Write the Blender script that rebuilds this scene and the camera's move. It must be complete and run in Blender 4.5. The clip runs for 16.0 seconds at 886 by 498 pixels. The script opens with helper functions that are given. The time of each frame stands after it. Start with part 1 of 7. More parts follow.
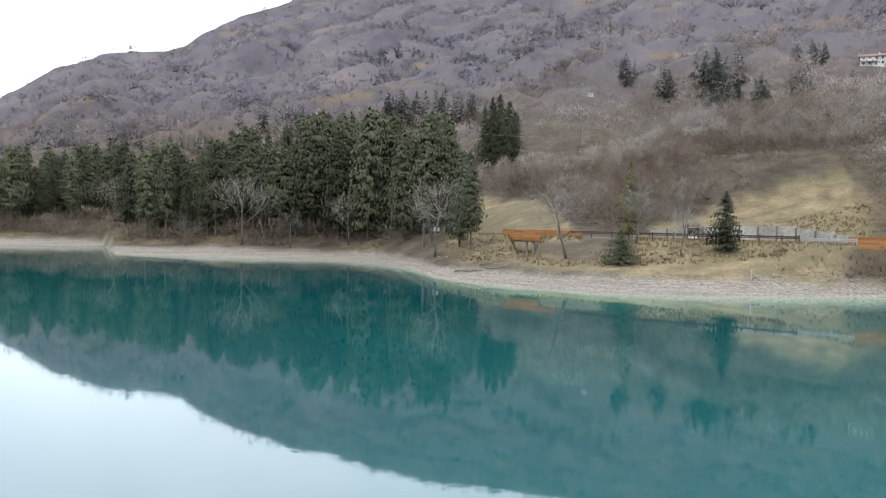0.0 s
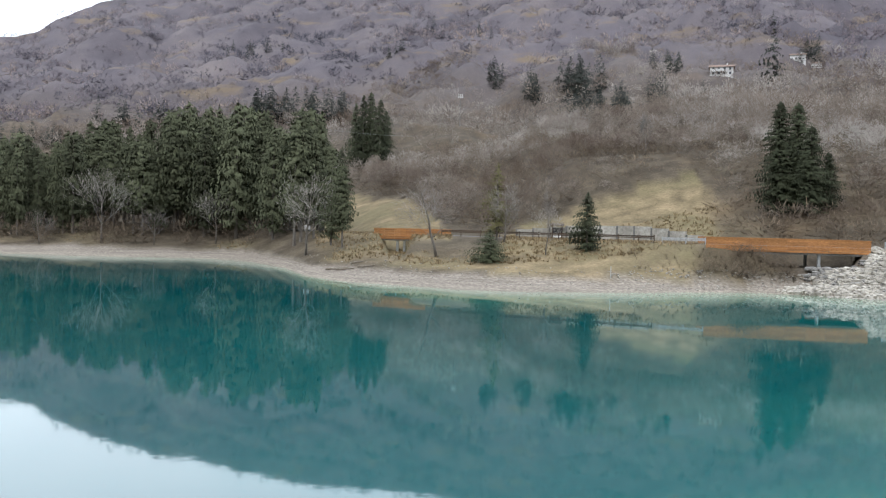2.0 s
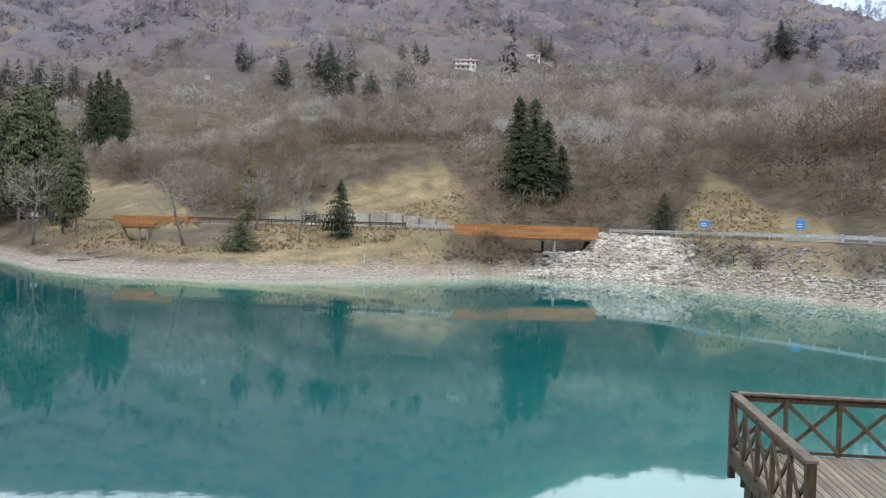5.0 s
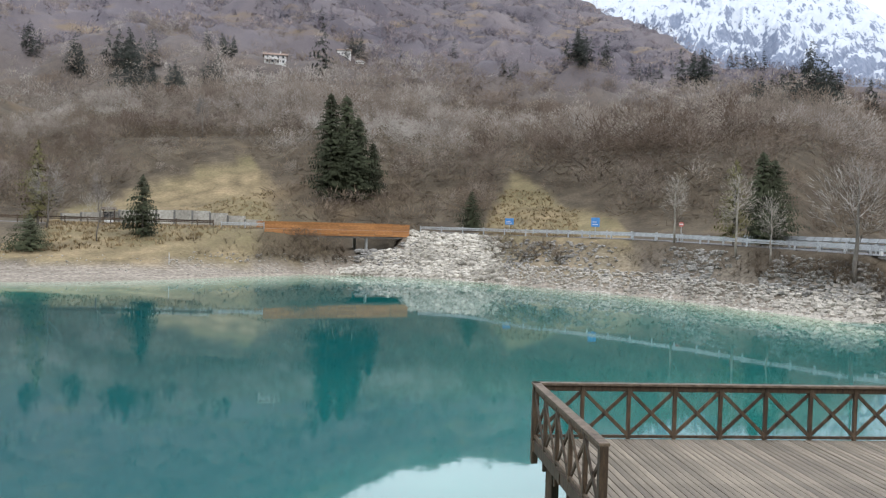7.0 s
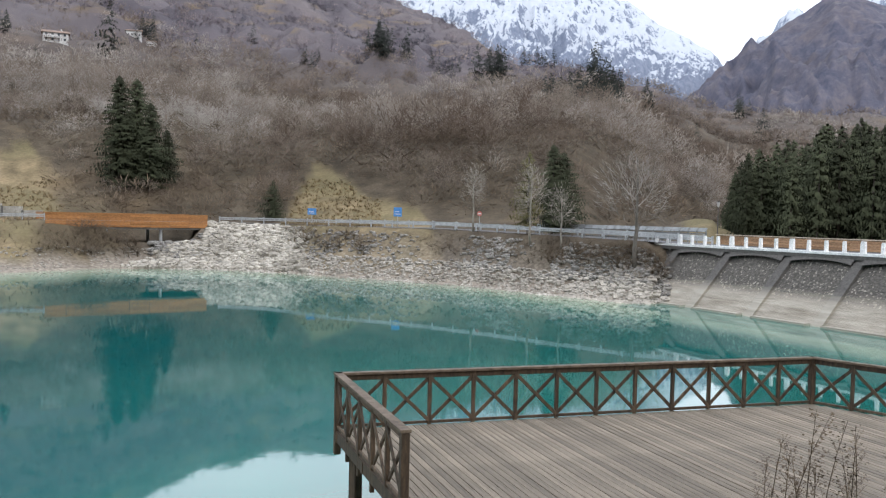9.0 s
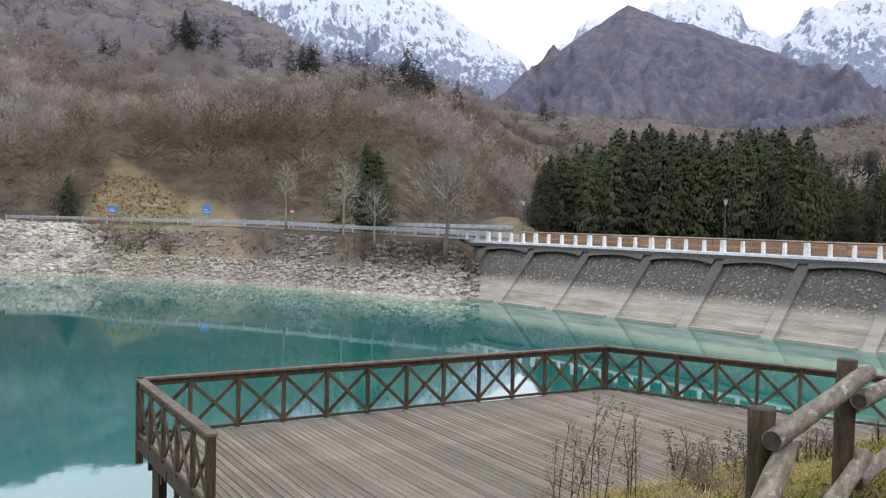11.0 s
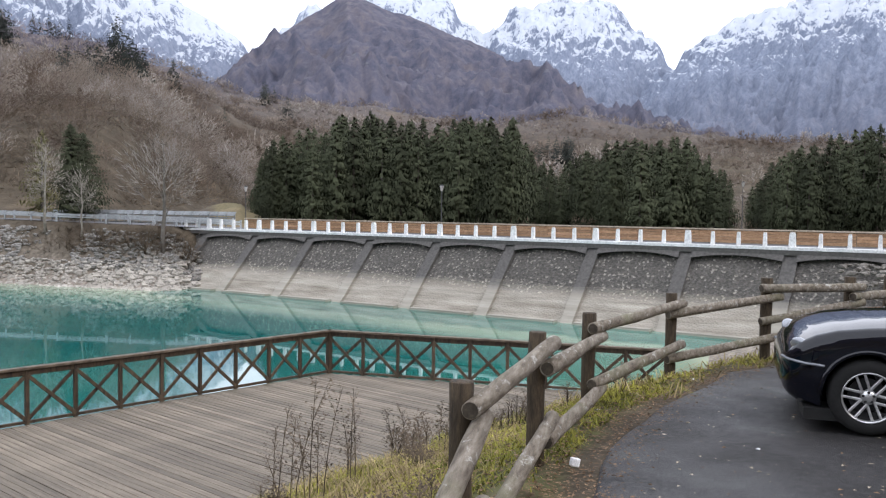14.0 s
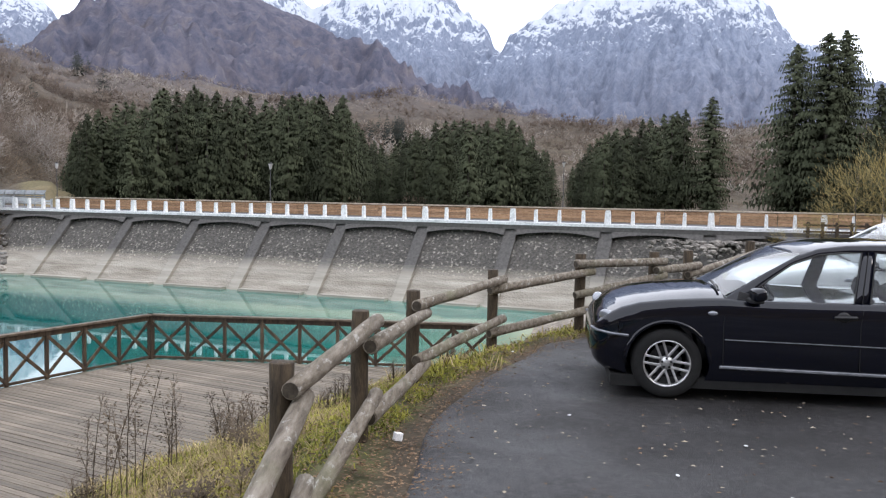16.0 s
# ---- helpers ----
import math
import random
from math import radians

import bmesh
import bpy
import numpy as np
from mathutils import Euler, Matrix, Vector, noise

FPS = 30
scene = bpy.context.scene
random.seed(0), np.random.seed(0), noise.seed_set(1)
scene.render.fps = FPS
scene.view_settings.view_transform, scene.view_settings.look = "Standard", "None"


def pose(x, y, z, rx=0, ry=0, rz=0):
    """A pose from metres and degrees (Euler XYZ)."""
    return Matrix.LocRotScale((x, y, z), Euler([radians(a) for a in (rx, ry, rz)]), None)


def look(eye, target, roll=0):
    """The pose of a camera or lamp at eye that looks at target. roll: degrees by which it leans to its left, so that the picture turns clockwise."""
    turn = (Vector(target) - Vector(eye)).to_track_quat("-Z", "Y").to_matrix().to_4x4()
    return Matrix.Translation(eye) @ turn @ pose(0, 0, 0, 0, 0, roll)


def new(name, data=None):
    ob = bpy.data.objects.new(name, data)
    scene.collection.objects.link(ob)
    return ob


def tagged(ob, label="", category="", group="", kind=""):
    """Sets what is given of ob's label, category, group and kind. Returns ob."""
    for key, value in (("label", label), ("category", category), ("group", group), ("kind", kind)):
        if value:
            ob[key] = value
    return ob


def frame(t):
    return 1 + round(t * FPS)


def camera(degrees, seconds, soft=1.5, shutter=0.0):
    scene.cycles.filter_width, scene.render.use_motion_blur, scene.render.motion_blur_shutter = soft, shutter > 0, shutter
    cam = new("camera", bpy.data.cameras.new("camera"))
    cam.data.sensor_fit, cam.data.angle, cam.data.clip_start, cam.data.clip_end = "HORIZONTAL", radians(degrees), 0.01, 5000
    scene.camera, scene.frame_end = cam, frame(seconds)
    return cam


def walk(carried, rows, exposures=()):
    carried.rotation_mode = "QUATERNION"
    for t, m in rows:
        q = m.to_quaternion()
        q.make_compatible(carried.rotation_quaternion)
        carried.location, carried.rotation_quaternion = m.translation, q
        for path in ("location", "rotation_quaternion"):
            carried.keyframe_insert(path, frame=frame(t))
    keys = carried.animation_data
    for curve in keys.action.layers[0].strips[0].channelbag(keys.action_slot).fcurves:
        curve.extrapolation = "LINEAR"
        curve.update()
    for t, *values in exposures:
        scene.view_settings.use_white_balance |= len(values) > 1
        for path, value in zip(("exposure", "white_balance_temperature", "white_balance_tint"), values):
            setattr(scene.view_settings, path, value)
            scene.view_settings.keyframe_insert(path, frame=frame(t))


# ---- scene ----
cam = camera(54.7, 16.0, soft=1.2)
PATH = [
    (0, (0.177, 0.432, 5.593), (0.087, 2.429, 5.536), 1.1),
    (0.5, (0.146, 0.183, 5.607), (0.125, 2.182, 5.55), 1.0),
    (1, (0.132, -0.056, 5.615), (0.191, 1.942, 5.564), 1.0),
    (1.5, (0.122, -0.224, 5.603), (0.263, 1.77, 5.554), 1.0),
    (2, (0.085, -0.299, 5.606), (0.296, 1.689, 5.552), 1.4),
    (2.5, (0.013, -0.29, 5.633), (0.296, 1.689, 5.575), 1.4),
    (3, (-0.027, -0.215, 5.647), (0.366, 1.745, 5.58), 1.4),
    (5.5, (0.081, 0.312, 5.637), (0.948, 2.113, 5.568), 1.5),
    (6, (0.057, 0.275, 5.658), (1.031, 2.021, 5.591), 1.6),
    (6.5, (0.007, 0.194, 5.673), (1.068, 1.888, 5.613), 1.5),
    (7, (-0.02, 0.134, 5.693), (1.129, 1.77, 5.627), 1.5),
    (7.5, (-0.103, 0.053, 5.706), (1.142, 1.618, 5.642), 1.5),
    (8, (-0.112, -0.009, 5.705), (1.229, 1.474, 5.64), 1.6),
    (8.5, (-0.071, 0.018, 5.697), (1.344, 1.429, 5.618), 1.3),
    (9, (0.107, 0.185, 5.678), (1.596, 1.518, 5.6), 1.3),
    (11.5, (0.085, 0.027, 5.683), (1.875, 0.916, 5.61), 1.2),
    (12, (0.052, 0.013, 5.691), (1.884, 0.81, 5.616), 1.1),
    (12.5, (0.061, -0.008, 5.696), (1.924, 0.716, 5.613), 1.1),
    (13, (0.082, -0.033, 5.691), (1.98, 0.594, 5.613), 1.3),
    (13.5, (0.05, -0.044, 5.699), (1.987, 0.448, 5.618), 1.3),
    (14, (0.076, -0.044, 5.695), (2.035, 0.346, 5.601), 0.9),
    (14.5, (0.081, -0.047, 5.691), (2.054, 0.259, 5.581), 1.1),
    (15, (0.063, -0.06, 5.69), (2.046, 0.169, 5.565), 1.2),
    (15.5, (0.043, -0.092, 5.703), (2.035, 0.027, 5.565), 1.1),
    (16, (0.037, -0.122, 5.704), (2.032, -0.121, 5.567), 1.0),
]
walk(cam, [(t, look(eye, target, roll)) for t, eye, target, roll in PATH], [(0, 0.08, 6500, 10), (2, 0.04, 6500, 10), (5.5, 0.12, 6550, 10), (7.5, 0.0, 6650, 11), (9, -0.08, 6650, 12), (12, -0.12, 6650, 15), (13.5, -0.06, 6620, 15), (16, 0.03, 6600, 15)])

# ---------------------------------------------------------------- world and light
world = bpy.data.worlds.new("overcast_sky")
scene.world = world
world.use_nodes = True
wn, wl = world.node_tree.nodes, world.node_tree.links
wn.clear()
w_out, w_bg = wn.new("ShaderNodeOutputWorld"), wn.new("ShaderNodeBackground")
w_sky = wn.new("ShaderNodeTexSky")
w_sky.sky_type, w_sky.sun_disc = "NISHITA", False
w_sky.sun_elevation, w_sky.sun_rotation = radians(38), radians(200)
w_dim = wn.new("ShaderNodeMix")
w_dim.data_type, w_dim.blend_type = "RGBA", "MULTIPLY"
w_dim.inputs[0].default_value = 1.0
w_dim.inputs[7].default_value = (0.1, 0.1, 0.1, 1)
w_co, w_no, w_ra = wn.new("ShaderNodeTexCoord"), wn.new("ShaderNodeTexNoise"), wn.new("ShaderNodeValToRGB")
w_no.inputs["Scale"].default_value, w_no.inputs["Detail"].default_value = 2.4, 4
w_ra.color_ramp.elements[0].position, w_ra.color_ramp.elements[1].position = 0.3, 0.7
w_ra.color_ramp.elements[0].color, w_ra.color_ramp.elements[1].color = (0.94, 1.05, 1.2, 1), (1.22, 1.3, 1.42, 1)
w_mix = wn.new("ShaderNodeMix")
w_mix.data_type = "RGBA"
w_mix.inputs[0].default_value = 0.9
wl.new(w_sky.outputs[0], w_dim.inputs[6])
wl.new(w_co.outputs["Generated"], w_no.inputs["Vector"])
wl.new(w_no.outputs["Fac"], w_ra.inputs[0])
wl.new(w_dim.outputs[2], w_mix.inputs[6])
wl.new(w_ra.outputs[0], w_mix.inputs[7])
wl.new(w_mix.outputs[2], w_bg.inputs["Color"])
w_bg.inputs["Strength"].default_value = 1.78
wl.new(w_bg.outputs[0], w_out.inputs[0])

sun = new("sun", bpy.data.lights.new("sun", "SUN"))
sun.data.energy, sun.data.angle, sun.data.color = 0.9, radians(25), (1.0, 0.96, 0.9)
sun.matrix_world = look((0, 0, 50), (0 + 20 * math.sin(radians(20)), 20 * math.cos(radians(20)), 50 - 20 * math.tan(radians(38))))
scene.view_settings.exposure = 0.0


# ---------------------------------------------------------------- materials
def material(name, rough=0.8, metal=0.0, spec=0.5):
    m = bpy.data.materials.new(name)
    m.use_nodes = True
    b = m.node_tree.nodes["Principled BSDF"]
    b.inputs["Roughness"].default_value, b.inputs["Metallic"].default_value = rough, metal
    b.inputs["Specular IOR Level"].default_value = spec
    return m, m.node_tree.nodes, m.node_tree.links, b


def ramp(nodes, stops):
    r = nodes.new("ShaderNodeValToRGB")
    e = r.color_ramp.elements
    while len(e) < len(stops):
        e.new(0.5)
    for k, (p, c) in zip(e, stops):
        k.position, k.color = p, (*c, 1)
    return r


def mixed(nodes, links, fac, a, b, blend="MIX"):
    m = nodes.new("ShaderNodeMix")
    m.data_type, m.blend_type = "RGBA", blend
    for sock, v in ((m.inputs[0], fac), (m.inputs[6], a), (m.inputs[7], b)):
        if hasattr(v, "is_linked"):
            links.new(v, sock)
        elif isinstance(v, tuple):
            sock.default_value = (*v, 1)
        else:
            sock.default_value = v
    return m.outputs[2]


def coords(nodes, links, scale=(1, 1, 1), world_space=False):
    c = nodes.new("ShaderNodeNewGeometry" if world_space else "ShaderNodeTexCoord")
    mp = nodes.new("ShaderNodeMapping")
    mp.inputs["Scale"].default_value = scale
    links.new(c.outputs["Position" if world_space else "Object"], mp.inputs["Vector"])
    return mp.outputs[0]


def tex_noise(nodes, links, vec, scale, detail=4, rough=0.6):
    n = nodes.new("ShaderNodeTexNoise")
    n.inputs["Scale"].default_value, n.inputs["Detail"].default_value = scale, detail
    n.inputs["Roughness"].default_value = rough
    links.new(vec, n.inputs["Vector"])
    return n.outputs["Fac"]


def bumped(nodes, links, b, height, strength=0.4, dist=0.02):
    k = nodes.new("ShaderNodeBump")
    k.inputs["Strength"].default_value, k.inputs["Distance"].default_value = strength, dist
    links.new(height, k.inputs["Height"])
    links.new(k.outputs[0], b.inputs["Normal"])


def speckled(name, dark, light, scale=6.0, fine=40.0, rough=0.85, bump=0.4, dist=0.02, stretch=(1, 1, 1), metal=0.0, spec=0.4,
             per_object=0.0, per_island=0.0, world_space=False):
    """A two-scale procedural surface between two colours, with fine relief."""
    m, n, l, b = material(name, rough, metal, spec)
    v = coords(n, l, stretch, world_space)
    big, small = tex_noise(n, l, v, scale, 5), tex_noise(n, l, v, fine, 3)
    mean = tuple((p + q) / 2 for p, q in zip(dark, light))
    r1 = ramp(n, [(0.3, dark), (0.7, light)])
    l.new(big, r1.inputs[0])
    r2 = ramp(n, [(0.3, (0.72, 0.72, 0.72)), (0.7, (1.25, 1.25, 1.25))])
    l.new(small, r2.inputs[0])
    col = mixed(n, l, 1.0, r1.outputs[0], r2.outputs[0], "MULTIPLY")
    for amount, node, sock in ((per_object, "ShaderNodeObjectInfo", "Random"), (per_island, "ShaderNodeNewGeometry", "Random Per Island")):
        if amount:
            o = n.new(node)
            r3 = ramp(n, [(0, (1 - amount,) * 3), (1, (1 + amount,) * 3)])
            l.new(o.outputs[sock], r3.inputs[0])
            col = mixed(n, l, 1.0, col, r3.outputs[0], "MULTIPLY")
    l.new(col, b.inputs["Base Color"])
    if bump:
        bumped(n, l, b, small, bump, dist)
    return m


def attr(nodes, name):
    a = nodes.new("ShaderNodeAttribute")
    a.attribute_name = name
    return a.outputs["Fac"]


def make_ground_material():
    m, n, l, b = material("ground_cover", 0.95, 0, 0.2)
    v = coords(n, l, (1, 1, 1), True)
    big, mid, fine = tex_noise(n, l, v, 0.03, 5), tex_noise(n, l, v, 0.35, 6), tex_noise(n, l, v, 3.0, 5)
    litter = ramp(n, [(0.3, (0.05, 0.039, 0.027)), (0.5, (0.086, 0.068, 0.047)), (0.72, (0.135, 0.109, 0.076))])
    l.new(mid, litter.inputs[0])
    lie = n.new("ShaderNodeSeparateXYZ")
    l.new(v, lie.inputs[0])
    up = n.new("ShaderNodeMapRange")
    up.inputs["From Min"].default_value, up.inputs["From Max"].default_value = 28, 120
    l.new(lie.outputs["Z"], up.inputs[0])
    # Mauve-grey of distant haze put into the high slope's ground colour.
    hazy_floor = ramp(n, [(0.3, (0.07, 0.062, 0.073)), (0.5, (0.112, 0.098, 0.108)), (0.72, (0.165, 0.14, 0.138))])
    l.new(tex_noise(n, l, v, 0.011, 8, 0.68), hazy_floor.inputs[0])
    ochre = ramp(n, [(0.58, (0.0, 0.0, 0.0)), (0.78, (0.7, 0.7, 0.7))])
    l.new(big, ochre.inputs[0])
    col = mixed(n, l, ochre.outputs[0], litter.outputs[0], (0.19, 0.125, 0.065))
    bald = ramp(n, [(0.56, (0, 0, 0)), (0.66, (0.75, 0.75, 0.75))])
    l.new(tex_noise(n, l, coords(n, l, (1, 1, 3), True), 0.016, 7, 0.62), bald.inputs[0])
    col = mixed(n, l, up.outputs[0], col, mixed(n, l, bald.outputs[0], hazy_floor.outputs[0], (0.185, 0.138, 0.09)))
    grass = ramp(n, [(0.3, (0.11, 0.087, 0.05)), (0.5, (0.2, 0.154, 0.088)), (0.72, (0.305, 0.234, 0.138))])
    l.new(mid, grass.inputs[0])
    turf = ramp(n, [(0.42, (0, 0, 0)), (0.62, (0.7, 0.7, 0.7))])
    l.new(tex_noise(n, l, v, 0.075, 5, 0.6), turf.inputs[0])
    col = mixed(n, l, attr(n, "grass"), col, mixed(n, l, turf.outputs[0], grass.outputs[0], (0.15, 0.13, 0.068)))
    green = ramp(n, [(0.3, (0.05, 0.065, 0.02)), (0.6, (0.13, 0.14, 0.045)), (0.8, (0.24, 0.2, 0.09))])
    l.new(fine, green.inputs[0])
    col = mixed(n, l, attr(n, "green"), col, green.outputs[0])
    sand = ramp(n, [(0.25, (0.18, 0.155, 0.126)), (0.55, (0.275, 0.243, 0.205)), (0.8, (0.375, 0.34, 0.295))])
    l.new(fine, sand.inputs[0])
    streak = tex_noise(n, l, coords(n, l, (0.08, 0.08, 5.0), True), 1.6, 5)
    sr = ramp(n, [(0.3, (0.72, 0.7, 0.68)), (0.7, (1.12, 1.1, 1.08))])
    l.new(streak, sr.inputs[0])
    sandy = mixed(n, l, 1.0, sand.outputs[0], sr.outputs[0], "MULTIPLY")
    col = mixed(n, l, attr(n, "sand"), col, sandy)
    speck = ramp(n, [(0.3, (0.75, 0.75, 0.75)), (0.7, (1.2, 1.2, 1.2))])
    l.new(fine, speck.inputs[0])
    col = mixed(n, l, 1.0, col, speck.outputs[0], "MULTIPLY")
    l.new(col, b.inputs["Base Color"])
    bumped(n, l, b, fine, 0.6, 0.15)
    return m


def make_rock_material():
    """Mountain flanks: woods and scree below, pale limestone cliffs and snow above, by height and slope, with blue haze
    in the colours.
    """
    m, n, l, b = material("hazy_mountain_rock", 0.95, 0, 0.15)
    v = coords(n, l, (1, 1, 1), True)
    g = n.new("ShaderNodeNewGeometry")
    sp = n.new("ShaderNodeSeparateXYZ")
    l.new(g.outputs["Position"], sp.inputs[0])
    nz = n.new("ShaderNodeSeparateXYZ")
    l.new(g.outputs["Normal"], nz.inputs[0])
    mid, fine = tex_noise(n, l, v, 0.02, 8, 0.65), tex_noise(n, l, coords(n, l, (1, 1, 0.5), True), 0.09, 7, 0.72)
    # Distance haze mixed in as blue: the rock here, the woods below.
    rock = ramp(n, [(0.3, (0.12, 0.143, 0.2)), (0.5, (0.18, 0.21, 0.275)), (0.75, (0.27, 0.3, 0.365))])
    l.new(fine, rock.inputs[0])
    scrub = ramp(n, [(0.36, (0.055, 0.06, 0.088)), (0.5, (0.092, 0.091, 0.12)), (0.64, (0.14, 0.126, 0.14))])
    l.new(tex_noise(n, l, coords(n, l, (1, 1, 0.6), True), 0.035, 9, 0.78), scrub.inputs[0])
    warm = ramp(n, [(0.5, (0, 0, 0)), (0.7, (0.28, 0.28, 0.28))])
    l.new(tex_noise(n, l, v, 0.008, 6, 0.6), warm.inputs[0])
    crag = ramp(n, [(0.6, (0, 0, 0)), (0.68, (0.55, 0.55, 0.55))])
    l.new(tex_noise(n, l, coords(n, l, (1, 1, 2.2), True), 0.03, 8, 0.7), crag.inputs[0])
    brown = mixed(n, l, warm.outputs[0], scrub.outputs[0], (0.125, 0.092, 0.075))
    woods = mixed(n, l, crag.outputs[0], brown, (0.17, 0.165, 0.175))
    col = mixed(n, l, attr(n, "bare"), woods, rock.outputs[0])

    def calc(op, a, c, d=None):
        q = n.new("ShaderNodeMath")
        q.operation = op
        for k, s in enumerate((a, c, d)):
            if s is None:
                continue
            if hasattr(s, "is_linked"):
                l.new(s, q.inputs[k])
            else:
                q.inputs[k].default_value = s
        return q.outputs[0]
    h = calc("ADD", calc("MULTIPLY", fine, 1.7), calc("MULTIPLY", mid, 0.9))
    h = calc("ADD", h, calc("MULTIPLY", nz.outputs["Z"], 1.1))
    h = calc("ADD", h, attr(n, "snow"))
    sr = n.new("ShaderNodeMapRange")
    sr.inputs["From Min"].default_value, sr.inputs["From Max"].default_value = 2.2, 2.34
    l.new(h, sr.inputs[0])
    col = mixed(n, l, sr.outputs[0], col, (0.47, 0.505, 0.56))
    l.new(col, b.inputs["Base Color"])
    bumped(n, l, b, fine, 0.6, 4.0)
    return m


def make_water_material():
    m, n, l, b = material("lake_water", 0.03, 0, 0.5)
    b.inputs["IOR"].default_value = 1.88
    v = coords(n, l, (1, 1, 1), True)
    d = attr(n, "depth")
    body = ramp(n, [(0.0, (0.3, 0.35, 0.25)), (0.1, (0.13, 0.25, 0.18)), (0.3, (0.014, 0.155, 0.126)), (0.62, (0.002, 0.094, 0.093)), (0.95, (0.001, 0.082, 0.085))])
    l.new(d, body.inputs[0])
    milky = tex_noise(n, l, v, 0.045, 4)
    r = ramp(n, [(0.35, (0.8, 0.85, 0.9)), (0.7, (1.2, 1.2, 1.15))])
    l.new(milky, r.inputs[0])
    l.new(mixed(n, l, 1.0, body.outputs[0], r.outputs[0], "MULTIPLY"), b.inputs["Base Color"])
    bumped(n, l, b, tex_noise(n, l, coords(n, l, (1, 1, 1), True), 0.9, 3), 0.06, 0.02)
    return m


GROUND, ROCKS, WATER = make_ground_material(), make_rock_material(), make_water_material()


def make_asphalt():
    """Dark damp asphalt: aggregate specks, worn paler patches, damp sheen in places."""
    m, n, l, b = material("asphalt", 0.6, 0, 0.4)
    v = coords(n, l, (1, 1, 1), True)
    patch, grain = tex_noise(n, l, v, 0.7, 8, 0.68), tex_noise(n, l, v, 95, 2, 0.8)
    base = ramp(n, [(0.3, (0.0115, 0.0105, 0.0105)), (0.45, (0.025, 0.0238, 0.0245)), (0.58, (0.033, 0.0325, 0.0345)), (0.75, (0.056, 0.054, 0.055))])
    l.new(patch, base.inputs[0])
    specks = ramp(n, [(0.36, (0.45, 0.45, 0.45)), (0.55, (1, 1, 1)), (0.66, (1.9, 1.88, 1.85)), (0.74, (3.6, 3.5, 3.4))])
    l.new(grain, specks.inputs[0])
    grit = ramp(n, [(0.32, (0.35, 0.35, 0.35)), (0.5, (0.92, 0.91, 0.9)), (0.68, (2.1, 2.0, 1.88))])
    l.new(tex_noise(n, l, v, 17, 6, 0.82), grit.inputs[0])
    stony = mixed(n, l, 1.0, base.outputs[0], specks.outputs[0], "MULTIPLY")
    l.new(mixed(n, l, 1.0, stony, grit.outputs[0], "MULTIPLY"), b.inputs["Base Color"])
    wet = ramp(n, [(0.35, (0.42, 0.42, 0.42)), (0.65, (0.75, 0.75, 0.75))])
    l.new(tex_noise(n, l, v, 0.8, 4), wet.inputs[0])
    l.new(wet.outputs[0], b.inputs["Roughness"])
    bumped(n, l, b, grain, 0.75, 0.012)
    return m


ASPHALT = make_asphalt()
ROAD = speckled("road_asphalt", (0.075, 0.078, 0.085), (0.13, 0.13, 0.135), 0.5, 20, 0.7, world_space=True)
DECKWOOD = speckled("weathered_deck_board", (0.1, 0.081, 0.06), (0.225, 0.186, 0.14), 1.2, 14, 0.7, 0.5, 0.004, (1, 14, 14), per_object=0.28)
RAILWOOD = speckled("stained_rail_timber", (0.026, 0.017, 0.011), (0.105, 0.07, 0.043), 2.5, 18, 0.7, 0.5, 0.004, (6, 6, 1.2), per_object=0.35)
CAPRAIL = speckled("weathered_cap_rail", (0.055, 0.038, 0.026), (0.17, 0.13, 0.094), 2.0, 20, 0.75, 0.5, 0.004, (3, 3, 9))


def make_log_material():
    """Grey weathered log with long cracks, green algae and pale lichen spots."""
    m, n, l, b = material("grey_fence_log", 0.88, 0, 0.3)
    v, long = coords(n, l), coords(n, l, (1, 6, 6))
    r1 = ramp(n, [(0.3, (0.075, 0.058, 0.042)), (0.52, (0.185, 0.156, 0.122)), (0.75, (0.32, 0.285, 0.235))])
    l.new(tex_noise(n, l, long, 3.5, 6, 0.65), r1.inputs[0])
    algae = ramp(n, [(0.5, (0, 0, 0)), (0.7, (0.6, 0.6, 0.6))])
    l.new(tex_noise(n, l, v, 1.6, 4), algae.inputs[0])
    col = mixed(n, l, algae.outputs[0], r1.outputs[0], (0.15, 0.15, 0.085))
    lichen = ramp(n, [(0.56, (0, 0, 0)), (0.68, (0.85, 0.85, 0.85))])
    spots = tex_noise(n, l, coords(n, l, (1, 2, 2)), 7, 7, 0.75)
    l.new(spots, lichen.inputs[0])
    col = mixed(n, l, lichen.outputs[0], col, (0.5, 0.49, 0.45))
    l.new(col, b.inputs["Base Color"])
    bumped(n, l, b, tex_noise(n, l, long, 9, 5, 0.7), 0.7, 0.012)
    return m


LOG = make_log_material()
POST = speckled("dark_fence_post", (0.02, 0.014, 0.009), (0.085, 0.06, 0.035), 4.0, 22, 0.85, 0.7, 0.006, (7, 7, 1.2))
CONCRETE = speckled("weathered_concrete", (0.105, 0.1, 0.095), (0.19, 0.185, 0.175), 0.5, 5, 0.9, 0.5, 0.02, world_space=True)
PALECON = speckled("pale_concrete", (0.36, 0.355, 0.34), (0.56, 0.55, 0.53), 0.6, 6, 0.85, 0.3, 0.01, world_space=True)
WALLCON = speckled("stained_wall_concrete", (0.25, 0.235, 0.2), (0.46, 0.44, 0.39), 0.35, 4, 0.9, 0.3, 0.01, world_space=True)
WHITE = speckled("white_painted_concrete", (0.6, 0.61, 0.61), (0.8, 0.8, 0.79), 2.0, 14, 0.7, 0.2, 0.006)
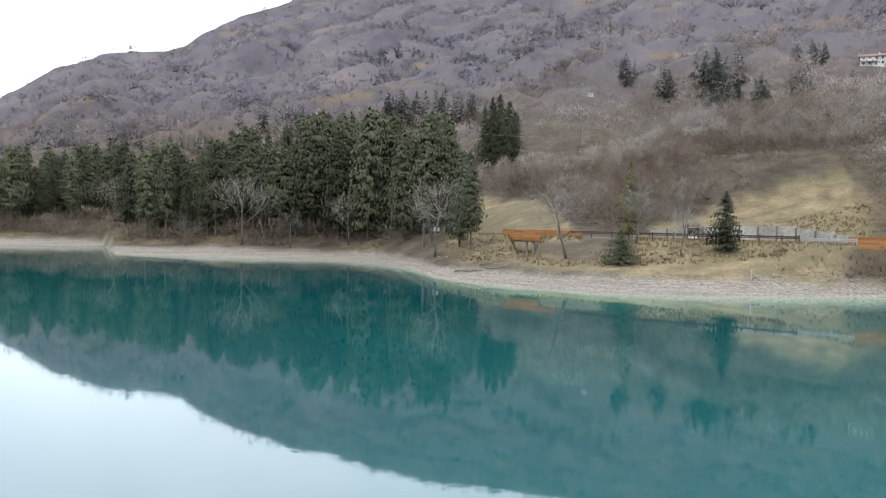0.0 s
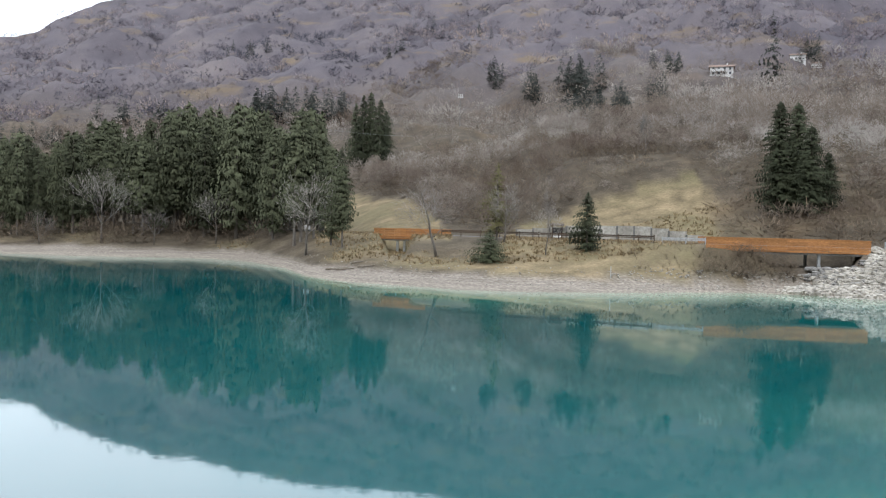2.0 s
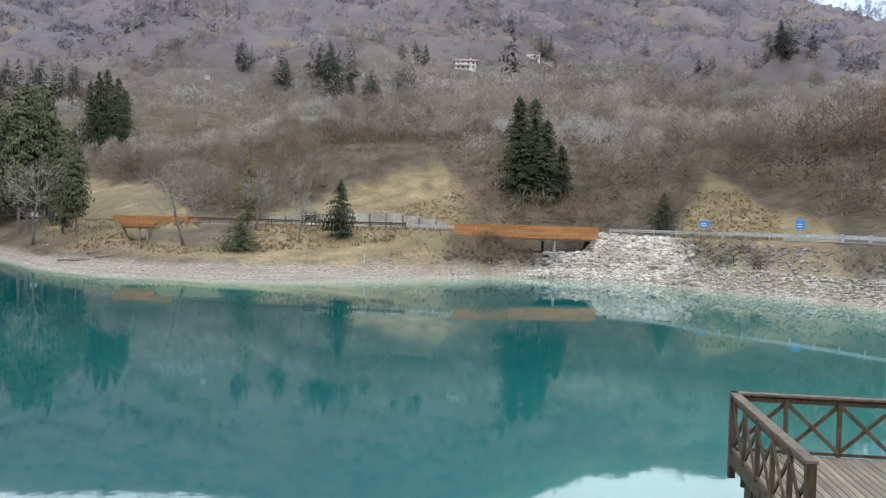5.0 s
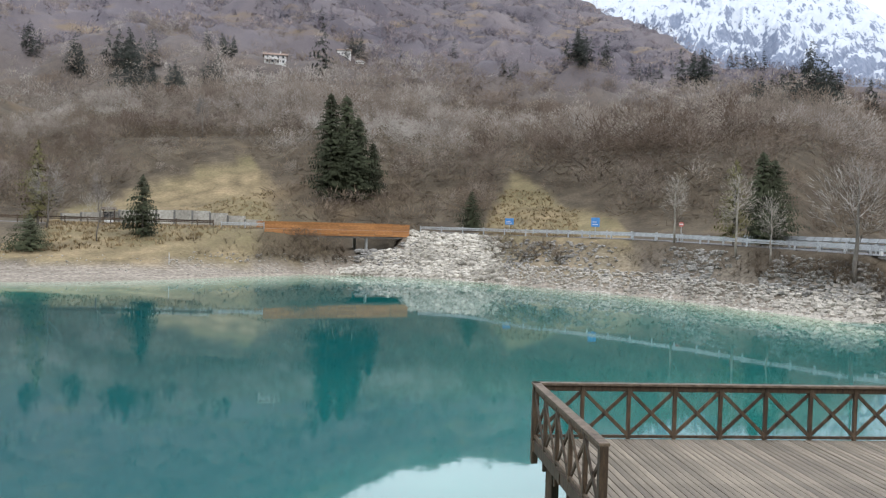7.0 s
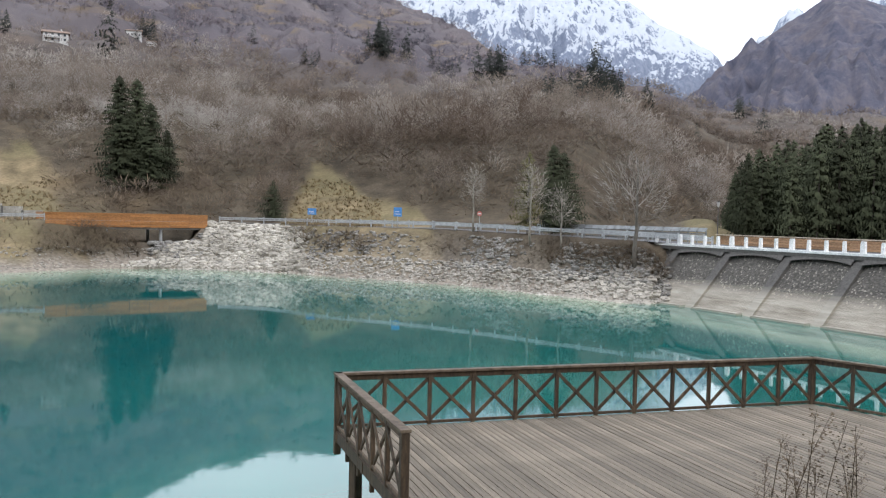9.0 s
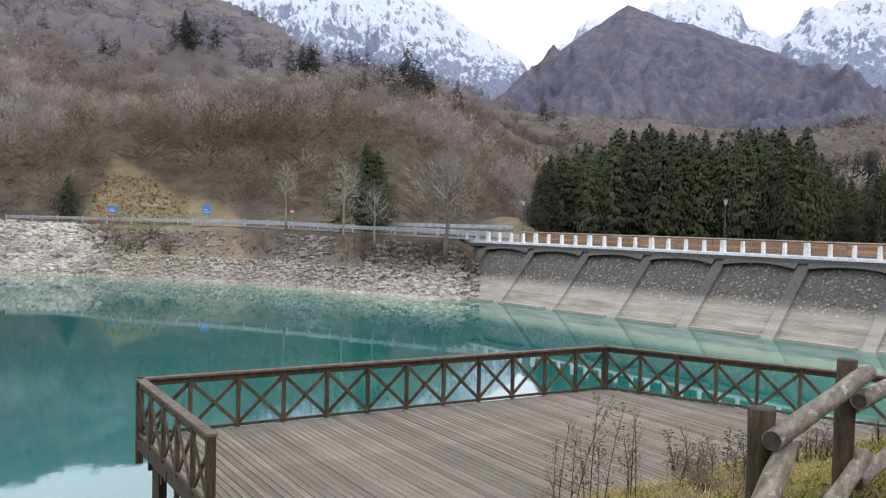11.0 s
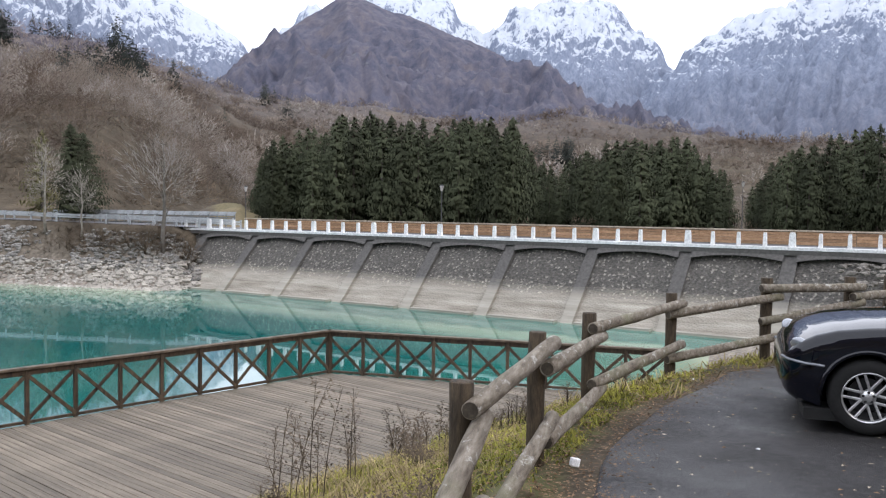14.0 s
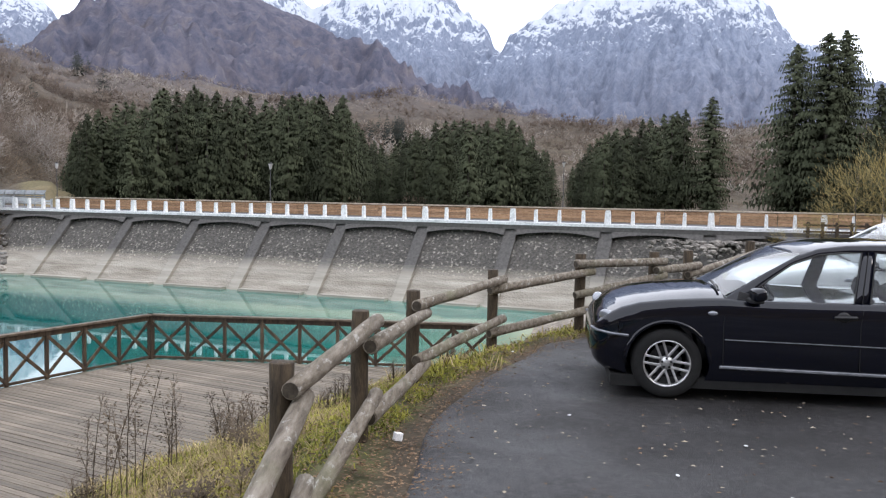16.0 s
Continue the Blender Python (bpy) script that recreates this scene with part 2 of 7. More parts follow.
ORANGE = speckled("orange_larch_board", (0.26, 0.11, 0.035), (0.47, 0.215, 0.075), 1.4, 12, 0.7, 0.3, 0.006, (3, 3, 8), per_object=0.2)
STEEL = speckled("galvanised_steel", (0.36, 0.38, 0.4), (0.55, 0.57, 0.58), 2, 12, 0.45, 0.1, 0.003, metal=0.6)
STONE = speckled("limestone_block", (0.185, 0.165, 0.14), (0.35, 0.32, 0.275), 1.2, 9, 0.9, 0.6, 0.03, per_object=0.25)
PALEBLOCK = speckled("bleached_limestone_block", (0.29, 0.265, 0.225), (0.47, 0.435, 0.38), 1.2, 9, 0.9, 0.6, 0.03, per_object=0.2)
DARKSTONE = speckled("grey_riprap_stone", (0.14, 0.127, 0.112), (0.28, 0.26, 0.23), 1.2, 9, 0.9, 0.6, 0.03, per_object=0.25)
DULLSTEEL = speckled("dull_grey_steel", (0.15, 0.165, 0.17), (0.26, 0.275, 0.28), 1.5, 12, 0.6, 0.1, 0.003, metal=0.3)
BARK = speckled("grey_bark", (0.075, 0.065, 0.055), (0.18, 0.16, 0.14), 2, 14, 0.9, 0.6, 0.02, (4, 4, 1))
TWIG = speckled("bare_twigs", (0.15, 0.132, 0.118), (0.27, 0.243, 0.222), 0.4, 3, 0.9, 0, per_object=0.3, per_island=0.25)
PALETWIG = speckled("pale_bare_twigs", (0.19, 0.172, 0.15), (0.32, 0.295, 0.262), 0.6, 4, 0.9, 0)
WHITETWIG = speckled("whitish_birch_twigs", (0.2, 0.18, 0.15), (0.36, 0.33, 0.285), 0.6, 4, 0.9, 0)


def make_woodland_material(name, stops):
    """Twigs whose grey, russet or haze-mauve tone differs from tree to tree."""
    m, n, l, b = material(name, 0.95, 0, 0.1)
    tone = ramp(n, stops)
    l.new(attr(n, "tone"), tone.inputs[0])
    fine = ramp(n, [(0.3, (0.82, 0.82, 0.82)), (0.7, (1.18, 1.18, 1.18))])
    l.new(tex_noise(n, l, coords(n, l, (1, 1, 1), True), 0.3, 3), fine.inputs[0])
    l.new(mixed(n, l, 1.0, tone.outputs[0], fine.outputs[0], "MULTIPLY"), b.inputs["Base Color"])
    return m


FORESTWIG = make_woodland_material("woodland_twigs", [(0.0, (0.088, 0.064, 0.048)), (0.3, (0.143, 0.109, 0.085)), (0.55, (0.2, 0.162, 0.132)), (0.8, (0.27, 0.233, 0.2)), (1.0, (0.35, 0.315, 0.28))])
# Bluer copy for the far slope: aerial haze painted into the twigs.
HAZYTWIG = make_woodland_material("hazy_woodland_twigs", [(0.0, (0.066, 0.064, 0.08)), (0.3, (0.12, 0.104, 0.123)), (0.55, (0.182, 0.154, 0.168)), (0.8, (0.24, 0.197, 0.195)), (1.0, (0.31, 0.24, 0.2))])
NEEDLES = speckled("spruce_needles", (0.035, 0.042, 0.025), (0.078, 0.087, 0.05), 0.9, 7, 0.9, 0, spec=0.12, per_object=0.35)
# Browner spruce needles for the shore wood, some haze lightening their colour.
WOODNEEDLES = speckled("shore_wood_needles", (0.053, 0.059, 0.037), (0.106, 0.114, 0.064), 0.9, 7, 0.9, 0, spec=0.12, per_object=0.4)
OLIVE = speckled("pale_spruce_needles", (0.09, 0.085, 0.035), (0.2, 0.18, 0.08), 0.5, 4, 0.85, 0, spec=0.2, per_object=0.2)


# ---------------------------------------------------------------- mesh helpers
def np_mesh(name, verts, faces, mat, attrs=None, smooth=True, normals=None):
    """A mesh from numpy arrays; faces are rows of three or four corners."""
    verts, faces = np.asarray(verts, np.float32), np.asarray(faces, np.int32)
    me = bpy.data.meshes.new(name)
    k = faces.shape[1]
    me.vertices.add(len(verts))
    me.vertices.foreach_set("co", verts.ravel())
    me.loops.add(faces.size)
    me.loops.foreach_set("vertex_index", faces.ravel())
    me.polygons.add(len(faces))
    me.polygons.foreach_set("loop_start", np.arange(0, faces.size, k, dtype=np.int32))
    me.polygons.foreach_set("use_smooth", np.full(len(faces), smooth))
    for key, values in (attrs or {}).items():
        me.attributes.new(key, "FLOAT", "POINT").data.foreach_set("value", np.asarray(values, np.float32))
    me.update(calc_edges=True)
    if normals is not None:
        me.normals_split_custom_set_from_vertices(np.asarray(normals, np.float32))
    me.materials.append(mat)
    return me


def crown_normals(tris, centre, up=0.5):
    """Soft shading for loose foliage: every corner faces away from the crown's middle and a little upwards."""
    n = tris - np.asarray(centre, np.float32)
    n = n / (np.linalg.norm(n, axis=-1, keepdims=True) + 1e-6) + np.array((0, 0, up), np.float32)
    return n / (np.linalg.norm(n, axis=-1, keepdims=True) + 1e-6)


def wound(tris, way):
    """Winds each triangle so that its face looks along way."""
    flip = (np.cross(tris[:, 1] - tris[:, 0], tris[:, 2] - tris[:, 0]) * way).sum(-1) < 0
    out = tris.copy()
    out[flip] = out[flip][:, ::-1]
    return out


def part(name, bm, mat, parent=None, label="", smooth=False):
    """Links a bmesh (or a mesh) as one object, under parent where one is given."""
    if isinstance(bm, bmesh.types.BMesh):
        me = bpy.data.meshes.new(name)
        bm.to_mesh(me)
        bm.free()
        if smooth:
            me.polygons.foreach_set("use_smooth", [True] * len(me.polygons))
        me.materials.append(mat)
    else:
        me = bm
    ob = new(name, me)
    if parent is not None:
        ob.parent = parent
    if label:
        ob["label"] = label
    return ob


def thing(name, label, category, at=(0, 0, 0), turn=0.0, group="", kind=""):
    e = new(name)
    e.matrix_world = pose(*at, 0, 0, turn)
    e.empty_display_size = 0.2
    return tagged(e, label, category, group, kind)


def beam(bm, p, q, w, h, up=(0, 0, 1), bevel=0.0):
    """A square-cut timber from p to q, w wide and h high."""
    p, q = Vector(p), Vector(q)
    ax = (q - p).normalized()
    side = ax.cross(Vector(up))
    side = side.normalized() if side.length > 1e-4 else Vector((1, 0, 0))
    top = side.cross(ax).normalized()
    v = [bm.verts.new(e + side * (a * w / 2) + top * (b * h / 2)) for e in (p, q) for a, b in ((-1, -1), (1, -1), (1, 1), (-1, 1))]
    fs = [bm.faces.new([v[i] for i in f]) for f in ((3, 2, 1, 0), (4, 5, 6, 7), (0, 1, 5, 4), (1, 2, 6, 5), (2, 3, 7, 6), (3, 0, 4, 7))]
    if bevel:
        bmesh.ops.bevel(bm, geom=list({e for f in fs for e in f.edges}), offset=bevel, segments=1, affect="EDGES")
    return bm


def tube(bm, pts, radii, seg=8, caps=True):
    """A round, tapering rod along pts."""
    pts = [Vector(p) for p in pts]
    rings = []
    for i, p in enumerate(pts):
        ax = (pts[min(i + 1, len(pts) - 1)] - pts[max(i - 1, 0)]).normalized()
        s = ax.orthogonal().normalized() if abs(ax.z) > 0.9 else ax.cross(Vector((0, 0, 1))).normalized()
        t = ax.cross(s)
        rings.append([bm.verts.new(p + (s * math.cos(a) + t * math.sin(a)) * radii[i]) for a in (k * 2 * math.pi / seg for k in range(seg))])
    for a, b in zip(rings, rings[1:]):
        for k in range(seg):
            bm.faces.new((a[k], a[(k + 1) % seg], b[(k + 1) % seg], b[k]))
    if caps:
        bm.faces.new(rings[0][::-1])
        bm.faces.new(rings[-1])
    return bm


def box(bm, lo, hi, bevel=0.0):
    (x0, y0, z0), (x1, y1, z1) = lo, hi
    return beam(bm, (x0, (y0 + y1) / 2, (z0 + z1) / 2), (x1, (y0 + y1) / 2, (z0 + z1) / 2), y1 - y0, z1 - z0, bevel=bevel)


# ---------------------------------------------------------------- noise and the lie of the land
def value_noise(x, y, seed=0):
    xi, yi = np.floor(x).astype(np.int64), np.floor(y).astype(np.int64)
    xf, yf = x - xi, y - yi
    u, v = xf * xf * (3 - 2 * xf), yf * yf * (3 - 2 * yf)

    def h(a, b):
        k = (a * 374761393 + b * 668265263 + seed * 982451653) & 0x7FFFFFFF
        k = ((k ^ (k >> 13)) * 1274126177) & 0x7FFFFFFF
        return ((k ^ (k >> 16)) & 0xFFFF) / 32767.5 - 1
    return (h(xi, yi) * (1 - u) + h(xi + 1, yi) * u) * (1 - v) + (h(xi, yi + 1) * (1 - u) + h(xi + 1, yi + 1) * u) * v


def fbm(x, y, octaves=5, seed=0, ridged=False):
    total, amp = np.zeros_like(x), 1.0
    for o in range(octaves):
        k = value_noise(x * 2**o, y * 2**o, seed + o)
        total += amp * ((1 - 2 * np.abs(k)) if ridged else k)
        amp *= 0.5
    return total


def curve(knots, x):
    a, b = zip(*knots)
    return np.interp(x, a, b)


def smooth01(x):
    x = np.clip(x, 0, 1)
    return x * x * (3 - 2 * x)


EYE_Z = 5.68
SHORE = [(-180, 41), (-120, 41), (-110, 60), (-90, 150), (-60, 215), (-40, 195), (-30, 186), (-24.2, 184), (-23.5, 146), (-20.9, 139), (-18.2, 134), (-14.7, 131), (-11.1, 130), (-8.9, 127.5), (-6.7, 121), (-4.4, 106), (-2.9, 90), (-0.6, 83),
         (2, 80), (3.9, 78), (7.7, 75.2), (11.3, 74.7), (16.6, 77), (21.6, 81.7), (26, 86), (29.5, 86), (33, 85.5), (37.6, 81.5), (41.2, 77), (48.8, 70.6), (54.6, 64.3),
         (60, 60), (63.2, 59.5), (69, 53.5), (78, 46), (86, 42.6), (94, 41), (100, 41), (180, 41)]
ROADSIDE = [(-180, 60), (-110, 90), (-60, 250), (-30, 228), (-22, 195), (-15, 172), (-8, 160), (-3, 132), (1.3, 113), (4.7, 108.5), (10.4, 101), (17, 97), (23.4, 93), (32.8, 97), (37, 93), (40, 86),
            (47, 80), (55, 70.5), (60, 66), (66, 62.5), (72, 60), (180, 60)]
ROADHEIGHT = [(-60, 6), (-20, 5), (-5, 4.4), (20, 4.3), (40, 4.35), (48, 4.4), (60, 4.1), (66, 3.9), (180, 3.9)]
# Knots near 180 and -180 add an unseen hill that darkens the car's reflections.
HILLFOOT = [(-180, 34), (-120, 40), (-90, 160), (-60, 330), (-12, 225), (-3, 172), (2, 132), (6, 119), (12, 112), (40, 97), (47, 92), (56, 84), (62, 110), (68, 190), (85, 230), (100, 220), (118, 220), (128, 90), (150, 38), (180, 34)]
CREST = [(-180, 260), (-120, 300), (-90, 700), (-60, 1200), (44, 1500), (53, 820), (66, 720), (80, 660), (118, 600), (130, 350), (180, 260)]
SKYLINE = [(-180, 27), (-120, 25), (-75, 14), (-60, 6), (-40, 5.5), (-30, 6.8), (-26.9, 8.7), (-24.4, 10.0), (-23.2, 9.9), (-21.6, 10.3), (-19.4, 11.0), (-17.6, 12.0), (-15.5, 13.2),
           (-12.3, 14.2), (-5, 16), (5, 17.2), (9, 17.4), (15, 18.8), (22, 19), (27.2, 18.1), (30.2, 16.8), (34, 15.5), (37.7, 15.05), (41, 15.1), (45.3, 13.4), (48.5, 12.0), (51, 10.3), (53, 9.3),
           (57.3, 8.8), (61.7, 7.9), (66.2, 6.9), (72.9, 6.4), (80, 5.9), (87, 5.8), (96, 4.8), (99.7, 4.2), (108, 4.1), (118, 3.9), (126, 8), (140, 24), (180, 27)]
BANKTOP = [(-60, 2.4), (-20, 2.2), (0, 1.2), (2.5, 0.78), (5.2, 0.35), (6.7, 0.23), (8.4, -0.2), (10.5, -1.2), (11.8, -2.2), (13, -3.5), (16, -6), (30, -14), (40, -15), (60, -15.5)]
LOT_Z = 3.83
DAM0, DAM_DIR, DAM_N = np.array((53.3, 27.0)), np.array((-0.364, -0.9314)), np.array((0.9314, -0.364))


def land(x, y):
    """Height of the ground, with how much sand, dry grass and green turf lie on it."""
    x, y = np.asarray(x, float), np.asarray(y, float)
    az, r = np.degrees(np.arctan2(x, y)), np.hypot(x, y) + 1e-6
    wob = fbm(x / 9, y / 9, 3, 3)
    shore = curve(SHORE, az) + 0.5 * wob * np.clip((66 - az) / 6, 0, 1)
    road, zr = curve(ROADSIDE, az), curve(ROADHEIGHT, az)
    foot, crest = curve(HILLFOOT, az), curve(CREST, az)
    zc = EYE_Z + crest * np.tan(np.radians(curve(SKYLINE, az)))
    s = r - shore
    bed = -np.minimum(6, np.where(s > -5, -s * 0.12, 0.6 + (-s - 5) * 0.3))
    f = np.clip(s / np.maximum(road - shore, 1), 0, 1)
    steep = smooth01((az - 30) / 8)
    prof = curve([(0, 0), (0.25, 0.16), (0.31, 0.28), (0.6, 0.6), (0.92, 0.97), (1, 1)], f) * (1 - steep) + f * steep
    valley = 3.4 + 0 * r
    bank = np.where(az > 65.5, np.minimum(s * 0.8 - 0.3, valley), zr * prof) + 0.12 * wob * np.clip(f * 4, 0, 1) * (f < 0.9)
    q = np.clip((r - foot) / (crest - foot), 0, 1)
    a = 0.36 + 0.3 * smooth01((az - 48) / 12)
    hill = (zc - zr) * (a * q + (1 - a) * q * q)
    rough = fbm(x / 110, y / 110, 5, 11, True) * 0.035 + fbm(x / 35, y / 35, 4, 17) * 0.02
    hill = hill + rough * np.clip(r - foot, 0, 900) * np.clip(1.15 - q, 0.12, 1) + 2.2 * fbm(x / 17, y / 17, 3, 23) * smooth01((r - 250) / 250)
    hill = hill + 6.5 * smooth01((r - foot) / 42) * smooth01((az - 9) / 6) * smooth01((64 - az) / 6)
    hill = np.where(r > crest, zc - (r - crest) * 0.35 + rough * 60, zr + hill)
    zfar = np.where(s < 0, bed, np.where(r > foot, np.maximum(hill, np.minimum(bank, zr)), bank))
    zfar = zfar + 1.7 * np.exp(-((az - 65.0) / 2.6) ** 2) * (1 + 0.35 * fbm(x / 5, y / 5, 3, 29)) * smooth01((r - 75) / 16) * smooth01((150 - r) / 30)
    cut2 = smooth01((2.9 - np.abs(az - 29.4)) / 0.6) * (r > shore + 4) * smooth01((107 - r) / 4)
    cut1 = smooth01((1.1 - np.abs(az - 3.0)) / 0.5) * (r > shore + 12) * smooth01((122 - r) / 3)
    zfar = zfar * (1 - cut2) + np.minimum(zfar, 2.2) * cut2
    zfar = zfar * (1 - cut1) + np.minimum(zfar, 2.0) * cut1
    edge = curve(BANKTOP, x)
    d = (y - edge) * 0.93
    znear = LOT_Z - 0.06 - 0.4 * np.clip(d - 0.35, 0, None) + 0.05 * fbm(x / 0.9, y / 0.9, 3, 5) * np.clip(d * 2, 0, 1)
    znear = znear - 0.7 * smooth01((13 - x) / 13) * np.clip(d - 9.5, 0, None) + 0.1 * smooth01((x - 3) / 15) * np.clip(d - 9.5, 0, 16)
    znear = np.where(d < 0, LOT_Z - 0.05, znear)
    dam_s, dam_o = (x - DAM0[0]) * DAM_DIR[0] + (y - DAM0[1]) * DAM_DIR[1], (x - DAM0[0]) * DAM_N[0] + (y - DAM0[1]) * DAM_N[1]
    by_dam = (dam_s > -6) & (dam_s < 46) & (dam_o > -4)
    near = (r < 60) & (d < 40) & ~by_dam
    z = np.where(near, np.maximum(zfar, np.maximum(znear, -6)), zfar)
    under = ((dam_s > -0.8) | (az > 62.9)) & (dam_s > -6) & (dam_s < 70) & (dam_o > -4) & (dam_o < 11)
    z = np.where(under, np.minimum(z, np.minimum(-2.1 + (np.clip(dam_o, -1.3, 20) + 1.3) * 1.0, 3.0)), z)
    face = -1.6 + 1.045 * (dam_o + 1.3) + 0.12
    meet = smooth01((az - 61.5) / 1.4) * (az < 62.9) * (dam_o > -1.3) * (dam_o < 3.3) * (dam_s > -12)
    z = z * (1 - meet) + np.minimum(z, face) * meet
    sand = smooth01((1.25 + 0.3 * wob - z) / 0.5) * (r > 30)
    sand = np.maximum(sand, 0.42 * smooth01((az - 27) / 5) * smooth01((67 - az) / 2) * smooth01((road - 0.5 - r) / 2) * (r > 40))
    patch = fbm(x / 14, y / 14, 4, 41)
    grass = smooth01((az + 3.5) / 2) * smooth01((25 - az) / 4) * smooth01((foot + 2 + 4 * patch - r) / 5) * smooth01((z - 1.0) / 0.4) * np.clip(0.75 + 0.9 * patch, 0.1, 1)
    grass = np.maximum(grass, smooth01((-1 - az) / 3) * smooth01((road - 10 - r) / 12) * np.clip(0.3 + 0.6 * patch, 0, 1) * smooth01((z - 1.0) / 0.4))
    ragged = 2.5 * patch
    el = np.degrees(np.arctan2(z - EYE_Z, r)) + 0.22 * fbm(x / 3.5, y / 3.5, 3, 43)
    p1 = smooth01((curve([(9, -2), (10.8, 0.0), (14.7, 1.28), (18.1, 2.38), (22.4, 3.78), (23.2, 3.0), (24, 1.9), (26.4, 0.5), (27.5, -2)], az) + 0.06 * ragged - el) / 0.14) * (az > 9) * (az < 27.5)
    p1 = p1 * (1 - 0.75 * smooth01((az - 22.6 - 0.5 * ragged) / 1.2))
    p2 = smooth01((curve([(36.5, -2), (38.0, 0.6), (39.6, 3.6), (40.3, 3.4), (42.6, 1.6), (46.6, 0.5), (48, -2)], az) + 0.08 * ragged - el) / 0.35) * (az > 36.5) * (az < 48)
    p3 = smooth01((curve([(-3, -1), (-1.7, 0.7), (-0.4, 1.85), (3.8, 1.7), (5.5, 0.9), (7, -1)], az) + 0.06 * ragged - el) / 0.3) * (az > -3) * (az < 7) * (r > road - 4)
    p4 = smooth01((2.0 - np.abs(az - 65.4)) / 0.8) * smooth01((118 - r) / 8) * (r > 70)
    grass = np.clip(np.maximum.reduce([grass, p1, p2, p3, p4]) * (r > 40), 0, 1)
    green = np.clip(near * smooth01((d + 0.12) / 0.3) * smooth01((z - 0.3) / 0.5) * (0.75 + 0.5 * fbm(x / 0.6, y / 0.6, 3, 8)), 0, 1)
    return z, sand, grass, green


def height(x, y):
    return float(land(np.array([x]), np.array([y]))[0][0])


def polar_grid(az, r):
    a, rr = np.meshgrid(np.radians(az), r, indexing="ij")
    n, m = a.shape
    i = np.arange(n * m).reshape(n, m)
    f = np.stack([i[:-1, :-1], i[:-1, 1:], i[1:, 1:], i[1:, :-1]], -1).reshape(-1, 4)
    return (np.sin(a) * rr).ravel(), (np.cos(a) * rr).ravel(), f[:, ::-1]


AZ = np.concatenate([np.arange(-180, -40, 4.0), np.arange(-40, 122, 0.36), np.arange(122, 181, 4.0)])
gx, gy, gf = polar_grid(AZ, np.concatenate([[0.02, 1.0], np.geomspace(2, 150, 170), np.geomspace(152, 1600, 220), np.geomspace(1640, 2600, 10)]))
gz, g_sand, g_grass, g_green = land(gx, gy)
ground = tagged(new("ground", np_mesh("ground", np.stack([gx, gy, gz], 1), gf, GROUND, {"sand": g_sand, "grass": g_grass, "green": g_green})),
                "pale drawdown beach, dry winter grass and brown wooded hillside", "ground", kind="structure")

wx, wy, wf = polar_grid(AZ, np.concatenate([[0.02], np.geomspace(4, 215, 200)]))
wz = land(wx, wy)[0]
dry = wz > 0.35
keep = ~dry[wf].all(1)
water = tagged(new("water", np_mesh("water", np.stack([wx, wy, 0 * wx], 1), wf[keep], WATER, {"depth": np.minimum(np.clip(-wz / 6, 0, 1), 1 - 0.52 * smooth01((np.degrees(np.arctan2(wx, wy)) - 2) / 42))})),
               "still turquoise lake mirroring wooded slopes and white sky", "lake", kind="structure")


def mountain(name, label, knots, base, crest, snowline, bare, seed, jag, step=0.11, relief=1.0):
    """A range seen along its skyline: knots of bearing and elevation of the crest as seen over the lake."""
    a0, a1 = knots[0][0], knots[-1][0]
    az = np.arange(a0, a1 + step, step)
    p = np.concatenate([np.linspace(0, 1, 120), [1.05, 1.15, 1.3]])
    a, q = np.meshgrid(az, p, indexing="ij")
    el = curve(knots, a)
    top = EYE_Z + crest * np.tan(np.radians(el))
    u, w = a * crest / 57.3, q * (crest - base)
    rid = fbm(u / 420 + 0.25 * fbm(u / 300, w / 300, 3, seed + 9), w / 900, 6, seed, True)
    fine = fbm(u / 90, w / 90, 6, seed + 4, True) + 0.5 * fbm(u / 24, w / 24, 3, seed + 7)
    r = base + q * (crest - base) + rid * 45 * q * (1 - np.clip(q, 0, 1)) * 3
    z = top * np.where(q <= 1, 0.25 * q + 0.75 * q**1.35, 1 - (q - 1) * 1.5)
    z = z + relief * (rid * 75 + fine * 30) * np.clip(q * (1.0 - np.clip(q, 0, 1)) * 3.0, 0, 1) + fine * jag * np.clip(q, 0, 1) ** 3
    i = np.arange(a.size).reshape(a.shape)
    f = np.stack([i[:-1, :-1], i[1:, :-1], i[1:, 1:], i[:-1, 1:]], -1).reshape(-1, 4)
    t = np.radians(a)
    xyz = np.stack([(np.sin(t) * r).ravel(), (np.cos(t) * r).ravel(), z.ravel()], 1)
    snow = np.clip((z - snowline) / 420, -1.5, 0.38).ravel()
    rockiness = np.clip(bare + (z - snowline * 0.6) / 500, 0, 1).ravel()
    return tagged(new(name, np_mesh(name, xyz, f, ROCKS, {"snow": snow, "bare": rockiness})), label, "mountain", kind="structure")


mountain("backdrop_snow_mountain", "snow-covered limestone mountain with grey rock flanks tinted blue for haze",
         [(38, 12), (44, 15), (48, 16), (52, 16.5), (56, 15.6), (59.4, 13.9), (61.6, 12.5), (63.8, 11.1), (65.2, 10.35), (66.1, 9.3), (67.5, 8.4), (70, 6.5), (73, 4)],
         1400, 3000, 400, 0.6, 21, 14)
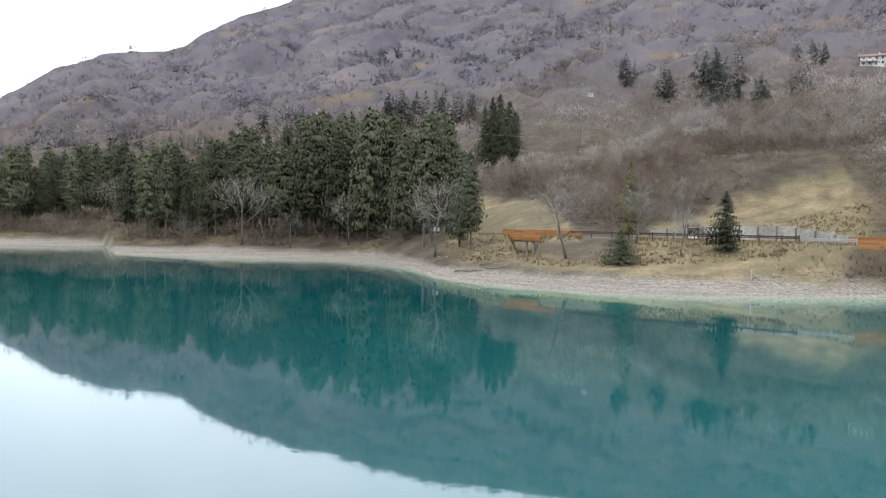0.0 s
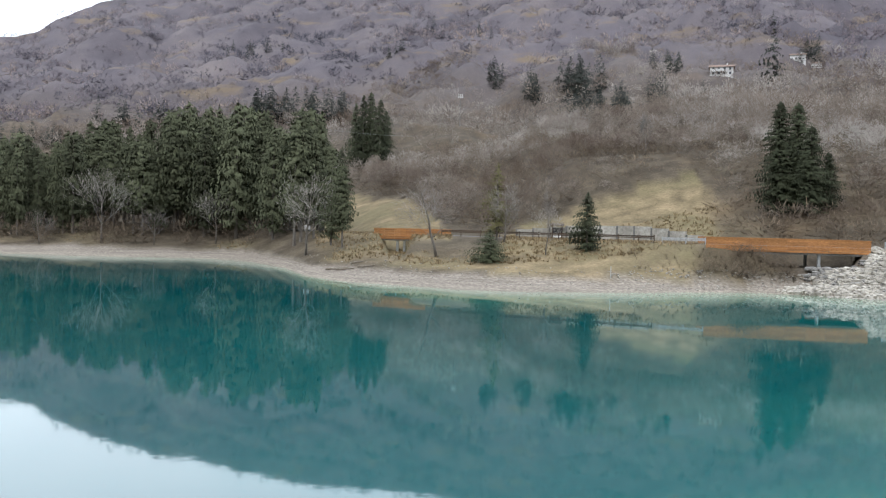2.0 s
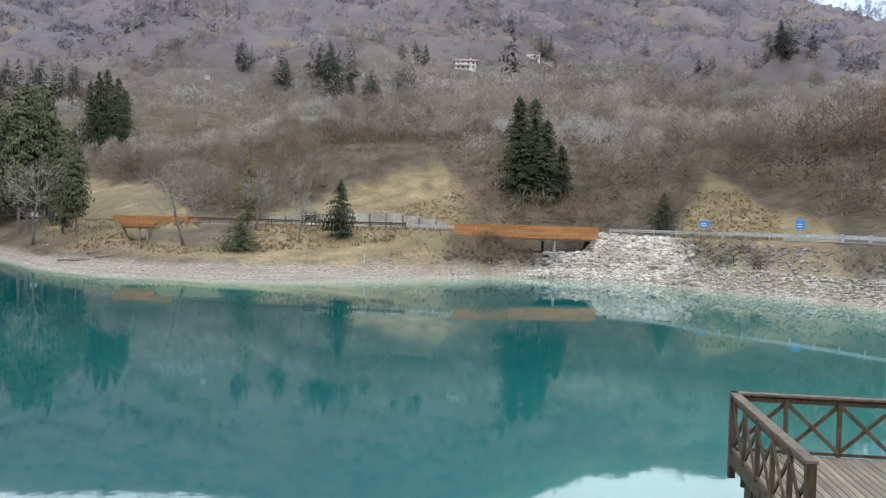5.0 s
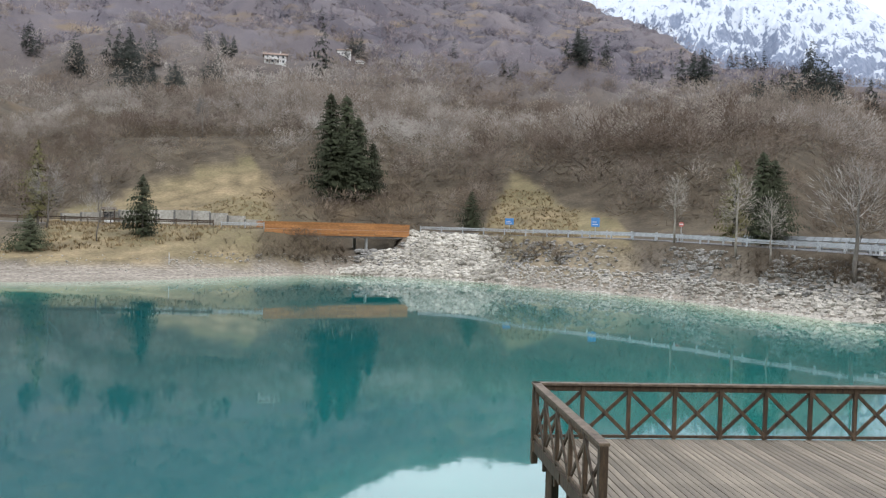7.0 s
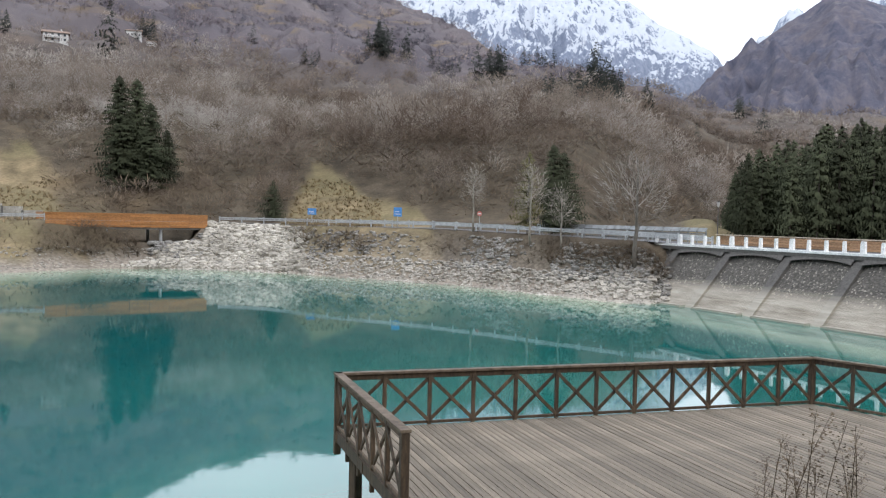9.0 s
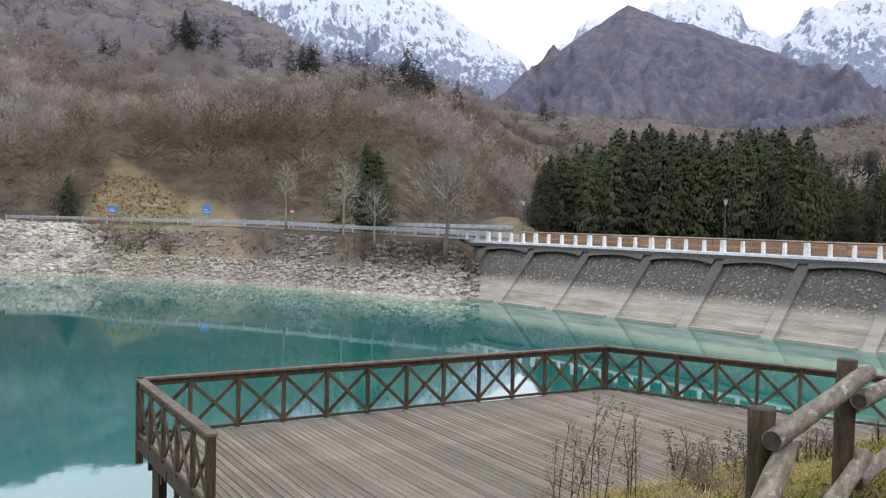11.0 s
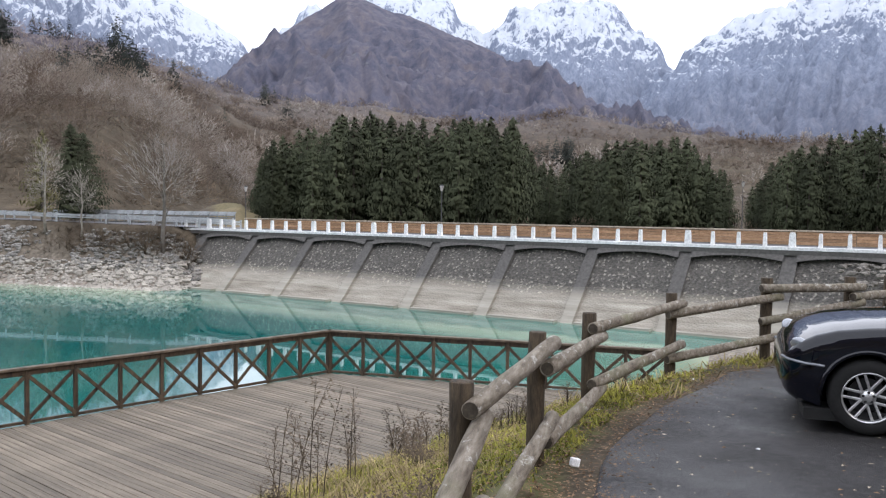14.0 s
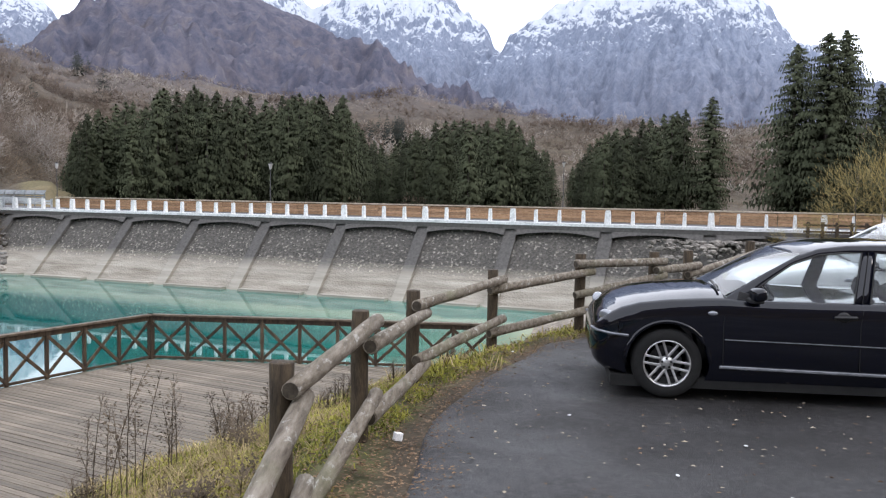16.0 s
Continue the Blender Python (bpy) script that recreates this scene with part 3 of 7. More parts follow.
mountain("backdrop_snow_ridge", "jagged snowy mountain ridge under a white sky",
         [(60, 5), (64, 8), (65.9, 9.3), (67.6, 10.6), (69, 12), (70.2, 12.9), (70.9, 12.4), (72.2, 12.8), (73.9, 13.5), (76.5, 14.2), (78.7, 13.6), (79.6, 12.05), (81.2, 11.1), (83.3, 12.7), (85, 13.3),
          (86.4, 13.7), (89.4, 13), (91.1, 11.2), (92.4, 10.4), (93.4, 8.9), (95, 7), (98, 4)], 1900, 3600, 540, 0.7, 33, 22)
mountain("backdrop_snow_massif", "broad snow-capped massif with grey cliffs tinted blue for haze",
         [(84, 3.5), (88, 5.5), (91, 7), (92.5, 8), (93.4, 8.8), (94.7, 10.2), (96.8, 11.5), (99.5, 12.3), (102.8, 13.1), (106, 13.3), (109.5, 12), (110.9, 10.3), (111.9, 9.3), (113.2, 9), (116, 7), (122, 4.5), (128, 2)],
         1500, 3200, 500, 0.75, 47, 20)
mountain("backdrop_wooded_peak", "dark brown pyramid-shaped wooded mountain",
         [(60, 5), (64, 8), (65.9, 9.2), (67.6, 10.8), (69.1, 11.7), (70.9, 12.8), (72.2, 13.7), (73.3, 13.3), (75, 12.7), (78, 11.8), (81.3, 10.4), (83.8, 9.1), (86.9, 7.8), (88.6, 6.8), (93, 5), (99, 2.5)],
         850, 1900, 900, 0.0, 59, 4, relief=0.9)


# ---------------------------------------------------------------- parking lot and its log fence
def make_lot():
    xs, ys = np.arange(-14, 46, 0.5), np.linspace(0, 1, 70)
    a, q = np.meshgrid(xs, ys, indexing="ij")
    edge = curve(BANKTOP, a) - 0.22 + 0.07 * fbm(a / 0.8, a * 0, 3, 2)
    y = edge - q**1.6 * 34
    z = LOT_Z + 0.012 * fbm(a / 2.3, y / 2.3, 3, 6) - 0.03 * (q == 0)
    i = np.arange(a.size).reshape(a.shape)
    f = np.stack([i[:-1, :-1], i[:-1, 1:], i[1:, 1:], i[1:, :-1]], -1).reshape(-1, 4)
    return tagged(new("parking_lot", np_mesh("parking_lot", np.stack([a.ravel(), y.ravel(), z.ravel()], 1), f, ASPHALT)),
                  "damp dark asphalt parking lot beside the lake", "pavement", kind="structure")


make_lot()
FENCE = [(2.4, 0.72, 4.62), (4.83, 0.78, 4.72), (6.5, 0.5, 4.78), (8.52, 0.17, 4.7), (10.91, -0.76, 4.7), (11.82, -2.02, 4.86),
         (12.27, -3.14, 4.87), (13.11, -3.87, 4.85), (14.2, -5.2, 4.95)]


def rough_log(bm, p, q, r, rng, seg=12):
    p, q = Vector(p), Vector(q)
    pts = [p.lerp(q, k / 5) + Vector((rng.uniform(-1, 1), rng.uniform(-1, 1), rng.uniform(-1, 1))) * r * 0.07 for k in range(6)]
    tube(bm, pts, [r * rng.uniform(0.92, 1.08) for _ in pts], seg)
    bmesh.ops.bevel(bm, geom=[e for f in bm.faces if len(f.verts) > 4 for e in f.edges], offset=r * 0.07, segments=1, affect="EDGES")
    return bm


ENDGRAIN = speckled("dark_end_grain", (0.03, 0.023, 0.016), (0.075, 0.06, 0.044), 14, 60, 0.9, 0.4, 0.004)


def make_fence():
    rng = random.Random(4)
    fence = thing("log_fence", "weathered grey round-log fence with dark posts beside the lot", "fence", (3.2, 0.8, LOT_Z))
    inv = fence.matrix_world.inverted()
    for x, y, top in FENCE:
        bm = bmesh.new()
        foot = height(x, y) - 0.3
        rough_log(bm, (x + rng.uniform(-0.02, 0.02), y, foot), (x, y, top), 0.071, rng)
        bm.transform(inv)
        part("post", bm, POST, fence, "dark mossy round post", True)
    for k, ((x0, y0, t0), (x1, y1, t1)) in enumerate(zip(FENCE, FENCE[1:])):
        d = Vector((x1 - x0, y1 - y0, 0)).normalized()
        side = Vector((d.y, -d.x, 0)) * (0.1 if k % 2 else 0.115)
        for drop in ((0.13, 0.67) if k % 2 else (0.245, 0.79)):
            near, far = drop, drop * (0.75 if k == 1 else 0.95)
            if k == 1 and drop > 0.5:
                near, far = 0.97, 0.67
            if k == 5 and drop > 0.5:
                near, far = 0.56, 0.32
            if k == 7:
                near, far = (0.36, 0.17) if drop < 0.5 else (0.85, 0.6)
            a, b = Vector((x0, y0, t0 - near)) + side - d * 0.14, Vector((x1, y1, t1 - far)) + side + d * 0.14
            bm = bmesh.new()
            rough_log(bm, a, b, 0.057, rng)
            bm.transform(inv)
            rail = part("rail", bm, LOG, fence, "lichen-spotted grey log rail", True)
            e = (b - a).normalized()
            for end, way in ((a, -e), (b, e)):
                bm = tube(bmesh.new(), [end - way * 0.02, end + way * 0.004], [0.05, 0.047], 12)
                bm.transform(inv)
                part("cut_end", bm, ENDGRAIN, rail, "dark sawn end")
    return fence


make_fence()

# ---------------------------------------------------------------- wooden viewing deck over the water
DECK_A, DU, DV, DN, DECK_Z = Vector((11.32, 12.93, 0)), Vector((0.859, -0.512, 0)), Vector((-0.484, -0.875, 0)), Vector((0.875, -0.484, 0)), 1.4
DECK_L, DECK_W, SIDE_RAIL = 11.38, 9.7, 4.6
DAM_EDGE, EDGE_RUN = Vector((-0.08, -0.9968, 0)), 2.175


def deck_at(u, v, z):
    return DECK_A + DU * u + DV * v + Vector((0, 0, z))


def make_deck():
    rng = random.Random(8)
    deck = thing("viewing_deck", "weathered grey-brown timber deck on posts above the lake", "deck", tuple(DECK_A))
    turn = Matrix((DN, DV, Vector((0, 0, 1)))).transposed().to_4x4()
    inv = deck.matrix_world.inverted()
    for v in (0.1, 2.2, 4.4, 6.6, 8.8):
        bm = beam(bmesh.new(), deck_at(-0.05, v, DECK_Z - 0.14), deck_at(DECK_L + 0.05, v, DECK_Z - 0.14), 0.12, 0.2)
        bm.transform(inv)
        part("joist", bm, RAILWOOD, deck)
    for u, side in ((0.0, DV), (DECK_L, DAM_EDGE)):
        bm = beam(bmesh.new(), deck_at(u, -0.02, DECK_Z - 0.13), deck_at(u, 0, DECK_Z - 0.13) + side * DECK_W, 0.07, 0.22)
        bm.transform(inv)
        part("edge_beam", bm, RAILWOOD, deck)
    for u in (0.3, 4.0, 7.7, 11.1):
        for v in (0.35, 3.2, 6.0):
            bm = beam(bmesh.new(), deck_at(u, v, -6), deck_at(u, v, DECK_Z - 0.25), 0.2, 0.2, (1, 0, 0), 0.015)
            bm.transform(inv)
            part("leg", bm, RAILWOOD, deck)
    bm = beam(bmesh.new(), (0, 0, 0), (DECK_W, 0, 0), 0.123, 0.036, bevel=0.006)
    board = bpy.data.meshes.new("board")
    bm.to_mesh(board)
    bm.free()
    board.materials.append(DECKWOOD)
    n = int(DECK_L / 0.137)
    for k in range(n + 30):
        u = 0.04 + (k + 0.5) * 0.137 + (0.03 if k > n * 0.47 else 0)
        v = max(0.0, (u - DECK_L) * EDGE_RUN)
        ob = new("board", board)
        ob.parent = deck
        m = Matrix((DV, -DN, Vector((0, 0, 1)))).transposed().to_4x4()
        ob.matrix_local = Matrix.Translation(DU * u + DV * v + Vector((0, 0, DECK_Z - 0.018 + rng.uniform(-0.003, 0.003)))) @ m @ pose(0, 0, 0, rng.uniform(-0.8, 0.8), 0, rng.uniform(-0.04, 0.04)) @ Matrix.Diagonal(((DECK_W - v) / DECK_W, 1, 1, 1))
    return deck


make_deck()


def railing(label, at, p, q, panels, post_ends=(True, True)):
    """A braced timber balustrade: cap rail, kick rail, slim posts and crossed diagonals."""
    r = thing("deck_railing", label, "railing", at, group="railings round the deck")
    inv = r.matrix_world.inverted()

    def put(name, a, b, w, h, up=(0, 0, 1), bevel=0.006, mat=RAILWOOD):
        bm = beam(bmesh.new(), a, b, w, h, up, bevel)
        bm.transform(inv)
        part(name, bm, mat, r)
    z0, z1 = DECK_Z, 2.5
    lift = Vector((0, 0, 1))
    d = (q - p).normalized()
    out = d.cross(lift).normalized()
    put("cap_rail", p - d * 0.07 + lift * z1, q + d * 0.07 + lift * z1, 0.17, 0.05, mat=CAPRAIL)
    put("top_rail", p + lift * (z1 - 0.085), q + lift * (z1 - 0.085), 0.05, 0.11)
    put("kick_rail", p + lift * (z0 + 0.05), q + lift * (z0 + 0.05), 0.05, 0.06)
    for k in range(panels + 1):
        e = p.lerp(q, k / panels)
        end = k in (0, panels)
        if not end or post_ends[0 if k == 0 else 1]:
            w = 0.13 if end else 0.075
            put("post", e + lift * (z0 - (0.4 if not end else 0.5)), e + lift * (z1 - 0.03), w, w, tuple(d))
        if k < panels:
            g = p.lerp(q, (k + 1) / panels)
            for s, (a, b) in ((-0.022, (e, g)), (0.022, (g, e))):
                put("brace", a + lift * (z0 + 0.07) + out * s, b + lift * (z1 - 0.13) + out * s, 0.035, 0.075)
    return r


RA, RB, RC = deck_at(0, 0, 0), deck_at(0, SIDE_RAIL, 0), deck_at(DECK_L, 0, 0)
railing("brown timber railing with crossed braces along the deck's lake side", tuple(RA), RA, RC, 12)
railing("short brown timber railing with crossed braces at the deck's end", tuple(RB), RA, RB, 5, (False, True))
railing("brown timber railing with crossed braces on the deck's dam side", tuple(RC), RC, RC + DAM_EDGE * 8.46, 9, (False, True))


# ---------------------------------------------------------------- buttressed dam with its road
def dam_at(s, o, z):
    p = DAM0 + DAM_DIR * s + DAM_N * o
    return Vector((p[0], p[1], z))


def dam_top(s):
    return 3.87 + 0.003 * s


BAY = 5.0


def make_dam():
    dam = thing("dam", "grey concrete dam face with sloping ribs and stone-filled bays", "dam", tuple(dam_at(0, 0, 0)))
    inv = dam.matrix_world.inverted()
    s0, s1 = -4.8, 46.0

    def put(name, bm, mat, label=""):
        bm.transform(inv)
        return part(name, bm, mat, dam, label)
    # sloping face, rough with cobbles set in mortar
    ss, tt = np.linspace(s0, s1, 260), np.linspace(0, 1, 26)
    a, t = np.meshgrid(ss, tt, indexing="ij")
    z = -1.6 + t * (dam_top(a) - 0.35 + 1.6)
    o = -1.3 + t * 4.9 + 0.07 * fbm(a * 2.2, t * 14, 3, 31)
    x, y = DAM0[0] + DAM_DIR[0] * a + DAM_N[0] * o, DAM0[1] + DAM_DIR[1] * a + DAM_N[1] * o
    i = np.arange(a.size).reshape(a.shape)
    f = np.stack([i[:-1, :-1], i[:-1, 1:], i[1:, 1:], i[1:, :-1]], -1).reshape(-1, 4)
    me = np_mesh("face", np.stack([x.ravel(), y.ravel(), z.ravel()], 1), f[:, ::-1], DAMFACE)
    ob = part("face", me, DAMFACE, dam, "cobbled face, bleached pale below the old waterline")
    ob.matrix_parent_inverse = inv
    for k in range(10):
        s = -3.4 + BAY * k
        if s > s1:
            break
        bm = beam(bmesh.new(), dam_at(s, -1.32, -1.5), dam_at(s, 3.5, dam_top(s) - 0.33), 0.2, 0.66, tuple(DAM_DIR) + (0,))
        put("rib", bm, DAMRIB, "sloping concrete rib")
        # toe slab with a dark joint
        bm = beam(bmesh.new(), dam_at(s + 0.55, -0.1, 0.02), dam_at(s + BAY - 0.55, -0.1, 0.02), 0.5, 0.2)
        put("toe_slab", bm, DAMRIB)
        # shallow arch under the coping
        bm = bmesh.new()
        pts = [(s + 0.3 + (BAY - 0.6) * j / 10, 0.2 * (abs(j / 5 - 1) ** 2.2) + 0.02) for j in range(11)]
        top = dam_top(s) - 0.2
        rings = []
        for q, dd in pts:
            rings.append([bm.verts.new(c) for c in (dam_at(q, 3.3, top), dam_at(q, 3.22 - dd, top - dd - 0.1), dam_at(q, 3.95 - dd, top - dd - 0.1))])
        for ra, rb in zip(rings, rings[1:]):
            for c in (0, 1):
                bm.faces.new((ra[c], ra[c + 1], rb[c + 1], rb[c]))
        put("arch", bm, DAMRIB, "shallow concrete arch")
    def run(name, o0, o1, za, zb, mat, label="", sa=-5.8, sb=62.0):
        bm = bmesh.new()
        p, q = dam_at(sa, (o0 + o1) / 2, dam_top(sa) + (za + zb) / 2), dam_at(sb, (o0 + o1) / 2, dam_top(sb) + (za + zb) / 2)
        beam(bm, p, q, o1 - o0, zb - za)
        return put(name, bm, mat, label)
    run("coping_beam", 3.3, 4.2, -0.24, 0.0, DAMRIB, "dark concrete coping beam")
    run("kerb", 3.28, 4.0, 0.0, 0.15, WHITE, "white-painted kerb")
    run("roadway", 4.0, 10.0, -0.6, 0.02, ROAD, "asphalt carriageway")
    rng = random.Random(3)
    k = 0
    s = -3.4 - 2.5
    while s < 61:
        big = k % 4 == 2
        w, h = (0.32, 0.72) if big else (0.18, 0.69)
        bm = bmesh.new()
        p = dam_at(s, 3.62, dam_top(s) + 0.13)
        ring = []
        for zz, ww in ((0, w), (h * 0.85, w * 0.82), (h, w * 0.62)):
            ring.append([bm.verts.new(p + Vector((*(DAM_DIR * a * ww / 2), 0)) + Vector((*(DAM_N * b * 0.1), 0)) + Vector((0, 0, zz))) for a, b in ((-1, -1), (1, -1), (1, 1), (-1, 1))])
        for lo, hi in zip(ring, ring[1:]):
            for c in range(4):
                bm.faces.new((lo[c], lo[(c + 1) % 4], hi[(c + 1) % 4], hi[c]))
        bm.faces.new(ring[-1])
        put("bollard", bm, WHITE, "wide white post" if big else "slim white post")
        s += BAY / 4
        k += 1
    # timber parapet on the far side of the road
    for j in range(4):
        for c in range(23):
            sa, sb = -6.4 + 3.0 * c, -6.4 + 3.0 * (c + 1) - 0.03
            zb = dam_top(sa) + 0.06 + 0.175 * j
            bm = beam(bmesh.new(), dam_at(sa, 10.2 + 0.012 * ((j + c) % 2), zb + 0.08), dam_at(sb, 10.2 + 0.012 * ((j + c) % 2), zb + 0.08), 0.05, 0.16)
            put("parapet_board", bm, DAMBOARD)
    run("parapet_cap", 10.1, 10.34, 0.77, 0.85, CAPWOOD, "pale timber parapet cap", -6.5, 62)
    return dam


def make_damface_material(name, dark_a, dark_b, pale_a, pale_b, cobble):
    """Stone dark above the old waterline and bleached below it, with a ragged edge."""
    m, n, l, b = material(name, 0.92, 0, 0.3)
    v = coords(n, l, (1, 1, 1), True)
    fine, mid = tex_noise(n, l, v, 7, 4), tex_noise(n, l, coords(n, l, (0.3, 0.3, 4.0), True), 0.9, 7, 0.7)
    r1, r2 = ramp(n, [(0.3, dark_a), (0.7, dark_b)]), ramp(n, [(0.3, pale_a), (0.7, pale_b)])
    l.new(fine, r1.inputs[0])
    l.new(mid, r2.inputs[0])
    g, sp = n.new("ShaderNodeNewGeometry"), n.new("ShaderNodeSeparateXYZ")
    l.new(g.outputs["Position"], sp.inputs[0])
    ad = n.new("ShaderNodeMath")
    ad.operation = "MULTIPLY_ADD"
    l.new(mid, ad.inputs[0])
    ad.inputs[1].default_value = 1.1
    l.new(sp.outputs["Z"], ad.inputs[2])
    mr = n.new("ShaderNodeMapRange")
    mr.inputs["From Min"].default_value, mr.inputs["From Max"].default_value = 1.75, 2.35
    l.new(ad.outputs[0], mr.inputs[0])
    col = mixed(n, l, mr.outputs[0], r2.outputs[0], r1.outputs[0])
    if cobble:
        vo = n.new("ShaderNodeTexVoronoi")
        vo.inputs["Scale"].default_value = 9.5
        l.new(v, vo.inputs["Vector"])
        hs = n.new("ShaderNodeSeparateColor")
        l.new(vo.outputs["Color"], hs.inputs[0])
        pick = ramp(n, [(0.0, (0.75, 0.75, 0.75)), (0.86, (1.15, 1.14, 1.1)), (0.97, (2.7, 2.65, 2.5))])
        l.new(hs.outputs[0], pick.inputs[0])
        stones = mixed(n, l, 1.0, col, pick.outputs[0], "MULTIPLY")
        col = mixed(n, l, mr.outputs[0], col, stones)
        bumped(n, l, b, vo.outputs["Distance"], 0.6, 0.06)
    else:
        bumped(n, l, b, fine, 0.4, 0.02)
    l.new(col, b.inputs["Base Color"])
    return m


CAPWOOD = speckled("bleached_cap_timber", (0.36, 0.29, 0.21), (0.55, 0.47, 0.37), 1.2, 12, 0.8, 0.3, 0.006)
DAMFACE = make_damface_material("dam_cobbles", (0.058, 0.053, 0.048), (0.125, 0.118, 0.108), (0.195, 0.172, 0.138), (0.43, 0.395, 0.335), True)
DAMBOARD = speckled("faded_larch_board", (0.3, 0.17, 0.09), (0.5, 0.31, 0.18), 1.4, 12, 0.75, 0.3, 0.006, (3, 3, 8), per_object=0.25)
DAMRIB = make_damface_material("dam_concrete", (0.072, 0.068, 0.064), (0.125, 0.118, 0.11), (0.235, 0.215, 0.178), (0.41, 0.38, 0.325), False)
make_dam()


# ---------------------------------------------------------------- lakeside road, bridges and barriers
def road_strip(name, label, pts, width, lift=0.03):
    """A road along bearings: pts of (bearing, distance of the lake-side edge)."""
    az = np.arange(pts[0][0], pts[-1][0], 0.25)
    rr = curve(pts, az)
    v, f = [], []
    for k, (a, r) in enumerate(zip(np.radians(az), rr)):
        for w in (0, width):
            x, y = math.sin(a) * (r + w), math.cos(a) * (r + w)
            v.append((x, y, float(curve(ROADHEIGHT, math.degrees(a))) + lift))
        if k:
            f.append((2 * k - 2, 2 * k - 1, 2 * k + 1, 2 * k))
    return tagged(new(name, np_mesh(name, v, np.array(f)[:, ::-1], ROAD)), label, "road", kind="structure")


ROADLINE = [(-4, 133), (1.3, 113.6), (4.7, 109), (10.4, 102), (17, 98), (23.4, 94.5), (28, 93.5), (32.8, 97.5), (37, 94), (40, 87.5), (47, 81), (55, 71.5), (60, 67), (66.5, 63)]
road_strip("road", "grey asphalt lakeside road", ROADLINE, 6.5)


def road_point(az, off=0.0, lift=0.0):
    r = float(curve(ROADLINE, az)) + off
    return Vector((math.sin(radians(az)) * r, math.cos(radians(az)) * r, float(curve(ROADHEIGHT, az)) + lift))


def make_bridge(label, p, q, bays, low, high, z_leg, legs):
    b = thing("road_bridge", label, "bridge", tuple(p), group="boarded road bridges")
    inv = b.matrix_world.inverted()
    d = (q - p).normalized()
    up = Vector((0, 0, 1))
    back = up.cross(d).normalized()
    if back.dot(p) < 0:
        back = -back
    h = high - low

    def put(name, bm, mat, lab=""):
        bm.transform(inv)
        part(name, bm, mat, b, lab)
    rows = 6
    for side, o in (("near", 0.0), ("far", 7.0)):
        for j in range(rows):
            for c in range(bays):
                a, e = p.lerp(q, c / bays) + d * 0.02, p.lerp(q, (c + 1) / bays) - d * 0.02
                z = low - p.z + (j + 0.5) * h / rows
                put("parapet_board", beam(bmesh.new(), a + up * z + back * (o + 0.012 * ((c + j) % 2)), e + up * z + back * (o + 0.012 * ((c + j) % 2)), 0.06, h / rows - 0.02), ORANGE)
        put("hand_rail", beam(bmesh.new(), p + up * (high - p.z + 0.05) + back * o, q + up * (high - p.z + 0.05) + back * o, 0.16, 0.08), ORANGE)
    put("bridge_slab", beam(bmesh.new(), p + up * (low - p.z - 0.02) + back * 3.5, q + up * (low - p.z - 0.02) + back * 3.5, 6.8, 0.35), CONCRETE)
    for f in legs:
        for o in (0.5, 6.2):
            e = p.lerp(q, f)
            put("leg", tube(bmesh.new(), [e + back * o + up * (z_leg - p.z), e + back * o + up * (low - p.z)], [0.17, 0.17], 10), STEEL, "grey steel column")
    return b


P2, Q2 = Vector((36.3, 84.6, 4.3)), Vector((51.6, 80.2, 4.3))
make_bridge("orange-boarded timber bridge on grey steel columns over a dark inlet", P2, Q2, 8, 3.75, 5.05, 1.0, (0.36, 0.7))
P1, Q1 = Vector((2.9, 112.3, 4.3)), Vector((9.5, 108.1, 4.3))
make_bridge("short orange-boarded timber bridge across a gully", P1, Q1, 5, 3.75, 5.05, 1.0, (0.42, 0.55))


def make_guardrail(label, az0, az1, off, step=1.2, lift=0.62, wood=False):
    g = thing("guardrail", label, "guardrail", tuple(road_point(az0, off)), group="roadside guardrails")
    inv = g.matrix_world.inverted()
    az = list(np.arange(az0, az1, step)) + [az1]
    pts = [road_point(a, off) for a in az]
    mat = RAILWOOD if wood else STEEL
    for a in pts:
        bm = beam(bmesh.new(), a - Vector((0, 0, 0.5)), a + Vector((0, 0, lift + 0.12)), 0.09, 0.12)
        bm.transform(inv)
        part("post", bm, mat, g)
    for a, b in zip(pts, pts[1:]):
        for dz, hh in ((0.0, 0.16), (0.17, 0.1)):
            bm = beam(bmesh.new(), a + Vector((0, 0, lift - 0.05 - dz)), b + Vector((0, 0, lift - 0.05 - dz)), 0.05, hh)
            bm.transform(inv)
            part("beam", bm, mat, g)
    return g


make_guardrail("galvanised steel guardrail along the lakeside road", 33.5, 65.5, 0.25, 1.4)
make_guardrail("galvanised steel guardrail on the road's hill side", 41, 65.0, 6.4, 1.6)
make_guardrail("short galvanised steel guardrail beside the shore road", 20.5, 23.2, 0.3, 1.5)
make_guardrail("dark timber post-and-rail barrier beside the shore road", 6, 20, 0.3, 1.3, 0.75, True)


# ---------------------------------------------------------------- trees
class Tris:
    """Gathers loose triangles and makes one mesh of them."""
    def __init__(self):
        self.v = []

    def add(self, a, b, c):
        self.v.append((tuple(a), tuple(b), tuple(c)))

    def array(self):
        return np.array(self.v, np.float32)

    def mesh(self, name, mat):
        v = self.array().reshape(-1, 3)
        return np_mesh(name, v, np.arange(len(v)).reshape(-1, 3), mat, smooth=False)


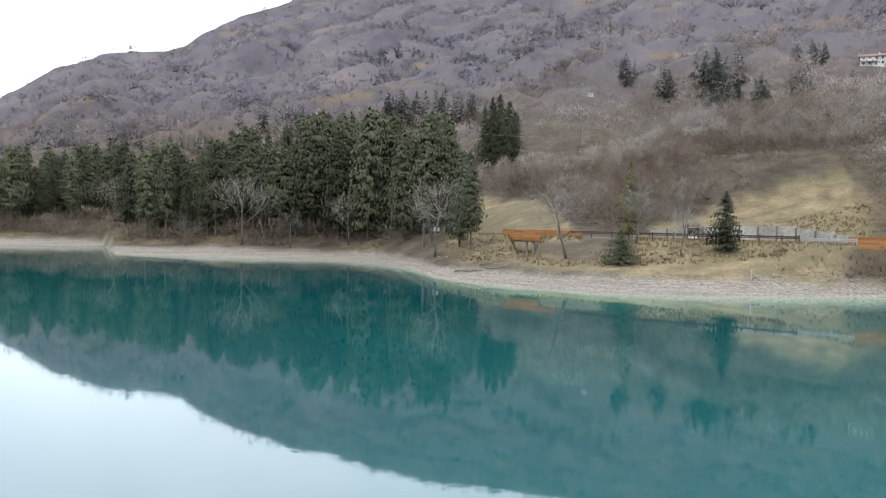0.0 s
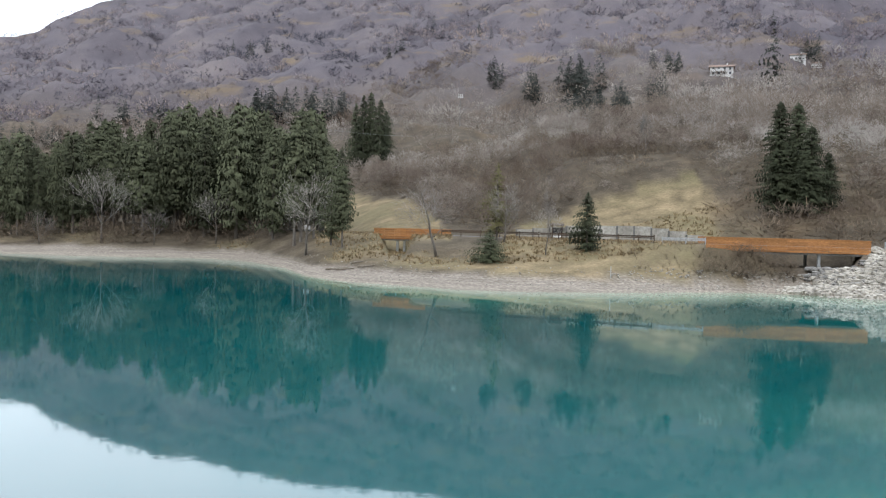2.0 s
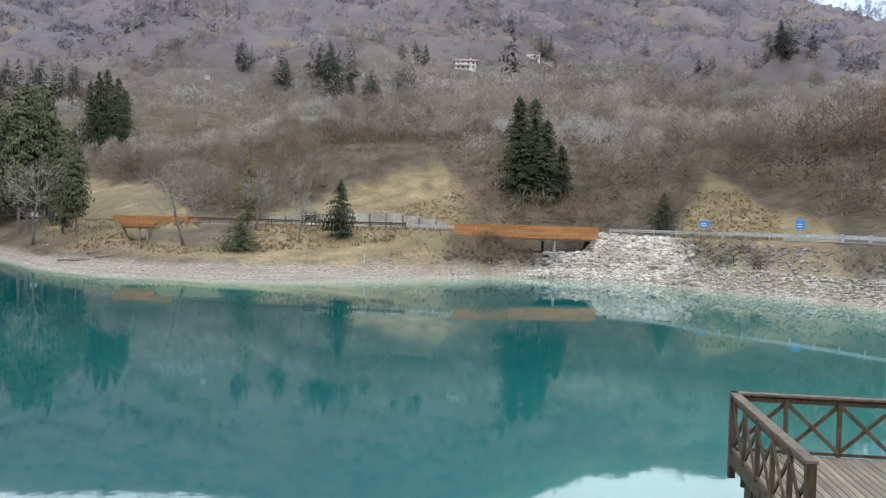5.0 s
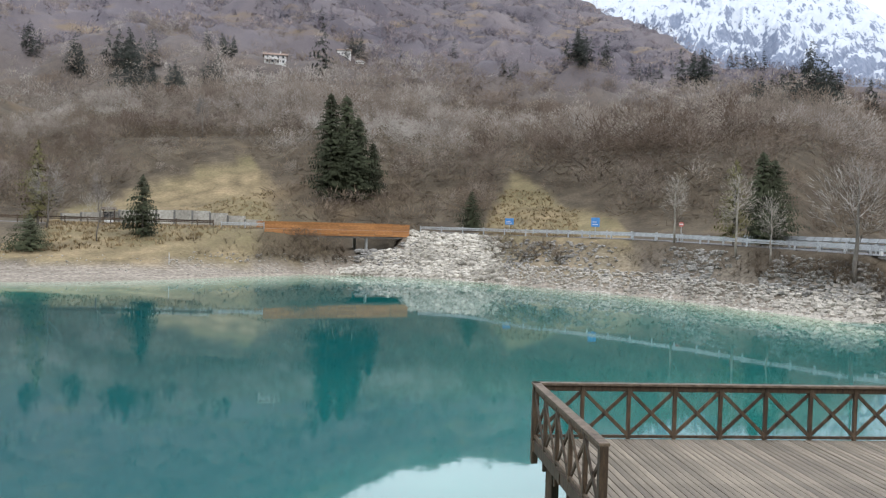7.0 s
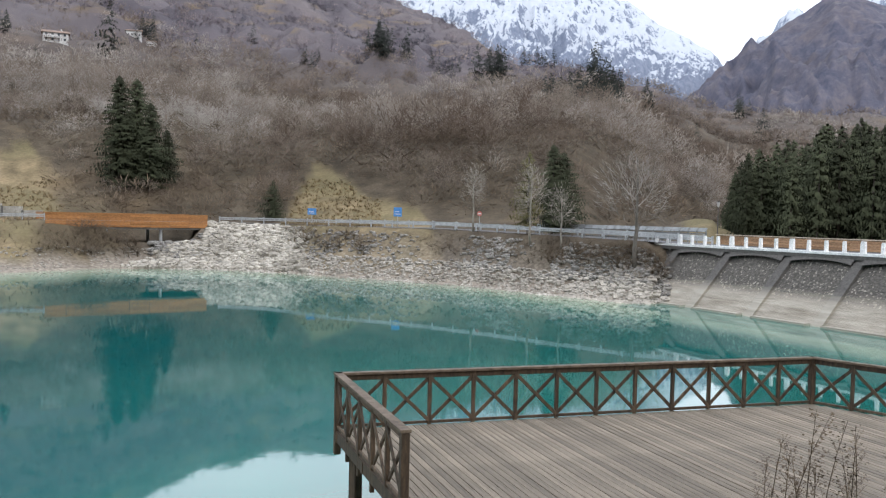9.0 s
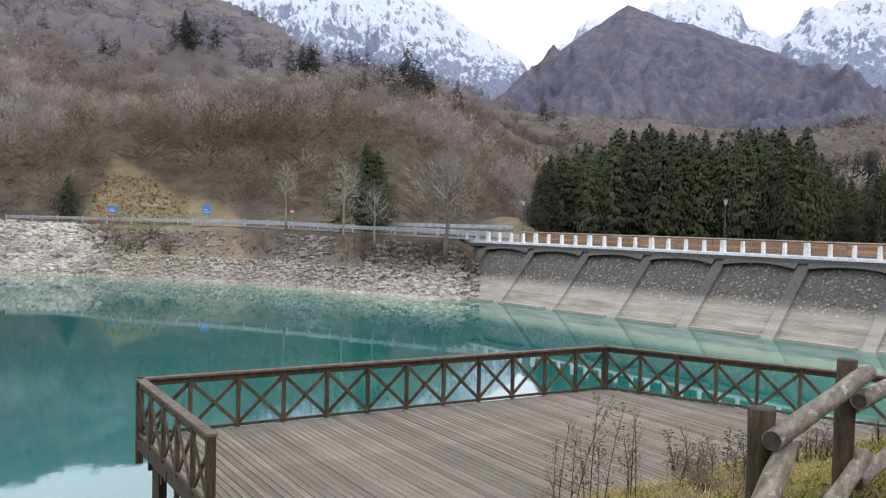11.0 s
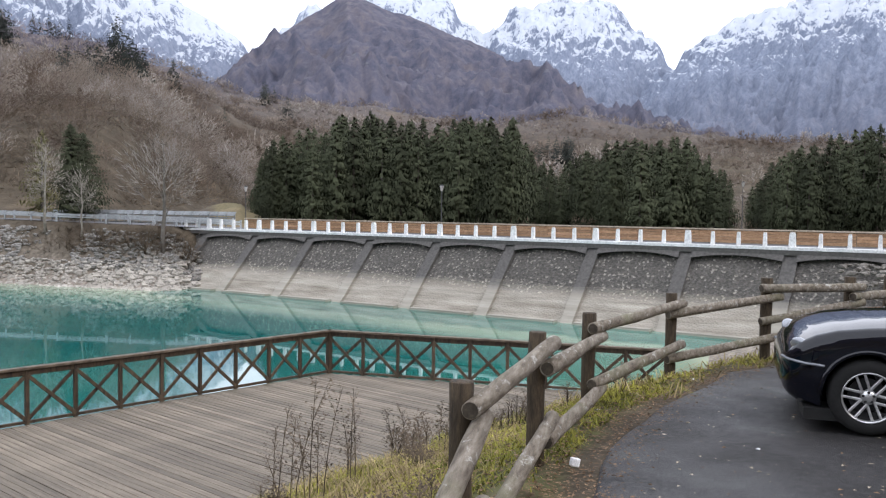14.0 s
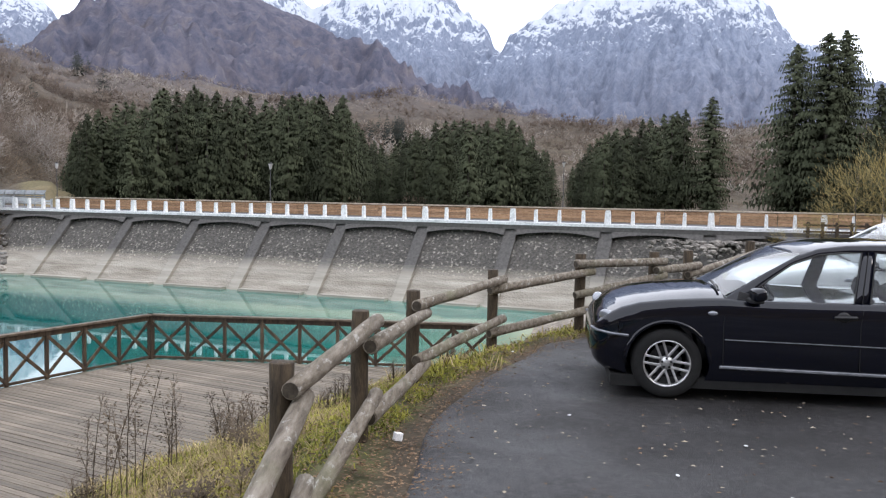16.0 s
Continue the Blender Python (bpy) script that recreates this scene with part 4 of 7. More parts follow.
def spruce_crown(seed, whorls=38, per=9, wide=0.2, low=0.08, droop=0.28, ragged=0.25, fluff=1.0, feathers=4, taper=0.8):
    """Triangles of a conifer crown one unit tall: boughs in loose tiers, each hung with small sprays."""
    rng = random.Random(seed)
    out = Tris()
    lean = rng.uniform(0, 6.28)
    gaps = [(rng.uniform(0, 6.28), rng.uniform(low, 0.9), rng.uniform(0.25, 0.6)) for _ in range(7)]
    for w in range(whorls):
        t = w / (whorls - 1)
        z = low + (1 - low) * t**0.94
        reach = wide * (1 - t) ** taper * (0.62 + 0.38 * min(1, t * 5)) + 0.01
        for b in range(max(4, int(per * (1 - 0.4 * t)))):
            a = rng.uniform(0, 6.283)
            L = reach * (1 + rng.uniform(-ragged, ragged)) * (1 + 0.14 * math.cos(a - lean))
            for ga, gz, gd in gaps:
                if abs(z - gz) < 0.05 and math.cos(a - ga) > 0.75:
                    L *= 1 - gd * 0.6
            if rng.random() < 0.05:
                L *= 1.22
            dz = -droop * L * rng.uniform(0.4, 1.3)
            zz = z + rng.uniform(-0.6, 0.6) / whorls
            ca, sa = math.cos(a), math.sin(a)
            for k in range(feathers):
                f = (k + 0.9) / feathers
                px, py, pz = ca * L * f, sa * L * f, zz + dz * f * f + 0.14 * L * f
                size = (0.011 + 0.11 * L * (1.15 - 0.5 * f)) * fluff
                for j in (-1, 1):
                    th = a + j * rng.uniform(0.3, 1.3)
                    q = (px + math.cos(th) * size * 0.8, py + math.sin(th) * size * 0.8, pz - size * rng.uniform(0.5, 1.5))
                    s = (px - sa * j * 0.3 * size, py + ca * j * 0.3 * size, pz + size * rng.uniform(0.0, 0.5))
                    e = (px + ca * size * 0.6, py + sa * size * 0.6, pz - size * rng.uniform(-0.1, 0.4))
                    out.add(s, e, q)
    for d in ((0.006, 0), (0, 0.006)):
        out.add((-d[0], -d[1], 0.95), (d[0], d[1], 0.95), (0, 0, 1.03))
    return out


def crown_mesh(tris, mat):
    """A crown as one mesh, shaded as a soft mass round its trunk."""
    v = tris.array()
    axis = np.zeros_like(v)
    axis[..., 2] = v[..., 2] * 0.92 - 0.03
    n = crown_normals(v, axis, 0.12)
    v2 = wound(v, (v - axis).mean(1))
    jitter = np.random.RandomState(len(v)).normal(0, 0.09, (len(v), 1, 3))
    n = n + jitter
    n = n / np.linalg.norm(n, axis=-1, keepdims=True)
    flipped = (v2 != v).any((1, 2))
    n[flipped] = n[flipped][:, ::-1]
    return np_mesh("crown", v2.reshape(-1, 3), np.arange(len(v) * 3).reshape(-1, 3), mat, None, True, n.reshape(-1, 3))


def bare_skeleton(seed, levels=3, limbs=9, spread=0.55, first=0.25, upward=0.75, twigs=4):
    """Straight pieces of a leafless tree one unit tall: (from, to, radius, radius, level)."""
    rng = random.Random(seed)
    segs = []
    pts = [Vector((0, 0, 0))]
    bend = Vector((rng.uniform(-0.06, 0.06), rng.uniform(-0.06, 0.06), 0))
    for k in range(1, 7):
        t = k / 6
        pts.append(Vector((bend.x * t + rng.uniform(-0.012, 0.012), bend.y * t + rng.uniform(-0.012, 0.012), t * 0.92)))
    for k in range(6):
        segs.append((pts[k], pts[k + 1], 0.016 * (1 - k / 6.6), 0.016 * (1 - (k + 1) / 6.6), 0))

    def grow(p, d, L, r, level):
        mid = p + d * L * 0.5 + Vector((rng.uniform(-1, 1), rng.uniform(-1, 1), rng.uniform(-1, 1))) * L * 0.07
        end = mid + (d + Vector((0, 0, rng.uniform(0.0, 0.35)))).normalized() * L * 0.5
        segs.append((p, mid, r, r * 0.75, level))
        segs.append((mid, end, r * 0.75, r * 0.35, level))
        if level >= levels:
            return
        for _ in range(twigs + (1 if level == 1 else 0)):
            f = rng.uniform(0.25, 1.0)
            q = p.lerp(mid, f * 2) if f < 0.5 else mid.lerp(end, f * 2 - 1)
            nd = (d * 0.75 + Vector((rng.uniform(-1, 1), rng.uniform(-1, 1), rng.uniform(-0.35, 0.8)))).normalized()
            grow(q, nd, L * rng.uniform(0.4, 0.62), r * 0.5, level + 1)
    for b in range(limbs):
        t = first + (0.95 - first) * (b + rng.random()) / limbs
        k = min(5, int(t * 6))
        p = pts[k].lerp(pts[k + 1], t * 6 - k)
        a = b * 2.4 + rng.uniform(-0.4, 0.4)
        d = Vector((math.cos(a), math.sin(a), upward * rng.uniform(0.7, 1.4))).normalized()
        grow(p, d, spread * (1.1 - 0.75 * t) * rng.uniform(0.7, 1.1), 0.007 * (1.2 - 0.7 * t), 1)
    return segs


def spray(out, n, seed, centre=0.6, wide=0.33, tall=0.4, length=0.1, width=0.004, low=0.0):
    """Fine twigs in the outer part of a rounded crown."""
    rng = random.Random(seed)
    lobes = [(rng.uniform(0, 6.28), rng.uniform(-0.6, 0.9), rng.uniform(0.75, 1.2)) for _ in range(6)]
    for _ in range(n):
        a, e, s = rng.choice(lobes)
        d = Vector((math.cos(a + rng.gauss(0, 0.6)), math.sin(a + rng.gauss(0, 0.6)), e + rng.gauss(0, 0.5))).normalized()
        f = s * rng.uniform(0.45, 1.0)
        p = Vector((d.x * wide * f, d.y * wide * f, max(low, centre + d.z * tall * f)))
        g = (d * 0.8 + Vector((rng.uniform(-0.7, 0.7), rng.uniform(-0.7, 0.7), rng.uniform(0.1, 1.0)))).normalized() * length * rng.uniform(0.6, 1.3)
        t = g.cross(Vector((rng.uniform(-1, 1), rng.uniform(-1, 1), rng.uniform(-1, 1)))).normalized() * width
        out.add(p - t, p + t, p + g)
    return out


def twig_tris(segs, thick=1.0, from_level=0):
    """Flat, tapering slivers for the pieces of a skeleton."""
    rng = random.Random(len(segs))
    out = Tris()
    for p, q, r0, r1, lev in segs:
        if lev < from_level:
            continue
        d = (q - p).normalized()
        s = d.cross(Vector((rng.uniform(-1, 1), rng.uniform(-1, 1), rng.uniform(-1, 1)))).normalized()
        w0, w1 = max(r0, 0.0016) * thick, max(r1, 0.0012) * thick
        out.add(p - s * w0, p + s * w0, q)
        if w1 > 0.002 * thick:
            out.add(p + s * w0, q + s * w1, q - s * w1)
    return out


CROWNS = [crown_mesh(spruce_crown(k, 48, 11, w, low, dr, rg, 1.15, 4, tp), NEEDLES) for k, (w, low, dr, rg, tp) in
          enumerate([(0.2, 0.06, 0.3, 0.25, 0.8), (0.15, 0.1, 0.35, 0.35, 0.6), (0.22, 0.03, 0.25, 0.22, 0.85), (0.15, 0.2, 0.3, 0.45, 0.45), (0.13, 0.28, 0.3, 0.5, 0.4), (0.17, 0.24, 0.15, 0.5, 0.35)])]
WOODCROWNS = []
for crown in CROWNS:
    twin = crown.copy()
    twin.materials[0] = WOODNEEDLES
    WOODCROWNS.append(twin)
BIGCROWN = [crown_mesh(spruce_crown(21 + k, 74, 13, 0.185, 0.05, 0.22, 0.42, 0.75, 7, 0.62), NEEDLES) for k in range(2)]
OLIVECROWN = crown_mesh(spruce_crown(9, 40, 8, 0.17, 0.1, 0.2, 0.45, 0.9, 5, 0.7), OLIVE)
BUSHCROWN = crown_mesh(spruce_crown(12, 30, 18, 0.5, 0.0, 0.15, 0.2, 0.8, 6), NEEDLES)


def trunk_mesh(name, r, top, mat):
    bm = tube(bmesh.new(), [(0, 0, -0.03), (0.003, 0, top * 0.5), (0, 0.003, top)], [r, r * 0.7, r * 0.12], 7)
    me = bpy.data.meshes.new(name)
    bm.to_mesh(me)
    bm.free()
    me.materials.append(mat)
    return me


TRUNK = trunk_mesh("trunk", 0.013, 0.96, BARK)


def conifer(label, at, h, crown, group="", wide=1.0, turn=0.0):
    t = thing("conifer", label, "tree", at, turn, group)
    t.scale = (h * wide, h * wide, h)
    part("trunk", TRUNK, BARK, t)
    part("crown", crown, NEEDLES, t)
    return t


def by_bearing(az, r):
    x, y = math.sin(radians(az)) * r, math.cos(radians(az)) * r
    return x, y, height(x, y)


HILLS_R = np.geomspace(92, 1480, 260)


def on_hill(az, el):
    """Where the line of sight at that bearing and elevation first meets the slope."""
    a = radians(az)
    z = land(math.sin(a) * HILLS_R, math.cos(a) * HILLS_R)[0]
    hit = np.nonzero(z > EYE_Z + HILLS_R * math.tan(radians(el)))[0]
    r = HILLS_R[hit[0]] if len(hit) else 1400.0
    return math.sin(a) * r, math.cos(a) * r, float(z[hit[0]]) if len(hit) else float(z[-1]), r


def scatter(name, label, category, variants, places, mat, seed=0, tone_shift=None, soft=True):
    """Many plants as one object: places are rows of x, y, z, size, width. Each one is shaded as a soft round crown."""
    rng = np.random.RandomState(seed)
    places = np.asarray(places, np.float32)
    pick = rng.randint(0, len(variants), len(places))
    turn = rng.uniform(0, 6.283, len(places))
    out, tones, facing = [], [], []
    for k, var in enumerate(variants):
        sel = np.nonzero(pick == k)[0]
        if not len(sel):
            continue
        c, s = np.cos(turn[sel])[:, None, None], np.sin(turn[sel])[:, None, None]
        v = var[None]
        size, wide = places[sel, 3][:, None, None], places[sel, 4][:, None, None]
        x = (v[..., 0] * c - v[..., 1] * s) * size * wide + places[sel, 0][:, None, None]
        y = (v[..., 0] * s + v[..., 1] * c) * size * wide + places[sel, 1][:, None, None]
        z = v[..., 2] * size + places[sel, 2][:, None, None]
        p = np.stack([x, y, z], -1)
        mid = np.stack([places[sel, 0], places[sel, 1], places[sel, 2] + 0.42 * places[sel, 3]], 1)[:, None, None]
        lakeward = np.broadcast_to(-places[sel][:, None, :2], (len(sel), v.shape[1], 2)).reshape(-1, 2)
        p3 = wound(p.reshape(-1, 3, 3), np.concatenate([lakeward, np.zeros((len(lakeward), 1))], 1))
        if soft:
            n = crown_normals(p3.reshape(p.shape), mid, 0.6).reshape(-1, 3, 3)
            n[..., 2] = np.maximum(n[..., 2], -0.4)
            n = n + rng.normal(0, 0.18, (len(n), 1, 3))
            facing.append((n / np.linalg.norm(n, axis=-1, keepdims=True)).reshape(-1, 3))
        out.append(p3.reshape(-1, 3))
        px, py = places[sel, 0].astype(float), places[sel, 1].astype(float)
        t = 0.52 + 0.38 * fbm(px / 60.0, py / 60.0, 3, 91) + 0.34 * fbm(px / 16.0, py / 16.0, 2, 95) + rng.uniform(-0.38, 0.38, len(sel))
        if tone_shift is not None:
            t = t + tone_shift(px, py, places[sel, 2])
        tones.append(np.repeat(np.clip(t, 0, 1), v.shape[1] * 3))
    v = np.concatenate(out)
    me = np_mesh(name, v, np.arange(len(v)).reshape(-1, 3), mat, {"tone": np.concatenate(tones)}, soft, np.concatenate(facing) if soft else None)
    return tagged(new(name, me), label, category, kind="stuff")


def strewn(az0, az1, r0, r1, n, seed, power=1.0):
    rng = np.random.RandomState(seed)
    az = rng.uniform(az0, az1, n)
    r = (r0**power + rng.uniform(0, 1, n) * (r1**power - r0**power)) ** (1 / power)
    x, y = np.sin(np.radians(az)) * r, np.cos(np.radians(az)) * r
    return x, y, az, r, rng


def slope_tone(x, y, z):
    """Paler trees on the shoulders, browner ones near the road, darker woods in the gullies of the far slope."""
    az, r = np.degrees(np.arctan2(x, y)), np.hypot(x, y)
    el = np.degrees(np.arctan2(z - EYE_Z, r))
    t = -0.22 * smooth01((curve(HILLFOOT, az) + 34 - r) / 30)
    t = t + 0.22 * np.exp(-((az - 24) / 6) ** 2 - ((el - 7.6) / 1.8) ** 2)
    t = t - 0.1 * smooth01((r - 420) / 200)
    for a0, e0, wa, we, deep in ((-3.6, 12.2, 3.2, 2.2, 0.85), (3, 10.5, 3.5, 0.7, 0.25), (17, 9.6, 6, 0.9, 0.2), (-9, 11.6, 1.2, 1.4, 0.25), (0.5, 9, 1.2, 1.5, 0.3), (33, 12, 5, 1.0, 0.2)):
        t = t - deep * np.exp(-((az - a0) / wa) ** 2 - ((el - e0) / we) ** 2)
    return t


def plant_forest():
    near = [spray(twig_tris(bare_skeleton(100 + k, 1, 7, 0.5, 0.2, 0.9, 3), 0.8, 1), 165, k, 0.6, 0.33, 0.36, 0.085, 0.0058).array() for k in range(7)]
    mid = [spray(twig_tris(bare_skeleton(200 + k, 1, 3, 0.5, 0.2, 0.9, 1), 1.5, 1), 74, 20 + k, 0.56, 0.37, 0.38, 0.11, 0.011).array() for k in range(6)]
    far = [spray(Tris(), 30, 40 + k, 0.45, 0.44, 0.42, 0.16, 0.03).array() for k in range(6)]
    for name, var, mat, a0, a1, r0, r1, n, s0, s1, seed, power in (
            ("bare_woodland", near, FORESTWIG, -4, 70, 100, 240, 3900, 5.0, 10.5, 1, 1.6),
            ("bare_woodland", near, FORESTWIG, 66, 118, 100, 260, 550, 4.0, 8.0, 2, 1.6),
            ("bare_woodland", mid, FORESTWIG, -20, 70, 240, 560, 4600, 7, 12, 3, 1.7),
            ("far_bare_woodland", far, HAZYTWIG, -32, 60, 540, 1510, 13500, 8.0, 15, 4, 1.35),
            ("bare_woodland", far, FORESTWIG, 56, 120, 215, 830, 8200, 6.0, 10.5, 5, 1.4)):
        x, y, az, r, rng = strewn(a0, a1, r0, r1, n, seed, power)
        z, sand, grass, _ = land(x, y)
        foot, crest = curve(HILLFOOT, az), curve(CREST, az)
        ok = (r > foot + 4) & (grass < 0.22) & (sand < 0.1) & (r < crest + 8)
        ok &= (fbm(x / 45, y / 45, 3, 77) + rng.uniform(-0.5, 1.0, n)) > -0.35
        size = rng.uniform(s0, s1, n) * (0.8 + 0.35 * fbm(x / 40, y / 40, 2, 5))
        size = np.where(r < foot + 16, size * 0.6, size)
        rows = np.stack([x, y, z - 0.2, np.clip(size, 2.5, 20), rng.uniform(0.8, 1.35, n)], 1)[ok]
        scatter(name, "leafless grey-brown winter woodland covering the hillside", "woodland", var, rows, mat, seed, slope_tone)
    # low brown scrub that fills the gaps
    scrub = [spray(Tris(), 62, 60 + k, 0.36, 0.62, 0.5, 0.22, 0.013).array() for k in range(6)]
    x, y, az, r, rng = strewn(-3, 70, 96, 260, 3600, 9, 1.5)
    z, sand, grass, _ = land(x, y)
    ok = (r > curve(HILLFOOT, az) + 1) & (grass < 0.45)
    scatter("hillside_scrub", "tangled brown leafless scrub", "shrubs", scrub, np.stack([x, y, z - 0.1, rng.uniform(1.5, 4.2, 3600), rng.uniform(0.9, 1.5, 3600)], 1)[ok], SCRUBTWIG, 9)
    # undergrowth along the wooded shore and behind the dam
    rows = []
    for a0, a1, r0, r1, n in ((-31, -22, 190, 240, 420), (-24, -3, 134, 195, 620), (67.5, 118, 84, 130, 140)):
        x, y, az, r, rng = strewn(a0, a1, r0, r1, n, 12, 1.0)
        z, sand, grass, _ = land(x, y)
        rows.append(np.stack([x, y, z - 0.1, rng.uniform(1.5, 4.5, n) * np.where(az > 60, 0.5, 1.0), rng.uniform(0.7, 1.2, n)], 1)[(sand < 0.1) & (z > 1.3)])
    scatter("undergrowth", "brown leafless undergrowth below the conifers", "shrubs", scrub, np.concatenate(rows), SCRUBTWIG, 10)


SCRUBTWIG = speckled("brown_scrub_twigs", (0.105, 0.08, 0.056), (0.215, 0.168, 0.123), 0.05, 0.6, 0.95, 0, spec=0.1, per_island=0.35, world_space=True)
plant_forest()

HILL_CONIFERS = ((0.1, 5.14, 3.0), (0.6, 5.03, 3.7), (1.1, 5.15, 3.8), (1.7, 5.16, 3.5), (2.1, 5.42, 2.4))
DARK = "dark green spruce standing among bare winter trees"
tree_rng = random.Random(5)
for az, el, tall in HILL_CONIFERS:
    x, y, z, r = on_hill(az, el - 1.6)
    conifer(DARK, (x, y, z - 0.3), r * math.tan(radians(tall + 1.2)), CROWNS[tree_rng.randrange(4)], "dark spruces on the slope", 0.9, tree_rng.uniform(0, 360))


FARNEEDLES = speckled("distant_spruce_needles", (0.026, 0.031, 0.028), (0.052, 0.058, 0.048), 0.05, 1, 0.95, 0, spec=0.1, world_space=True)


def far_conifers():
    """Scattered spruces high on the slopes, row by row: bearing, elevation, count, spread, height in degrees."""
    rng = np.random.RandomState(31)
    rows = []
    for az, el, n, spread, tall in ((9.5, 9.3, 3, 0.7, 1.1), (12.0, 8.3, 4, 0.9, 1.3), (15.2, 8.8, 9, 1.6, 1.5), (16.2, 7.2, 12, 2.2, 1.4), (19.8, 8.3, 3, 0.5, 1.2),
                                    (20.3, 10.3, 6, 0.9, 0.6), (2.6, 11, 3, 0.7, 0.5), (26.8, 9.3, 1, 0.1, 2.1), (26.7, 12.3, 1, 0.1, 0.9), (28.9, 10.5, 5, 0.6, 0.8),
                                    (31.9, 10.2, 1, 0.1, 0.6), (35.4, 10.6, 1, 0.1, 0.8), (34.8, 13.4, 1, 0.1, 0.6), (44.3, 10.3, 9, 1.4, 1.1), (51.2, 8.8, 8, 1.1, 1.4),
                                    (54.3, 10.0, 7, 1.5, 0.7), (57.9, 8.8, 3, 0.4, 1.6), (56.4, 6.9, 9, 2.0, 1.4), (59, 6.7, 5, 0.6, 1.9), (61.2, 6.7, 2, 0.2, 1.3), (68.4, 4.7, 1, 0.1, 1.2),
                                    (63.2, 8.3, 8, 1.6, 0.75), (67.0, 6.6, 4, 0.6, 0.7), (70.8, 7.4, 4, 0.5, 0.5), (64.3, 4.6, 1, 0.1, 0.9), (90.8, 5.7, 1, 0.1, 0.7), (86, 2.9, 10, 1.4, 0.9),
                                    (22.7, 8.3, 1, 0.1, 0.7), (7, 12.5, 4, 2.5, 0.5), (-6, 10.5, 5, 3, 0.5), (-14, 5.6, 6, 2.0, 1.0), (-21, 4.2, 8, 3.0, 0.9), (48, 9.3, 3, 1.0, 0.6), (39, 9.4, 3, 1.5, 0.6), (-3.5, 6.5, 16, 3.2, 1.5)):
        for _ in range(n if n < 3 else int(n * 1.8)):
            a, e = az + rng.uniform(-spread, spread), el + rng.uniform(-0.28, 0.22)
            x, y, z, r = on_hill(a, e)
            rows.append((x, y, z - 0.5, max(6.0, r * math.tan(radians(tall * rng.uniform(0.95, 1.45)))) + (4.5 if az > 40 else 2.0), rng.uniform(1.1, 1.5)))
    small = [spruce_crown(60 + k, 14, 7, 0.22, 0.02, 0.3, 0.2, 1.6, 3).array() for k in range(3)]
    scatter("far_spruces", "small dark spruces scattered over the far hillside", "trees", small, rows, FARNEEDLES, 2)


far_conifers()

# dense spruce wood on the shore
WOOD = "tall dark green spruce in the shoreside wood"
tops = [(-31, 3.9), (-29, 4.2), (-27.5, 4.5), (-25.3, 4.9), (-24, 4.9), (-22, 4.5), (-20.3, 5.1), (-18.8, 5.6), (-17.6, 5.1), (-16, 6.1), (-13.5, 5.7), (-11.7, 7.1), (-10.7, 7.4), (-9, 7.1), (-7.2, 7.6),
        (-5, 7.2), (-3, 7.4), (-2.0, 7.2), (-1.2, 5.0), (-0.2, 4.5)]
for k in range(128):
    az = -31 + 30.6 * (k + tree_rng.uniform(-0.4, 0.4)) / 128
    edge = float(curve(SHORE, az)) if az > -23 else 186
    r = edge + tree_rng.choice((20, 24, 30, 36, 44, 55)) + tree_rng.uniform(0, 8)
    x, y, z = by_bearing(az, r)
    h = (EYE_Z + r * math.tan(radians(float(curve(tops, az)))) - z) * tree_rng.choice((1.0, 0.97, 0.92, 0.86, 0.8, 0.7))
    conifer(WOOD, (x, y, z), max(6, h), WOODCROWNS[tree_rng.choice((1, 1, 3, 3, 4, 5, 5))], "spruces of the shoreside wood", tree_rng.uniform(0.75, 1.1), tree_rng.uniform(0, 360))

# spruces beyond the dam
DAMWOOD = "dark green spruce in the row behind the dam road"
dam_tops = [(66.2, 2.0), (67.3, 3.7), (68.6, 4.3), (70.6, 4.9), (72.3, 5.7), (73.6, 5.9), (75, 5.6), (76.3, 5.4), (80, 5.6), (83.4, 5.6), (84.3, 3.6), (86, 2.4), (87.4, 3.1), (88.9, 3.9),
            (90.4, 4.3), (92.3, 4.2), (94.6, 4.4), (95.5, 3.6), (97, 2.1), (98.1, 1.6), (98.6, 1.5), (99.4, 2.7), (100.8, 3.5), (102.4, 4.2), (105.6, 4.9), (106.2, 2.5)]
for k in range(150):
    az = 66.6 + 39.2 * (k + tree_rng.uniform(-0.4, 0.4)) / 150
    r = tree_rng.uniform(84, 104) + (18 if 84 < az < 88 or 96.5 < az < 98.8 else 0)
    if 97.4 < az < 98.5:
        continue
    x, y, z = by_bearing(az, r)
    h = (EYE_Z + r * math.tan(radians(float(curve(dam_tops, az)) + 0.45)) - z) * tree_rng.choice((1.0, 0.98, 0.95, 0.9, 0.84))
    conifer(DAMWOOD, (x, y, z), max(4, h), CROWNS[tree_rng.choice((0, 1, 1, 1, 2))], "spruces behind the dam", tree_rng.uniform(0.85, 1.15), tree_rng.uniform(0, 360))
for az, r, top in ((107.2, 88, 6.1), (112.1, 66, 9.1), (113.9, 64, 9.7), (114.8, 66, 9.8), (116.8, 70, 6.6)):
    x, y, z = by_bearing(az, r)
    conifer("tall dark green spruce beyond the end of the dam", (x, y, z), EYE_Z + r * math.tan(radians(top)) - z, BIGCROWN[int(az) % 2], "tall spruces at the dam's end", 1.08, az * 7)

